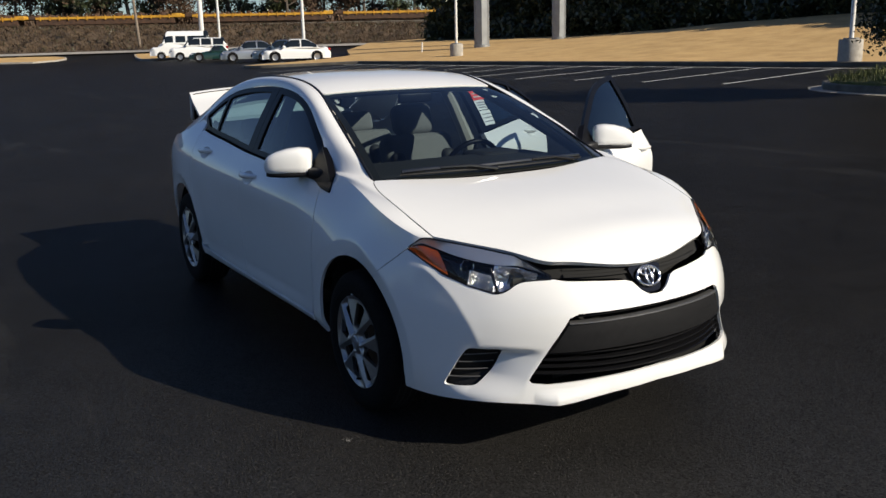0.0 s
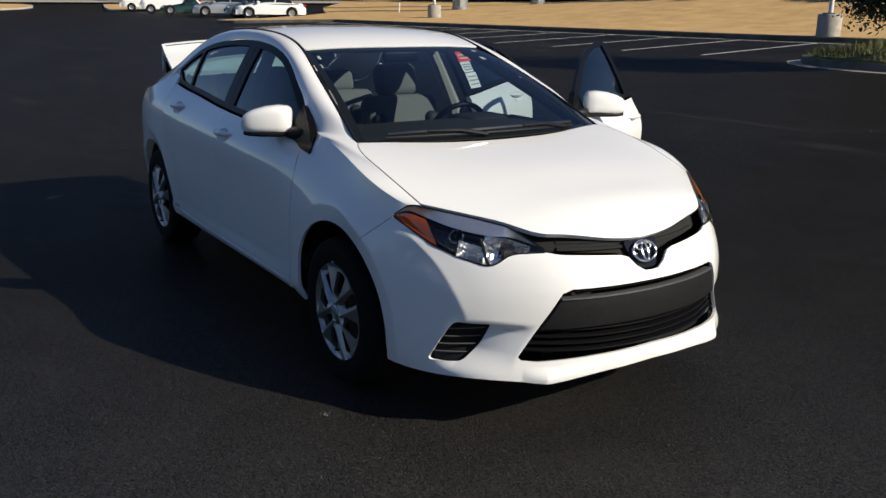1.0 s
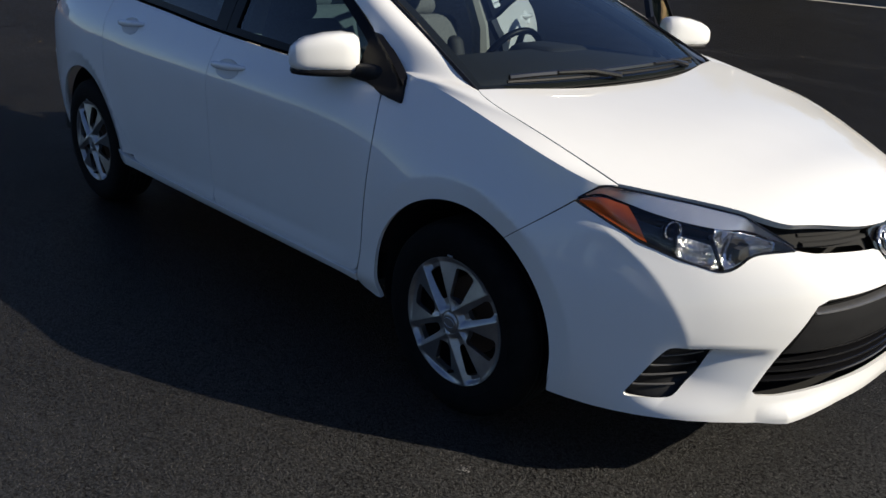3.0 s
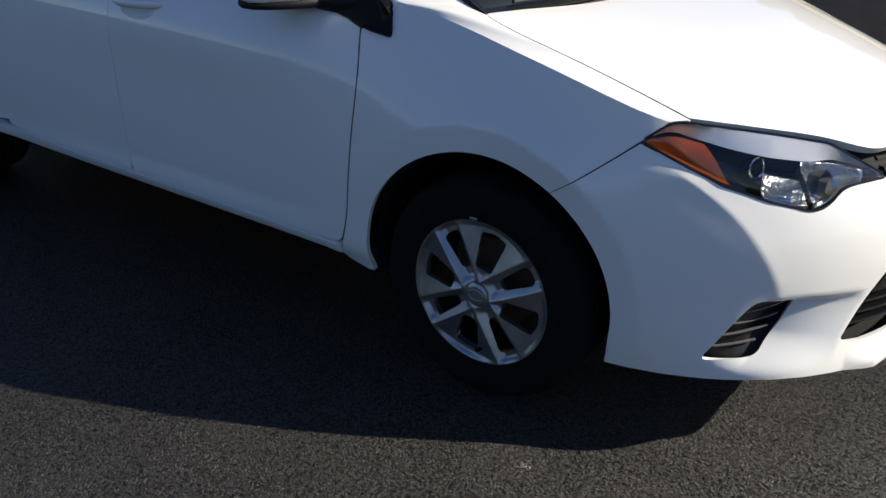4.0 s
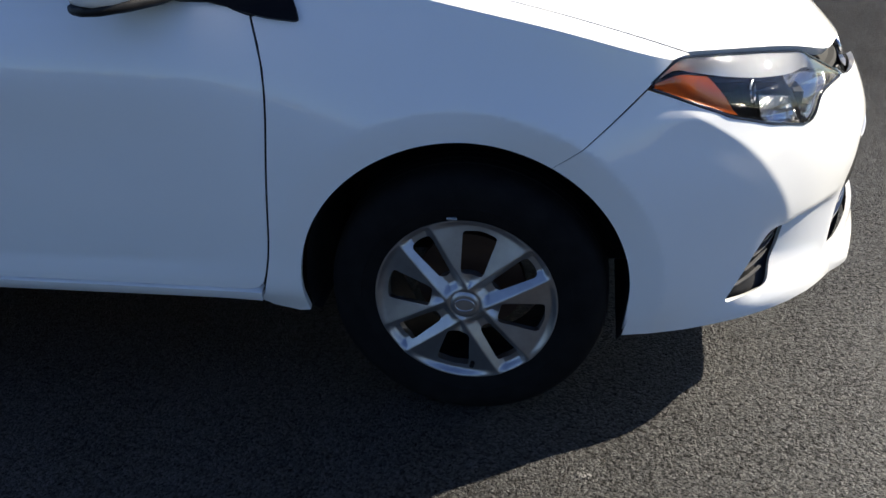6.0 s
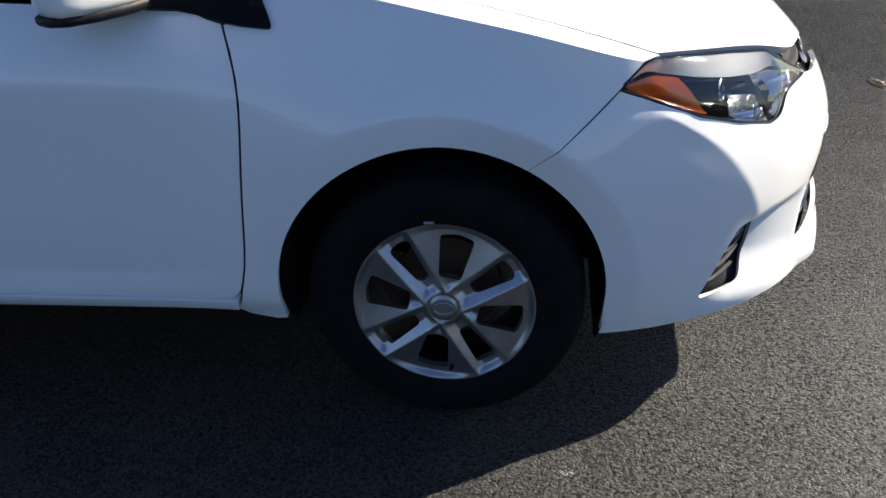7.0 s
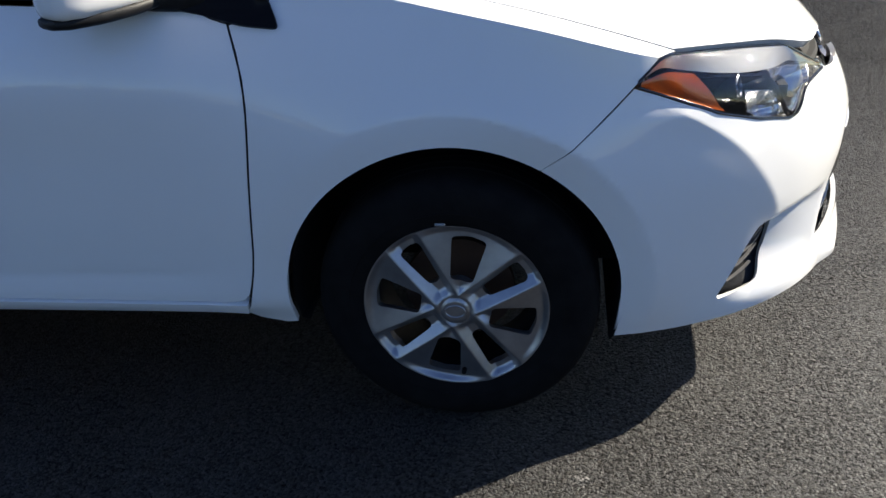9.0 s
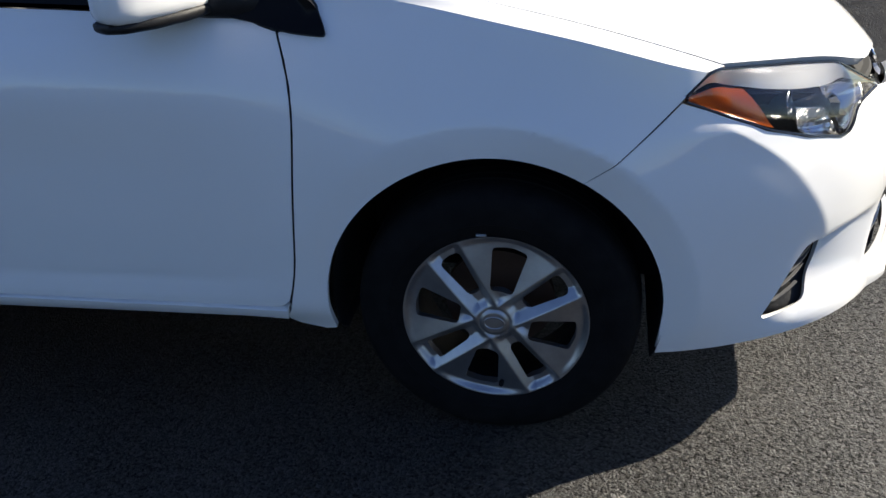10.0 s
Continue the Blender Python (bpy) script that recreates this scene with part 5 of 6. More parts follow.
# the far side's doors stand open
for nm, hinge, angle in (("front_door", (-0.40, 0.835), -60.0), ("rear_door", (-1.43, 0.85), -58.0)):
    ob = [o for o in car.children if o.name.split(".")[0] == nm and sum(v.co.y for v in o.data.vertices) > 0][0]
    ob.matrix_local = pose(hinge[0], hinge[1], 0, 0, 0, angle) @ pose(-hinge[0], -hinge[1], 0)
    if nm == "rear_door":
        # hang tag and price sheet behind the glass
        for x0, x1, z0, z1, mat, lab in ((-1.675, -1.495, 1.215, 1.300, "tag_red", "red sticker"), (-1.650, -1.495, 1.150, 1.213, "tag_white", "white paper label"), (-1.67, -1.50, 1.050, 1.145, "tag_white", "white price sheet")):
            mm = bpy.data.materials.get(mat) or material(mat, (0.75, 0.05, 0.03) if mat == "tag_red" else (0.72, 0.74, 0.73), 0.6)
            uu, vv = np.linspace(x0, x1, 3), np.linspace(z0, z1, 3)
            grid_part("window_label", flip(lambda u, v: glass_plane(u, v) + np.array([0, 0.006, 0]), 1), uu, vv, mm, ob, lab, up=(0, 1, 0))
            ink = bpy.data.materials.get("ink") or material("ink", (0.25, 0.25, 0.27), 0.7)
            for r in range(3 if mat == "tag_white" else 2):
                zc = z0 + (z1 - z0) * (r + 1) / 4
                grid_part("print_bar", flip(lambda u, v: glass_plane(u, v) + np.array([0, 0.009, 0]), 1), np.linspace(x0 + 0.012, x1 - 0.02, 3), np.linspace(zc - 0.004, zc + 0.004, 2), line_paint if mat == "tag_red" else ink, ob, up=(0, 1, 0))
# small labels on the windscreen
white_tag = bpy.data.materials.get("tag_white")
for u0, v0, du, dv in ((0.80, 0.80, 0.04, 0.05), (0.93, 0.86, 0.03, 0.05), (0.86, -0.90, 0.05, 0.03)):
    grid_part("screen_label", lambda u, v: screen_skin(u, v) - np.array([0, 0, 0.006]), np.linspace(u0, u0 + du, 3), np.linspace(v0 - dv / 2, v0 + dv / 2, 3), white_tag, car, "small white windscreen label")


# ---- wheels ----
def cap_skin(x, z):
    """The wheel cover's face over its own plane: depth towards the outside."""
    x, z = np.asarray(x, float), np.asarray(z, float)
    r, t = np.hypot(x, z), np.arctan2(z, x)
    q = (t - radians(33)) % (math.pi / 2)
    q = np.minimum(q, math.pi / 2 - q)                # angle off the middle of a narrow opening
    off = q * np.maximum(r, 0.03) - crest(r)
    ridge = np.sqrt(off * off + 0.0012**2)
    fan, wall = (ridge + off) / 2, (ridge - off) / 2          # how far out on the gentle and on the steep side of the crest
    dish = 0.027 - 0.010 * (r / 0.205) ** 2
    slope = -0.30 * fan + 1.4 * fan**2 - 0.95 * np.minimum(wall, 0.022)
    slope = slope - 0.010 * (1 - smooth(0.050, 0.085, r)) * smooth(0.002, 0.02, fan)
    body = smooth(0.030, 0.058, r)
    rim = 1 - 0.85 * smooth(0.189, 0.206, r)
    ring = -0.005 * np.exp(-(((r - 0.033) / 0.004) ** 2))
    return np.stack([x, dish + slope * body * rim + ring, z], -1)


def crest(r):
    """How far a spoke's crest runs from the middle of its narrow opening."""
    return 0.033 + 0.075 * np.clip(r - 0.08, -0.035, 0.2)


def opening(mid, half_in, half_out, r0, r1):
    t = radians(mid)
    pts = [(r0, -half_in), (r1, -half_out), (r1 + 0.003, 0), (r1, half_out), (r0, half_in), (r0 - 0.005, 0)]
    return rounded([(r * math.cos(t + a / r), r * math.sin(t + a / r)) for r, a in pts], 0.010, 4)


def wheel():
    """One road wheel about its own middle, outer face towards -y: its meshes by part."""
    w = thing("wheel", "", "")
    w.parent = car
    profile = [(0.198, -0.085), (0.205, -0.098), (0.222, -0.104), (0.262, -0.107), (0.292, -0.101), (0.306, -0.088), (0.3135, -0.066), (0.316, -0.03), (0.316, 0.03),
               (0.3135, 0.066), (0.306, 0.088), (0.292, 0.101), (0.262, 0.107), (0.222, 0.104), (0.205, 0.098), (0.198, 0.085)]
    part("tyre", lathe(profile, 72), rubber, w, "black rubber tyre")
    for a in (-0.045, -0.015, 0.015, 0.045):
        part("tread_groove", lathe([(0.3165, a - 0.004), (0.3172, a), (0.3165, a + 0.004)], 48), shut_black, w)
    part("sidewall_ring", lathe([(0.236, -0.1052), (0.238, -0.1068), (0.241, -0.1060)], 64), rubber, w)
    part("rim", lathe([(0.206, -0.092), (0.199, -0.088), (0.196, -0.078), (0.185, -0.06), (0.178, 0.06), (0.198, 0.088)], 56), black_plastic, w, "black steel rim")
    part("brake_disc", lathe([(0.02, -0.01), (0.125, -0.01), (0.125, 0.01), (0.02, 0.01)], 40), rust, w)
    face = lambda u, v: cap_skin(u, v) * np.array([1, -1, 1]) + np.array([0, -0.086, 0])
    rim_pts = [(0.206 * math.cos(t), 0.206 * math.sin(t)) for t in np.linspace(0, 2 * math.pi, 120, endpoint=False)]
    holes = [opening(78 + 90 * k, 0.025, 0.039, 0.082, 0.178) for k in range(4)] + [opening(33 + 90 * k, 0.014, 0.027, 0.079, 0.176) for k in range(4)]
    rr = np.linspace(0.048, 0.203, 46)
    creases = []
    for k in range(4):
        for s_ in (-1, 1):
            for shift in (0.003, 0.0, -0.003, -0.007):
                t = radians(33 + 90 * k) + s_ * (crest(rr) + shift) / rr
                creases.append(np.stack([rr * np.cos(t), rr * np.sin(t)], -1))
    panel("wheel_cover", rim_pts, face, silver, w, "silver plastic wheel cover", step=0.0040, holes=holes, hem=0.018, out=(0, 1, 0), creases=creases)
    ring = [(0.022 * math.cos(t), -0.1125, 0.015 * math.sin(t)) for t in np.linspace(0, 2 * math.pi, 28, endpoint=False)]
    part("emblem", tube(ring, 0.0018, 6, True), silver, w, "small oval silver badge")
    part("valve", tube([(0.012, -0.09, -0.170), (0.012, -0.116, -0.163)], 0.0055, 8), rubber, w)
    part("balance_weight", soft_box((-0.035, -0.105, 0.2065), (-0.012, -0.092, 0.214), 0.003), galvanised, w)
    return w


first_wheel = wheel()
for x, side in ((0.0, -1), (-WHEELBASE, -1), (0.0, 1), (-WHEELBASE, 1)):
    if (x, side) == (0.0, -1):
        w = first_wheel
    else:
        w = thing("wheel", "", "")
        w.parent = car
        for piece in first_wheel.children:
            attach(new(piece.name.split(".")[0], piece.data), w, piece.get("label", ""))
    w.matrix_world = pose(x, 0.745 * side, AXLE_Z, 0, 0, 0 if side < 0 else 180)

for side in (-1, 1):
    for ax in (0.0, -WHEELBASE):
        # dark liner of the wheel housing
        bm = bmesh.new()
        rows = []
        for w_ in (0.804, 0.40):
            rows.append([bm.verts.new((ax + ARCH_X + 0.3705 * math.cos(t), side * w_, max(0.205 if t < 1.57 else 0.247, ARCH_Z + 0.3705 * math.sin(t)))) for t in np.radians(np.linspace(-22, 202, 44))])
        for a, b, c, d in zip(rows[0], rows[0][1:], rows[1][1:], rows[1]):
            bm.faces.new((a, b, c, d))
        bm.faces.new(rows[1])
        part("wheel_housing", bm, shut_black, car)


# ---- ground ----
def soft_ramp(v):
    return (v + np.sqrt(v * v + 1)) / 2


def lot(x, y):
    """The height of the car park's gently rising ground."""
    return 0.034 * soft_ramp(y - 3.5) * 1.0 + 0.0105 * soft_ramp(-x - 10) + np.minimum(0.045 * soft_ramp(-x - 82), 1.3) - 0.0027


def sheet(name, xs, ys, height, mat, label, thick=0.0, category=""):
    x, y = np.meshgrid(xs, ys, indexing="ij")
    z = height(x, y)
    verts = np.stack([x.ravel(), y.ravel(), z.ravel()], -1)
    k = len(ys)
    faces = [(i * k + j, (i + 1) * k + j, (i + 1) * k + j + 1, i * k + j + 1) for i in range(len(xs) - 1) for j in range(k - 1)]
    ob = mesh_part(name, verts, faces, mat)
    return tagged(ob, label, category or name.replace("_", " "), kind="structure")


def spread(a, b, n, near):
    t = np.linspace(-1, 1, n)
    return near + np.where(t < 0, (near - a) * -np.abs(t) ** 2.4, (b - near) * np.abs(t) ** 2.4)


sheet("ground", np.unique(np.r_[spread(-900, 700, 120, -2.0), np.linspace(-112, -74, 39)]), spread(-700, 900, 120, 0.0), lambda x, y: lot(x, np.minimum(y, 60)), asphalt, "dark sealed asphalt of a large car park", category="ground")


# ---- parking bays, kerbs and lawn ----
BAY_O, BAY_E, BAY_N = np.array([-13.65, 22.45]), np.array([0.991, 0.134]), np.array([-0.134, 0.991])


def bay(a, b):
    """A place in the bays' own axes: a along the kerb, b away from the lot."""
    return BAY_O + a * BAY_E + b * BAY_N


def painted(name, a, b, width, label):
    """A worn painted line on the asphalt from a to b."""
    a, b = np.array(a, float), np.array(b, float)
    d = (b - a) / np.linalg.norm(b - a)
    n = np.array([-d[1], d[0]]) * width / 2
    steps = np.linspace(0, 1, max(2, int(np.linalg.norm(b - a) / 0.6)))
    verts = []
    for t in steps:
        for s_ in (-1, 1):
            p = a + (b - a) * t + n * s_
            verts.append((p[0], p[1], float(lot(p[0], p[1])) + 0.004))
    faces = [(2 * i, 2 * i + 2, 2 * i + 3, 2 * i + 1) for i in range(len(steps) - 1)]
    return tagged(mesh_part(name, verts, faces, line_paint), label, "road marking", "parking bay lines", "structure")


painted("bay_line", bay(-29, 0), bay(9, 0), 0.11, "faded white line along the head of the parking bays")
for k in range(11):
    painted("bay_line", bay(-2.68 * k - 0.25, -6.25), bay(-2.68 * k - 0.25, 0.0), 0.11, "faded white parking bay line")


def kerb(points, name="kerb", wide=0.16, high=0.16, label="pale concrete kerb"):
    """A concrete kerb swept along plan points."""
    p = np.array(points, float)
    bm = bmesh.new()
    rings = []
    for i, q in enumerate(p):
        d = p[min(i + 1, len(p) - 1)] - p[max(i - 1, 0)]
        d /= np.linalg.norm(d)
        n = np.array([-d[1], d[0]])
        z = float(lot(q[0], q[1]))
        prof = ((0, -0.1), (0, high - 0.03), (0.03, high), (wide, high), (wide, -0.1))
        rings.append([bm.verts.new((q[0] + n[0] * o, q[1] + n[1] * o, z + h)) for o, h in prof])
    for a, b in zip(rings, rings[1:]):
        for i in range(4):
            bm.faces.new((a[i], b[i], b[i + 1], a[i + 1]))
    bm.faces.new(rings[0])
    bm.faces.new(rings[-1][::-1])
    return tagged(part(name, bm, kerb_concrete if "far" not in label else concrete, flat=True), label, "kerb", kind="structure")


def lift(x, y):
    """How far the lawn stands above the lot."""
    b = (x - BAY_O[0]) * BAY_N[0] + (y - BAY_O[1]) * BAY_N[1]
    a = (x - BAY_O[0]) * BAY_E[0] + (y - BAY_O[1]) * BAY_E[1]
    rise = (0.95 * smooth(2, 17, b) + 0.40 * smooth(15, 21, b)) * (0.35 + 0.65 * smooth(-34, -8, a))
    roll = 0.03 * np.sin(x * 0.7) * np.sin(y * 0.5 + 1)
    return 0.15 + np.maximum(rise, 0) + roll * smooth(0.5, 3, b)


front_edge = [tuple(bay(a, 0.75)) for a in np.linspace(-28.6, 40, 30)]
nose = line3((-42.1, 19.4), (-43.2, 18.0), (-44.6, 15.9), (-45.9, 14.5), (-47.2, 14.3), (-48.0, 15.4), (-48.2, 17.2))
nose_pts = [tuple(p) for p in nose(np.linspace(0, 1, 16))]
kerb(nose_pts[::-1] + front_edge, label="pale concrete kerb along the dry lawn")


def inward(pts, d=0.15):
    p = np.array(pts)
    t = np.gradient(p, axis=0)
    n = np.stack([-t[:, 1], t[:, 0]], -1) / np.linalg.norm(t, axis=1, keepdims=True)
    return [tuple(q) for q in p + n * d]


lawn_edge = inward(nose_pts[::-1] + front_edge)
lawn_poly = lawn_edge + [(45, 75), (-86, 75), (-82, 54), (-74, 36), (-60, 27), (-52, 23.5)]
lawn = panel("lawn", lawn_poly, lambda u, v: np.stack([u, v, lot(u, v) + lift(u, v) - 0.015], -1), dry_grass, step=1.6, hem=0.2, out=(0, 0, -500))
tagged(lawn, "straw-coloured dormant lawn behind the kerb", "lawn", kind="structure")

# planted island by the bays
isle = line3((2.5, 14.8), (-3.0, 14.9), (-7.8, 15.25), (-9.5, 15.7), (-10.2, 16.5), (-9.9, 17.6), (-8.8, 18.8), (-7.6, 21.5))
isle_pts = [tuple(p) for p in isle(np.linspace(0, 1, 30))]
kerb(isle_pts[::-1], label="curved concrete kerb of a planted island")
isle_poly = inward(isle_pts[::-1]) + [(2.5, 21.5)]
for side_pts, nm in ((isle_pts, "gutter"),):
    p = np.array(side_pts)
    t_ = np.gradient(p, axis=0)
    n_ = np.stack([-t_[:, 1], t_[:, 0]], -1) / np.linalg.norm(t_, axis=1, keepdims=True)
    inner_, outer_ = p + n_ * 0.0, p + n_ * 0.32
    vv = [(q[0], q[1], float(lot(q[0], q[1])) + 0.006) for pair in zip(inner_, outer_) for q in pair]
    tagged(mesh_part(nm, vv, [(2 * i, 2 * i + 1, 2 * i + 3, 2 * i + 2) for i in range(len(p) - 1)], concrete), "pale concrete gutter round the planted island", "gutter", kind="structure")
bed = panel("island_bed", isle_poly, lambda u, v: np.stack([u, v, lot(u, v) + 0.15 + 0.28 * smooth(-0.2, 1.2, v - 15.2) * smooth(-10, -8, u)], -1), green_grass, step=0.8, hem=0.15, out=(0, 0, -500))
tagged(bed, "grassy planting bed inside the kerbed island", "planting bed", kind="structure")
rng = np.random.default_rng(5)


def blades(name, n, spot, high, mat, label):
    """Loose grass blades scattered by spot(), as one piece of stuff."""
    verts, faces = [], []
    for _ in range(n):
        x, y, z = spot()
        h, a = high * rng.uniform(0.5, 1.3), rng.uniform(0, 6.28)
        dx, dy = 0.012 * math.cos(a), 0.012 * math.sin(a)
        lx, ly = rng.normal(0, 0.35, 2) * h
        k = len(verts)
        verts += [(x - dx, y - dy, z - 0.01), (x + dx, y + dy, z - 0.01), (x + lx, y + ly, z + h)]
        faces.append((k, k + 1, k + 2))
    return tagged(mesh_part(name, verts, faces, mat), label, "grass", kind="stuff")


def isle_spot():
    while True:
        x, y = rng.uniform(-10.2, -2.0), rng.uniform(15.2, 21.0)
        if inside(np.array(isle_poly), np.array([[x, y]]))[0]:
            return x, y, float(lot(x, y)) + 0.15 + 0.28 * float(smooth(-0.2, 1.2, y - 15.2) * smooth(-10, -8, x))


blades("island_grass", 9000, isle_spot, 0.22, green_grass, "long green and straw grass on the island")
# far islands by the entrance
for pts, lab in (([(-89.4, -2.0), (-89.4, 1.9), (-88.9, 4.7), (-87.2, 7.4), (-88.0, 9.6), (-89.6, 10.7), (-91.8, 11), (-93.9, 10.3), (-95.7, 7.9), (-97.0, 4.0), (-97.5, -2.0)], "grass island by the far entrance"), ([(-90.6, 17.3), (-86.0, 16.4), (-82.2, 16.0), (-80.4, 16.6), (-80.2, 20), (-84.5, 23.5), (-90.3, 20.2)], "grass verge behind the parked van")):
    ob = panel("verge", pts, lambda u, v: np.stack([u, v, lot(u, v) + 0.14 + 0 * u], -1), dry_grass, step=1.2, hem=0.2, out=(0, 0, -500))
    tagged(ob, lab, "verge", kind="structure")
    ring = np.array(pts + pts[:1], float)
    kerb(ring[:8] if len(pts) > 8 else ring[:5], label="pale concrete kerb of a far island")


# small litter on the asphalt
def flake(x, y, size, mat, name, label, turn=0.0):
    n = 11
    pts = [(size * (0.6 + 0.4 * math.sin(3.1 * k + x)) * math.cos(2 * math.pi * k / n), size * 0.55 * (0.7 + 0.3 * math.cos(2.3 * k)) * math.sin(2 * math.pi * k / n), 0.002 + 0.12 * size * (k % 3 == 0)) for k in range(n)]
    bm = bmesh.new()
    c = bm.verts.new((0, 0, 0.003 + 0.06 * size))
    vs = [bm.verts.new(p) for p in pts]
    for k in range(n):
        bm.faces.new((c, vs[k], vs[(k + 1) % n]))
    ob = tagged(part(name, bm, mat, flat=True), label, "litter" if "leaf" not in name else "leaf")
    ob.matrix_world = pose(x, y, float(lot(x, y)) + 0.003, 0, 0, turn)
    return ob


tan_leaf = material("tan_leaf", (0.36, 0.25, 0.12), 0.8)
mottle(tan_leaf, 30.0, (0.26, 0.17, 0.08), (0.46, 0.34, 0.18))
chalk = material("pale_smear", (0.32, 0.31, 0.29), 0.9)
mottle(chalk, 60.0, (0.06, 0.06, 0.056), (0.30, 0.29, 0.27), detail=8.0)
bm = bmesh.new()
smear_rng = np.random.default_rng(9)
for k in range(34):
    c = smear_rng.normal(0, 1, 2) * np.array([0.011, 0.008])
    r = smear_rng.uniform(0.0008, 0.0032)
    a0 = smear_rng.uniform(0, 6.28)
    bm.faces.new([bm.verts.new((c[0] + r * smear_rng.uniform(0.6, 1.4) * math.cos(a0 + t), c[1] + r * smear_rng.uniform(0.6, 1.4) * math.sin(a0 + t), 0.0005 * (k % 4))) for t in np.linspace(0, 6.28, 7)[:-1]])
smear = tagged(part("pale_smear", bm, chalk, flat=True), "pale dried smear of crumbs on the asphalt", "litter", kind="stuff")
smear.matrix_world = pose(0.276, -1.032, float(lot(0.276, -1.032)) + 0.004, 0, 0, 40)
rng = np.random.default_rng(3)
for k in range(46):
    a, r = rng.uniform(0, 6.28), rng.uniform(2.6, 11.0)
    x, y = -1.3 + r * math.cos(a), r * math.sin(a)
    flake(x, y, rng.uniform(0.010, 0.026), tan_leaf, "dead_leaf", "small curled tan leaf on the asphalt", rng.uniform(0, 360))

# a dry twig with two leaf scraps
twig = thing("twig", "short dry tan twig lying on the asphalt", "twig")
part("stem", tube([(0, -0.055, 0.008), (0.006, -0.015, 0.012), (-0.004, 0.02, 0.010), (0.008, 0.06, 0.006)], [0.0035, 0.005, 0.0045, 0.003], 6), tan_leaf, twig)
for dy, a in ((-0.03, 0.6), (0.025, -0.8)):
    bm = bmesh.new()
    pts = [(0.03 * q * math.cos(a) + 0.010 * math.sin(3.14 * q) * s_ * math.sin(a), dy + 0.03 * q * math.sin(a) - 0.010 * math.sin(3.14 * q) * s_ * math.cos(a), 0.010 + 0.006 * q) for s_, qs in ((1, (0, 0.35, 0.7, 1.0)), (-1, (0.7, 0.35))) for q in qs]
    bm.faces.new([bm.verts.new(p) for p in pts])
    part("leaf_scrap", bm, tan_leaf, twig)
twig.matrix_world = pose(1.735, 1.57, float(lot(1.735, 1.57)) + 0.002, 0, 0, 20)


# ---- embankment, railway and woods ----
RAIL_A, RAIL_D, RAIL_N = np.array([-121.5, 14.0]), np.array([0.42, 0.9075]), np.array([-0.9075, 0.42])


def bank(u, v):
    """u along the line, v from the foot (0) to the far side of the top."""
    u, v = np.asarray(u, float), np.asarray(v, float)
    x, y = RAIL_A[0] + RAIL_D[0] * u + RAIL_N[0] * (v - 15), RAIL_A[1] + RAIL_D[1] * u + RAIL_N[1] * (v - 15)
    foot = np.maximum(lot(x, np.minimum(y, 60)), 0) + 0.15
    top = 5.25 - 0.008 * u
    k = smooth(-4.5, 12.5, v)
    rough_ = 0.35 * np.sin(u * 1.7 + v) * np.sin(u * 0.63 - v * 1.3) + 0.2 * np.sin(u * 3.1 + 2 * v)
    z = foot + (top - foot) * k + rough_ * np.sin(np.pi * np.clip((v + 4.5) / 17, 0, 1)) * 0.8
    return np.stack([x, y, z], -1)


tagged(grid_part("embankment", bank, np.linspace(-75, 95, 180), np.linspace(-5.5, 40, 40), brush, None, up=(0, 0, 1)), "railway embankment grown over with brown brush", "embankment", kind="structure")


def road_fn(u, v):
    """The road's surface: u along the embankment, v across."""
    p = bank(u, -5.4 - 3.6 * (1 - np.asarray(v, float)))
    p[..., 2] = lot(p[..., 0], np.minimum(p[..., 1], 60)) + 0.17
    return p


tagged(grid_part("road", road_fn, np.linspace(-75, 95, 60), np.linspace(0, 1, 4), concrete, None, up=(0, 0, 1)), "pale road at the foot of the embankment", "road", kind="structure")
rng = np.random.default_rng(11)


def twigs(n, spot, size, mat, name, label, stiff=0.5):
    """Scrub: many thin slanting blades, as one piece of stuff."""
    verts, faces = [], []
    for _ in range(n):
        p, k = spot(), len(verts)
        for _ in range(3):
            a, h = rng.uniform(0, 6.28), size * rng.uniform(0.4, 1.2)
            d = np.array([math.cos(a), math.sin(a), 0]) * size * 0.10
            tip = p + np.array([rng.normal(0, stiff), rng.normal(0, stiff), 1.0]) * h
            k = len(verts)
            verts += [tuple(p - d), tuple(p + d), tuple(tip + 0.35 * d), tuple(tip - 0.5 * d)]
            faces.append((k, k + 1, k + 2, k + 3))
    return tagged(mesh_part(name, verts, faces, mat), label, "scrub", kind="stuff")


def bank_spot():
    return bank(np.array([rng.uniform(-60, 70)]), np.array([rng.uniform(-4.2, 14.5)]))[0]


twigs(15000, bank_spot, 0.42, brush, "bank_scrub", "leafless brown scrub on the embankment")
twigs(1600, bank_spot, 0.40, leaf_dark, "bank_shrubs", "dark green shrubs on the embankment")
twigs(2600, bank_spot, 0.38, leaf_brown, "bank_weeds", "rust-brown weeds on the embankment")

twigs(2600, lambda: bank(np.array([rng.uniform(-60, 75)]), np.array([rng.uniform(21, 27)]))[0], 2.0, leaf_brown, "track_thicket", "brown thicket behind the railway", 0.3)

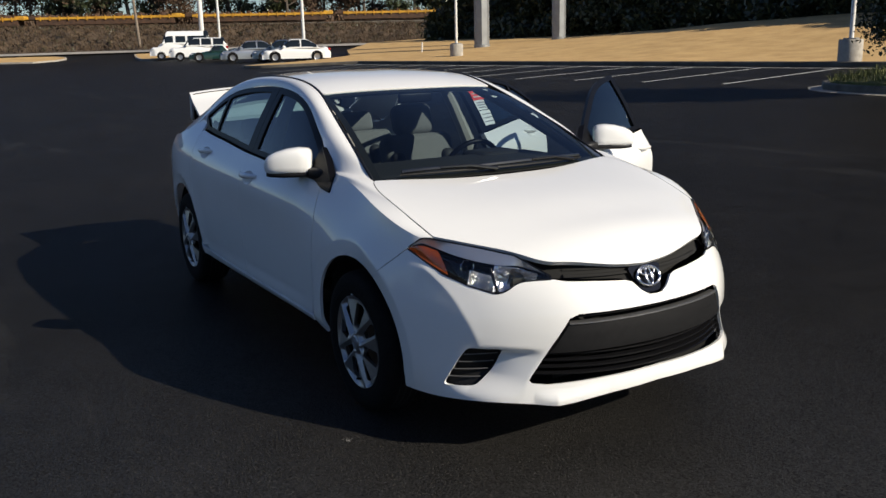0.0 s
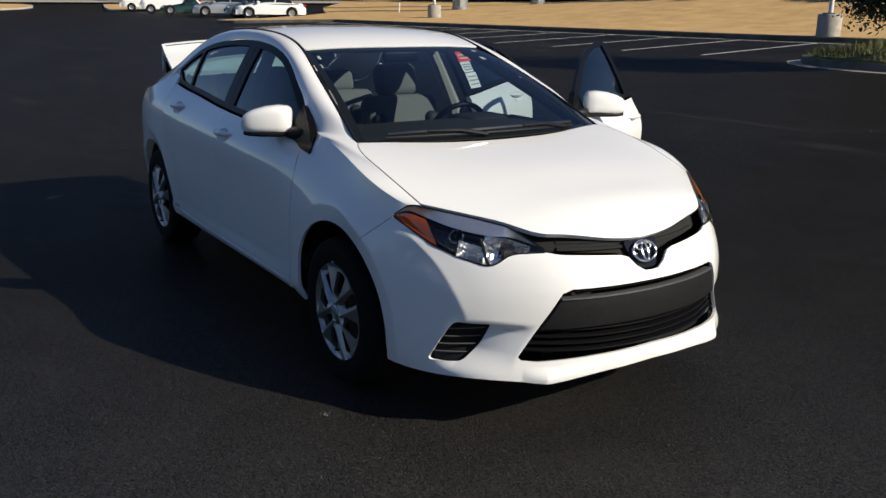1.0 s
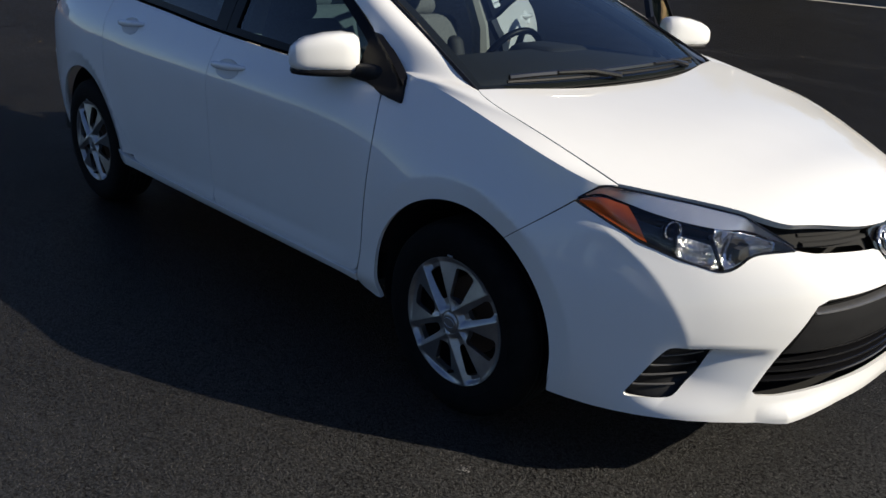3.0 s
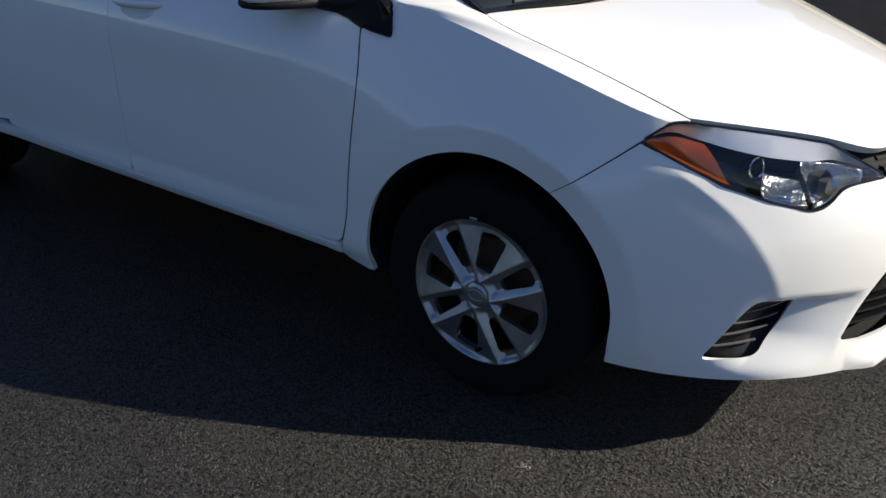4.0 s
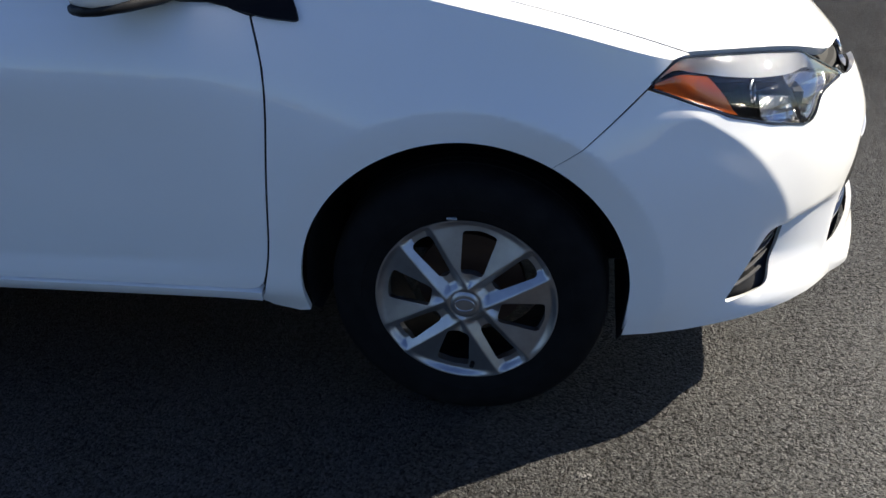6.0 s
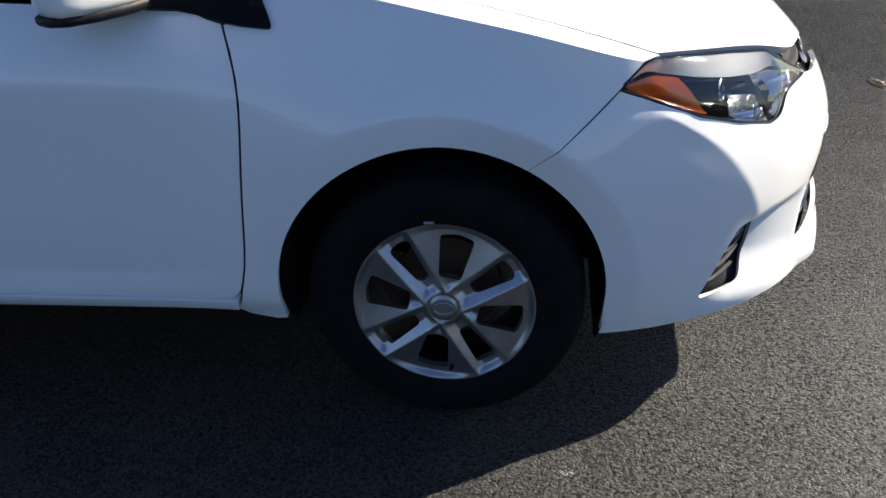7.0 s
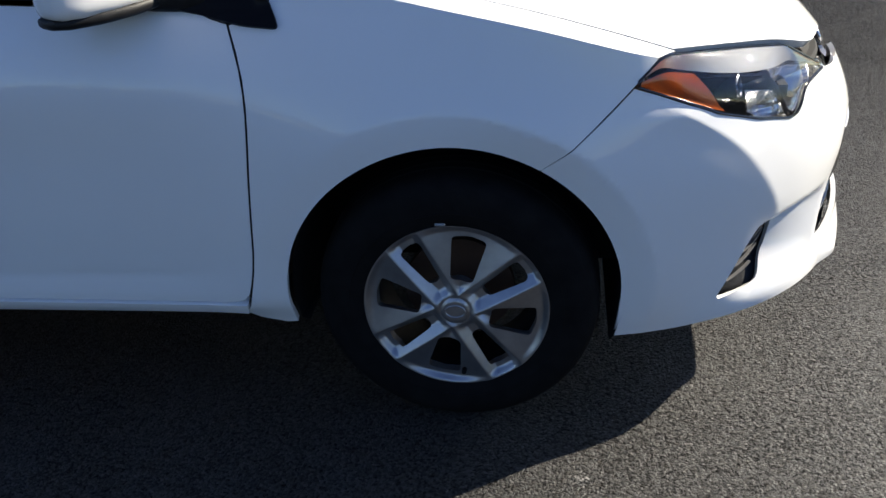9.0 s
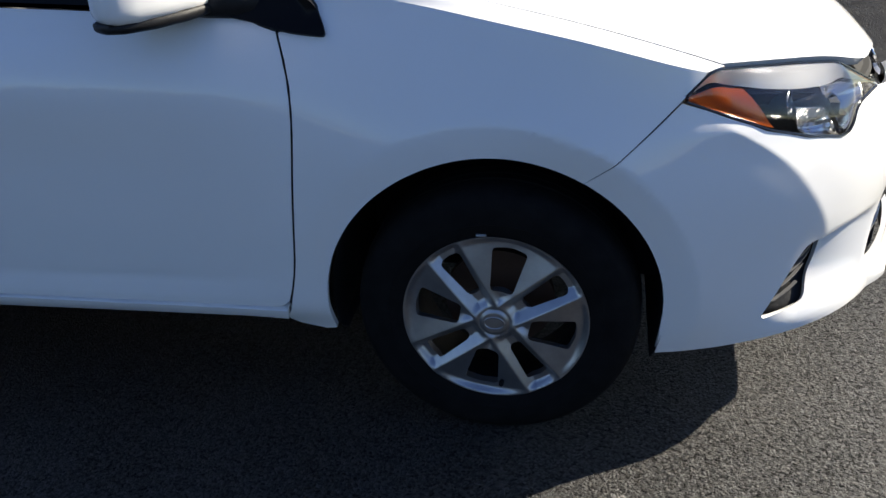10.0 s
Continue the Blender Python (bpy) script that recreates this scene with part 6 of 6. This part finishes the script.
# track and a train of empty yellow flat wagons
bm = bmesh.new()
for off in (-0.75, 0.75):
    a, b = RAIL_A + RAIL_D * -70 + RAIL_N * off, RAIL_A + RAIL_D * 90 + RAIL_N * off
    m = Matrix.Translation((*((a + b) / 2), 5.55)) @ Matrix.Rotation(math.atan2(RAIL_D[1], RAIL_D[0]), 4, "Z")
    box(bm, (-80, -0.04, -0.08), (80, 0.04, 0.08), m)
tagged(part("rails", bm, rust, flat=True), "rusty railway rails on the embankment", "railway track", kind="structure")
bm = bmesh.new()
m = Matrix.Translation((*(RAIL_A + RAIL_D * 10), 5.32)) @ Matrix.Rotation(math.atan2(RAIL_D[1], RAIL_D[0]), 4, "Z")
box(bm, (-80, -2.0, -0.3), (80, 2.0, 0.15), m)
tagged(part("track_bed", bm, ballast, flat=True), "stone ballast under the rails", "track bed", kind="structure")


def wagon():
    w = thing("flat_wagon", "empty yellow flat wagon standing on the rails", "railway wagon", "train of flat wagons")
    for s_ in (-1, 1):
        bm = bmesh.new()
        box(bm, (-8.6, s_ * 1.3 - 0.07, 0.86), (8.6, s_ * 1.3 + 0.07, 1.14))
        for x in np.linspace(-8, 8, 15):
            box(bm, (x - 0.06, s_ * 1.38 - 0.05, 0.70), (x + 0.06, s_ * 1.38 + 0.05, 1.26))
        part("side_sill", bm, yellow_steel, w, flat=True)
    bm = bmesh.new()
    box(bm, (-8.6, -1.2, 0.85), (8.6, 1.2, 0.98))
    box(bm, (-8.6, -1.28, 0.18), (8.6, 1.28, 0.84))
    part("deck", bm, rust, w, flat=True)
    for x in (-7.0, -4.2, -1.4, 1.4, 4.2, 7.0):
        part("stanchion", soft_box((x - 0.16, -1.2, 1.2), (x + 0.16, 1.2, 1.45 + 0.12 * (x > 0)), 0.02, segments=1), rust, w)
    for x in (-8.9, 8.9):
        part("end_platform", soft_box((x - 0.6, -1.3, 0.85), (x + 0.6, 1.3, 1.34), 0.05, segments=1), yellow_steel if x > 0 else rust, w)
    for x in (-7.4, 7.4):
        bm = bmesh.new()
        box(bm, (x - 1.1, -1.1, 0.3), (x + 1.1, 1.1, 0.62))
        for dx in (-0.85, 0.85):
            for dy in (-0.75, 0.75):
                bmesh.ops.create_cone(bm, cap_ends=True, segments=18, radius1=0.44, radius2=0.44, depth=0.14, matrix=Matrix.Translation((x + dx, dy, 0.46)) @ Matrix.Rotation(math.pi / 2, 4, "X"))
        part("bogie", bm, rust, w, flat=True)
    return w


first = wagon()
ang = math.degrees(math.atan2(RAIL_D[1], RAIL_D[0]))
spots = [-51.5, -32, -12.5, 7, 26.5, 46]
for i, u in enumerate(spots):
    p = RAIL_A + RAIL_D * u
    pm = pose(p[0], p[1], 5.60, 0, 0, ang)
    if i == 0:
        first.matrix_world = pm
    else:
        copy_thing(first, pm)


# trees
def leaf_cloud(n, spots, size, spread_):
    """Loose leaves as quads round cluster centres."""
    c = spots[rng.integers(0, len(spots), n)] + rng.normal(0, 1, (n, 3)) * spread_
    a, b = rng.normal(0, 1, (n, 3)), rng.normal(0, 1, (n, 3))
    a /= np.linalg.norm(a, axis=1, keepdims=True)
    b -= a * (a * b).sum(1, keepdims=True)
    b /= np.linalg.norm(b, axis=1, keepdims=True)
    s_ = size * rng.uniform(0.6, 1.3, (n, 1))
    quads = np.stack([c - a * s_, c + b * s_ * 0.45, c + a * s_, c - b * s_ * 0.45], 1).reshape(-1, 3)
    return quads, np.arange(4 * n).reshape(-1, 4)


def tree(label, high, wide, clear, leaves, size, mat, kind="tree", group="", limbs=9, shape=1.0):
    t = thing(kind, label, "tree", group)
    top = np.array([rng.normal(0, 0.04) * high, rng.normal(0, 0.04) * high, high * 0.92])
    pts = [tuple(top * q + np.array([0.03 * high * math.sin(5 * q), 0, 0])) for q in np.linspace(0, 1, 8)]
    part("trunk", tube(pts, [max(0.02, 0.022 * high * (1 - 0.9 * q)) for q in np.linspace(0, 1, 8)], 8), bark, t)
    ends = []
    for i in range(limbs):
        q = rng.uniform(clear, 0.9)
        a = i * 2.4 + rng.uniform(-0.4, 0.4)
        reach = wide * (1 - shape * 0.65 * (q - clear) / (1 - clear)) * rng.uniform(0.75, 1.1)
        s0 = np.array(pts[int(q * 7)])
        e = s0 + np.array([math.cos(a) * reach, math.sin(a) * reach, high * rng.uniform(0.02, 0.12)])
        m = (s0 + e) / 2 + np.array([0, 0, 0.02 * high])
        part("limb", tube([s0, m, e], [0.008 * high, 0.005 * high, 0.002 * high], 6), bark, t)
        ends += [m, (m + e) / 2, e, e + rng.normal(0, 0.06 * wide, 3)]
    ends.append(top)
    extra = [np.array([rng.normal(0, 0.45) * wide * (1 - shape * 0.6 * q), rng.normal(0, 0.45) * wide * (1 - shape * 0.6 * q), high * (clear + (1 - clear) * q)]) for q in rng.uniform(0, 1, 24)]
    v, f = leaf_cloud(leaves, np.array(ends + extra), size, wide * 0.15)
    mesh_part("crown", v, f, mat, t)
    return t


ever = [tree("tall dark evergreen tree at the edge of the lawn", 5.6, 2.1, 0.03, 9000, 0.20, leaf_dark, group="evergreen screen"),
        tree("broad dark evergreen tree at the edge of the lawn", 5.0, 2.3, 0.02, 9000, 0.22, leaf_dark, group="evergreen screen"),
        tree("dense dark evergreen tree at the edge of the lawn", 6.2, 2.2, 0.04, 9000, 0.20, leaf_dark, group="evergreen screen")]
bare = [tree("bare brown tree of a far tree line", 13, 4.2, 0.2, 6000, 0.24, leaf_brown, group="trees behind the railway", shape=0.3, limbs=12),
        tree("dark pine tree of a far tree line", 15, 3.8, 0.15, 8000, 0.28, leaf_dark, group="trees behind the railway", shape=0.9, limbs=12)]
used = set()


def plant(kinds, x, y, z, scale=1.0):
    k = kinds[int(rng.integers(0, len(kinds)))]
    m = pose(x, y, z, 0, 0, rng.uniform(0, 360))
    if k.name not in used:
        used.add(k.name)
        k.matrix_world = m
        return k
    return copy_thing(k, m)


woods = [((-66, 40.5), (-42, 44.5), 12), ((-42, 44.5), (-14, 42.0), 15), ((-14, 42.0), (16, 47), 12), ((-66, 47), (10, 49.5), 20)]
for a, b, n in woods:
    for i in range(n):
        q = (i + 0.5) / n
        x, y = a[0] + (b[0] - a[0]) * q + rng.normal(0, 0.6), a[1] + (b[1] - a[1]) * q + rng.normal(0, 0.6)
        plant(ever, x, y, float(lot(x, y) + lift(np.array(x), np.array(y))) - 0.2)
for i in range(48):
    u, v = -60 + 2.9 * i + rng.normal(0, 1.0), rng.uniform(25, 38)
    p = bank(np.array([u]), np.array([v]))[0]
    plant(bare, p[0], p[1], p[2] - 0.3)

near_tree = tree("small dark-leaved tree in the planted island", 5.0, 1.7, 0.20, 46000, 0.058, leaf_dark, kind="island_tree", shape=0.35, limbs=22)
near_tree.matrix_world = pose(-7.65, 16.0, float(lot(-7.65, 16.0)) + 0.36)

# unseen woods at the far edge behind the camera, added for the paint's reflections
for i in range(50):
    x = -165 + 6.5 * i + rng.normal(0, 2.0)
    plant(bare, x, -185 + rng.normal(0, 8.0) - 0.0012 * (x + 10) ** 2, 0.0)

# ---- posts and poles ----
def lamp_post(x, y, label, foot=True, radius=0.075, high=9.0, mat=white_steel, z=None, lean=0.0):
    t = thing("lamp_post", label, "lamp post", "car park lamp posts")
    base = 0.0
    if foot:
        bm = lathe([(0.0, -0.2), (0.37, -0.2), (0.37, 0.68), (0.34, 0.72), (0.0, 0.72)], 24, "z")
        part("concrete_foot", bm, concrete, t, "round concrete foot")
        bm = soft_box((-0.2, -0.2, 0.72), (0.2, 0.2, 0.76), 0.01, segments=1)
        part("base_plate", bm, galvanised, t)
        for dx in (-0.15, 0.15):
            for dy in (-0.15, 0.15):
                part("bolt", lathe([(0.0, 0.76), (0.02, 0.76), (0.02, 0.82), (0.0, 0.82)], 8, "z"), galvanised, t)
        base = 0.76
    part("pole", lathe([(radius, base), (radius, high * 0.5), (radius * 0.8, high), (0.0, high)], 14, "z"), mat, t, "slim white pole" if mat is white_steel else "")
    part("lamp_arm", tube([(0, 0, high - 0.1), (0.5, 0, high + 0.05), (1.0, 0, high + 0.05)], 0.04, 8), mat, t)
    part("lamp_head", soft_box((0.9, -0.18, high - 0.02), (1.5, 0.18, high + 0.12), 0.03, segments=2), galvanised, t)
    t.matrix_world = pose(x, y, float(lot(x, y)) + 0.12 if z is None else z, 0, lean, 200)
    return t


lamp_post(-39.0, 24.0, "white lamp post on a round concrete foot")
lamp_post(-14.38, 23.58, "white lamp post on a round concrete foot by the lawn")
lamp_post(-75.4, 29.7, "slim white lamp post beyond the parked cars", False, 0.15, 12, z=1.6)
lamp_post(-88.0, 23.7, "thick white lamp post beyond the parked van", False, 0.24, 12, z=1.5)
lamp_post(-87.6, 25.4, "slim white lamp post beyond the parked cars", False, 0.12, 12, z=1.5)
for x, y, d in ((-45.0, 29.7, 0.49), (-45.2, 36.2, 0.47)):
    t = thing("sign_column", "stout grey galvanised steel column on the lawn", "column", "steel columns")
    z0 = float(lot(x, y) + lift(np.array(x), np.array(y)))
    part("shaft", lathe([(d, -0.3), (d, 6.0), (d * 0.94, 12.0), (0, 12.0)], 8, "z"), galvanised, t)
    part("foot_ring", lathe([(d * 1.06, -0.3), (d * 1.06, 0.12), (d, 0.14)], 16, "z"), galvanised, t)
    t.matrix_world = pose(x, y, z0, 0, 0, 12)
util = thing("utility_pole", "leaning weathered wooden utility pole", "utility pole")
part("pole", lathe([(0.17, -0.3), (0.15, 6), (0.12, 11), (0, 11)], 12, "z"), weathered_wood, util)
bm = bmesh.new()
box(bm, (-1.1, -0.06, 9.9), (1.1, 0.06, 10.05))
part("cross_arm", bm, weathered_wood, util, flat=True)
util.matrix_world = pose(-99.3, 19.9, 1.7, 0, -3, 60)
stub = thing("marker_post", "short white marker post on the lawn", "marker post")
part("stake", tube([(0, 0, -0.1), (0.06, 0, 0.55)], 0.05, 8), white_steel, stub)
stub.matrix_world = pose(-47.5, 26.6, float(lot(-47.5, 26.6)) + 0.3)
for k, (z0, sag) in enumerate(((10.2, 1.1), (9.6, 1.2), (9.0, 1.4), (8.2, 1.3))):
    pts = []
    for q in np.linspace(-1, 1, 41):
        p = RAIL_A + RAIL_D * (90 * q + 5) - RAIL_N * (8 + 0.4 * k)
        pts.append((p[0], p[1], z0 + 1.3 + sag * ((2.2 * q) % 1.0 - 0.5) ** 2 * 4 - sag))
    cable = thing("overhead_cable", "black overhead cable above the embankment", "cable", "overhead cables")
    part("strand", tube(pts, 0.035, 5), rubber, cable)


# ---- parked cars far off ----
def parked(label, length, width, heights, mat, x, y, heading, roof_marks, kind="parked_car", win_top=0.88, front_glass=0.24, side_glass_at=((0.16, 0.47), (0.50, 0.84))):
    """A parked vehicle: heights are sill, bonnet, belt and roof; roof_marks are stations from the front as shares of its length."""
    sill_z, hood_z, belt_z, roof_z = heights
    c = thing(kind, label, "car", "cars parked in a row")
    f0, f1, f2, f3, f4 = roof_marks
    L, W = length, width / 2
    marks = [(0.5, belt_z), (f4, belt_z * 1.02)] if f4 < 0.95 else [(0.5, belt_z), (0.8, belt_z)]
    prof = graph((0.0, 0.55 * hood_z + 0.1), (0.03, hood_z * 0.88), (0.12, hood_z * 0.97), (f1 * 0.98, belt_z * 0.98), *marks, (0.97, belt_z * 0.94), (1.0, belt_z * 0.72))

    def body(u, v):
        u, v = np.asarray(u, float), np.asarray(v, float)
        top = prof(u.ravel()).reshape(u.shape)
        taper = W * (1 - 0.22 * (1 - smooth(0, 0.10, u)) - 0.16 * smooth(0.90, 1.0, u))
        ang = v * math.pi
        ca, sa = np.cos(ang), np.sin(ang)
        e = 0.35
        yy = -taper * np.sign(ca) * np.abs(ca) ** e
        zz = sill_z + (top - sill_z) * np.abs(sa) ** e
        return np.stack([(0.5 - u) * L, yy, zz], -1)

    us = np.unique(np.r_[np.linspace(0, 0.12, 6), np.linspace(0.12, 0.9, 18), np.linspace(0.9, 1, 6)])
    grid_part("body", body, us, np.linspace(0, 1, 25), mat, c, up=(0, 0, 1))
    fr, bk = us[0], us[-1]
    for u_, nm in ((0.0, "nose"), (1.0, "tail")):
        ring = body(np.full(25, u_), np.linspace(0, 1, 25))
        mesh_part(nm, ring, [tuple(range(25)) if u_ else tuple(range(25))[::-1]], mat, c, flat=True)

    def cabin(u, v, grow=0.0):
        u, v = np.asarray(u, float), np.asarray(v, float)
        st = f1 + (f4 - f1) * u
        k = np.minimum(smooth(f1, f2, st), 1 - smooth(f3, f4, st))
        top = belt_z - 0.05 + (roof_z - belt_z + 0.05) * k
        ang = v * math.pi
        ca, sa = np.cos(ang), np.sin(ang)
        half_w = (W - 0.06) * (1 - 0.20 * np.abs(sa) * k) + grow
        return np.stack([(0.5 - st) * L, -half_w * np.sign(ca) * np.abs(ca) ** 0.3, belt_z - 0.06 + (top - belt_z + 0.06) * np.abs(sa) ** 0.45 + grow * 0.5], -1)

    vs = 0.5 * np.linspace(0, 1, 14) ** 2.2
    vs = np.r_[vs, 1 - vs[-2::-1]]
    frac = lambda q: math.asin(min(1.0, q ** (1 / 0.45))) / math.pi          # where the cabin's side has this share of its height
    grid_part("cabin", lambda u, v: cabin(u, v), np.linspace(0, 1, 26), vs, mat, c, up=(0, 0, 1))
    lo, hi = frac(0.16), frac(win_top)
    wrap = np.linspace(frac(0.55), 1 - frac(0.55), 12)
    grid_part("windscreen", lambda u, v: cabin(u, v, 0.012), np.linspace(0.02, front_glass, 6), wrap, far_glass, c, "dark windscreen", up=(0, 0, 1))
    grid_part("rear_window", lambda u, v: cabin(u, v, 0.012), np.linspace(0.86, 0.98, 5), wrap, far_glass, c, "dark rear window", up=(0, 0, 1))
    for u0, u1 in side_glass_at:
        for a_, b_ in ((lo, hi), (1 - hi, 1 - lo)):
            grid_part("side_window", lambda u, v: cabin(u, v, 0.014), np.linspace(u0, u1, 6), np.linspace(a_, b_, 7), far_glass, c, "dark side window", up=(0, 0, 1))
    for st in (0.18, 0.79):
        for s_ in (-1, 1):
            w_ = part("wheel", lathe([(0.18, -0.09), (0.21, -0.1), (0.30, -0.1), (0.325, -0.07), (0.325, 0.07), (0.30, 0.1), (0.2, 0.1)], 24), rubber, c)
            w_.matrix_local = pose((0.5 - st) * L, s_ * (W - 0.09), 0.325, 0, 0, 0 if s_ < 0 else 180)
            part("rim", lathe([(0.0, -0.10), (0.06, -0.105), (0.17, -0.085), (0.20, -0.10), (0.21, -0.09)], 20), silver, w_)
            arch_ = part("wheel_arch", lathe([(0.0, 0.0), (0.37, 0.0), (0.37, -0.02), (0.30, -0.02)], 24), shut_black, c)
            arch_.matrix_local = pose((0.5 - st) * L, s_ * (W + 0.006), 0.34, 0, 0, 0 if s_ < 0 else 180)
            w_.location.y = s_ * (W - 0.055)
    for s_ in (-1, 1):
        part("headlamp", soft_box((0.5 * L - 0.34, s_ * (W * 0.74) - 0.14, hood_z * 0.72), (0.5 * L - 0.10, s_ * (W * 0.74) + 0.14, hood_z * 0.86), 0.03), lens_far, c)
        part("tail_lamp", soft_box((-0.5 * L - 0.01, s_ * (W * 0.72) - 0.14, belt_z * 0.78), (-0.5 * L + 0.16, s_ * (W * 0.72) + 0.14, belt_z * 0.93), 0.03), red_lens, c)
        part("mirror", soft_box(((0.5 - f1) * L - 0.38, s_ * (W + 0.08) - 0.08, belt_z), ((0.5 - f1) * L - 0.24, s_ * (W + 0.08) + 0.08, belt_z + 0.13), 0.03), mat, c)
    part("grille", soft_box((0.5 * L - 0.08, -W * 0.5, hood_z * 0.42), (0.5 * L + 0.015, W * 0.5, hood_z * 0.66), 0.02), shut_black, c)
    c.matrix_world = pose(x, y, float(lot(x, y)) + 0.01, 0, 0, heading)
    return c


far_glass = material("far_glass", (0.010, 0.014, 0.017), 0.08)
lens_far = material("lamp_lens", (0.6, 0.62, 0.65), 0.1, 0.6)
silver_car = material("silver_car", (0.45, 0.46, 0.47), 0.3, 0.7, coat_weight=1.0)
blue_grey = material("blue_grey_car", (0.10, 0.14, 0.19), 0.3, 0.5, coat_weight=1.0)
green_car = material("dark_green_car", (0.006, 0.028, 0.020), 0.25, 0.0, coat_weight=1.0)
white_car = material("white_car", (0.78, 0.78, 0.77), 0.35, coat_weight=1.0, coat_roughness=0.03)
HEAD = -104.0
SEDAN = (0.20, 0.24, 0.44, 0.63, 0.90)
parked("white saloon parked beyond the lawn", 4.45, 1.78, (0.22, 0.80, 0.92, 1.47), white_car, -51.7, 19.4, HEAD, SEDAN)
parked("blue-grey saloon parked in the row", 4.2, 1.72, (0.22, 0.78, 0.90, 1.44), blue_grey, -54.3, 19.5, HEAD, SEDAN)
parked("silver saloon parked in the row", 4.5, 1.80, (0.22, 0.80, 0.92, 1.46), silver_car, -57.6, 18.5, HEAD, SEDAN)
parked("small dark green open-top car parked in the row", 4.0, 1.68, (0.20, 0.68, 0.80, 1.20), green_car, -64.8, 18.0, HEAD, (0.3, 0.36, 0.5, 0.62, 0.74), side_glass_at=((0.2, 0.6),))
parked("white off-road wagon parked in the row", 4.7, 1.88, (0.32, 1.08, 1.20, 1.84), white_car, -69.8, 18.1, HEAD, (0.22, 0.24, 0.36, 0.93, 1.0), "parked_wagon", side_glass_at=((0.13, 0.38), (0.41, 0.63), (0.67, 0.90)))
parked("tall white high-roofed van parked in the row", 5.4, 2.0, (0.34, 1.15, 1.35, 2.50), white_car, -78.4, 18.9, HEAD, (0.15, 0.17, 0.30, 0.95, 1.0), "parked_van", 0.62, 0.12, ((0.10, 0.26), (0.31, 0.50), (0.54, 0.92)))
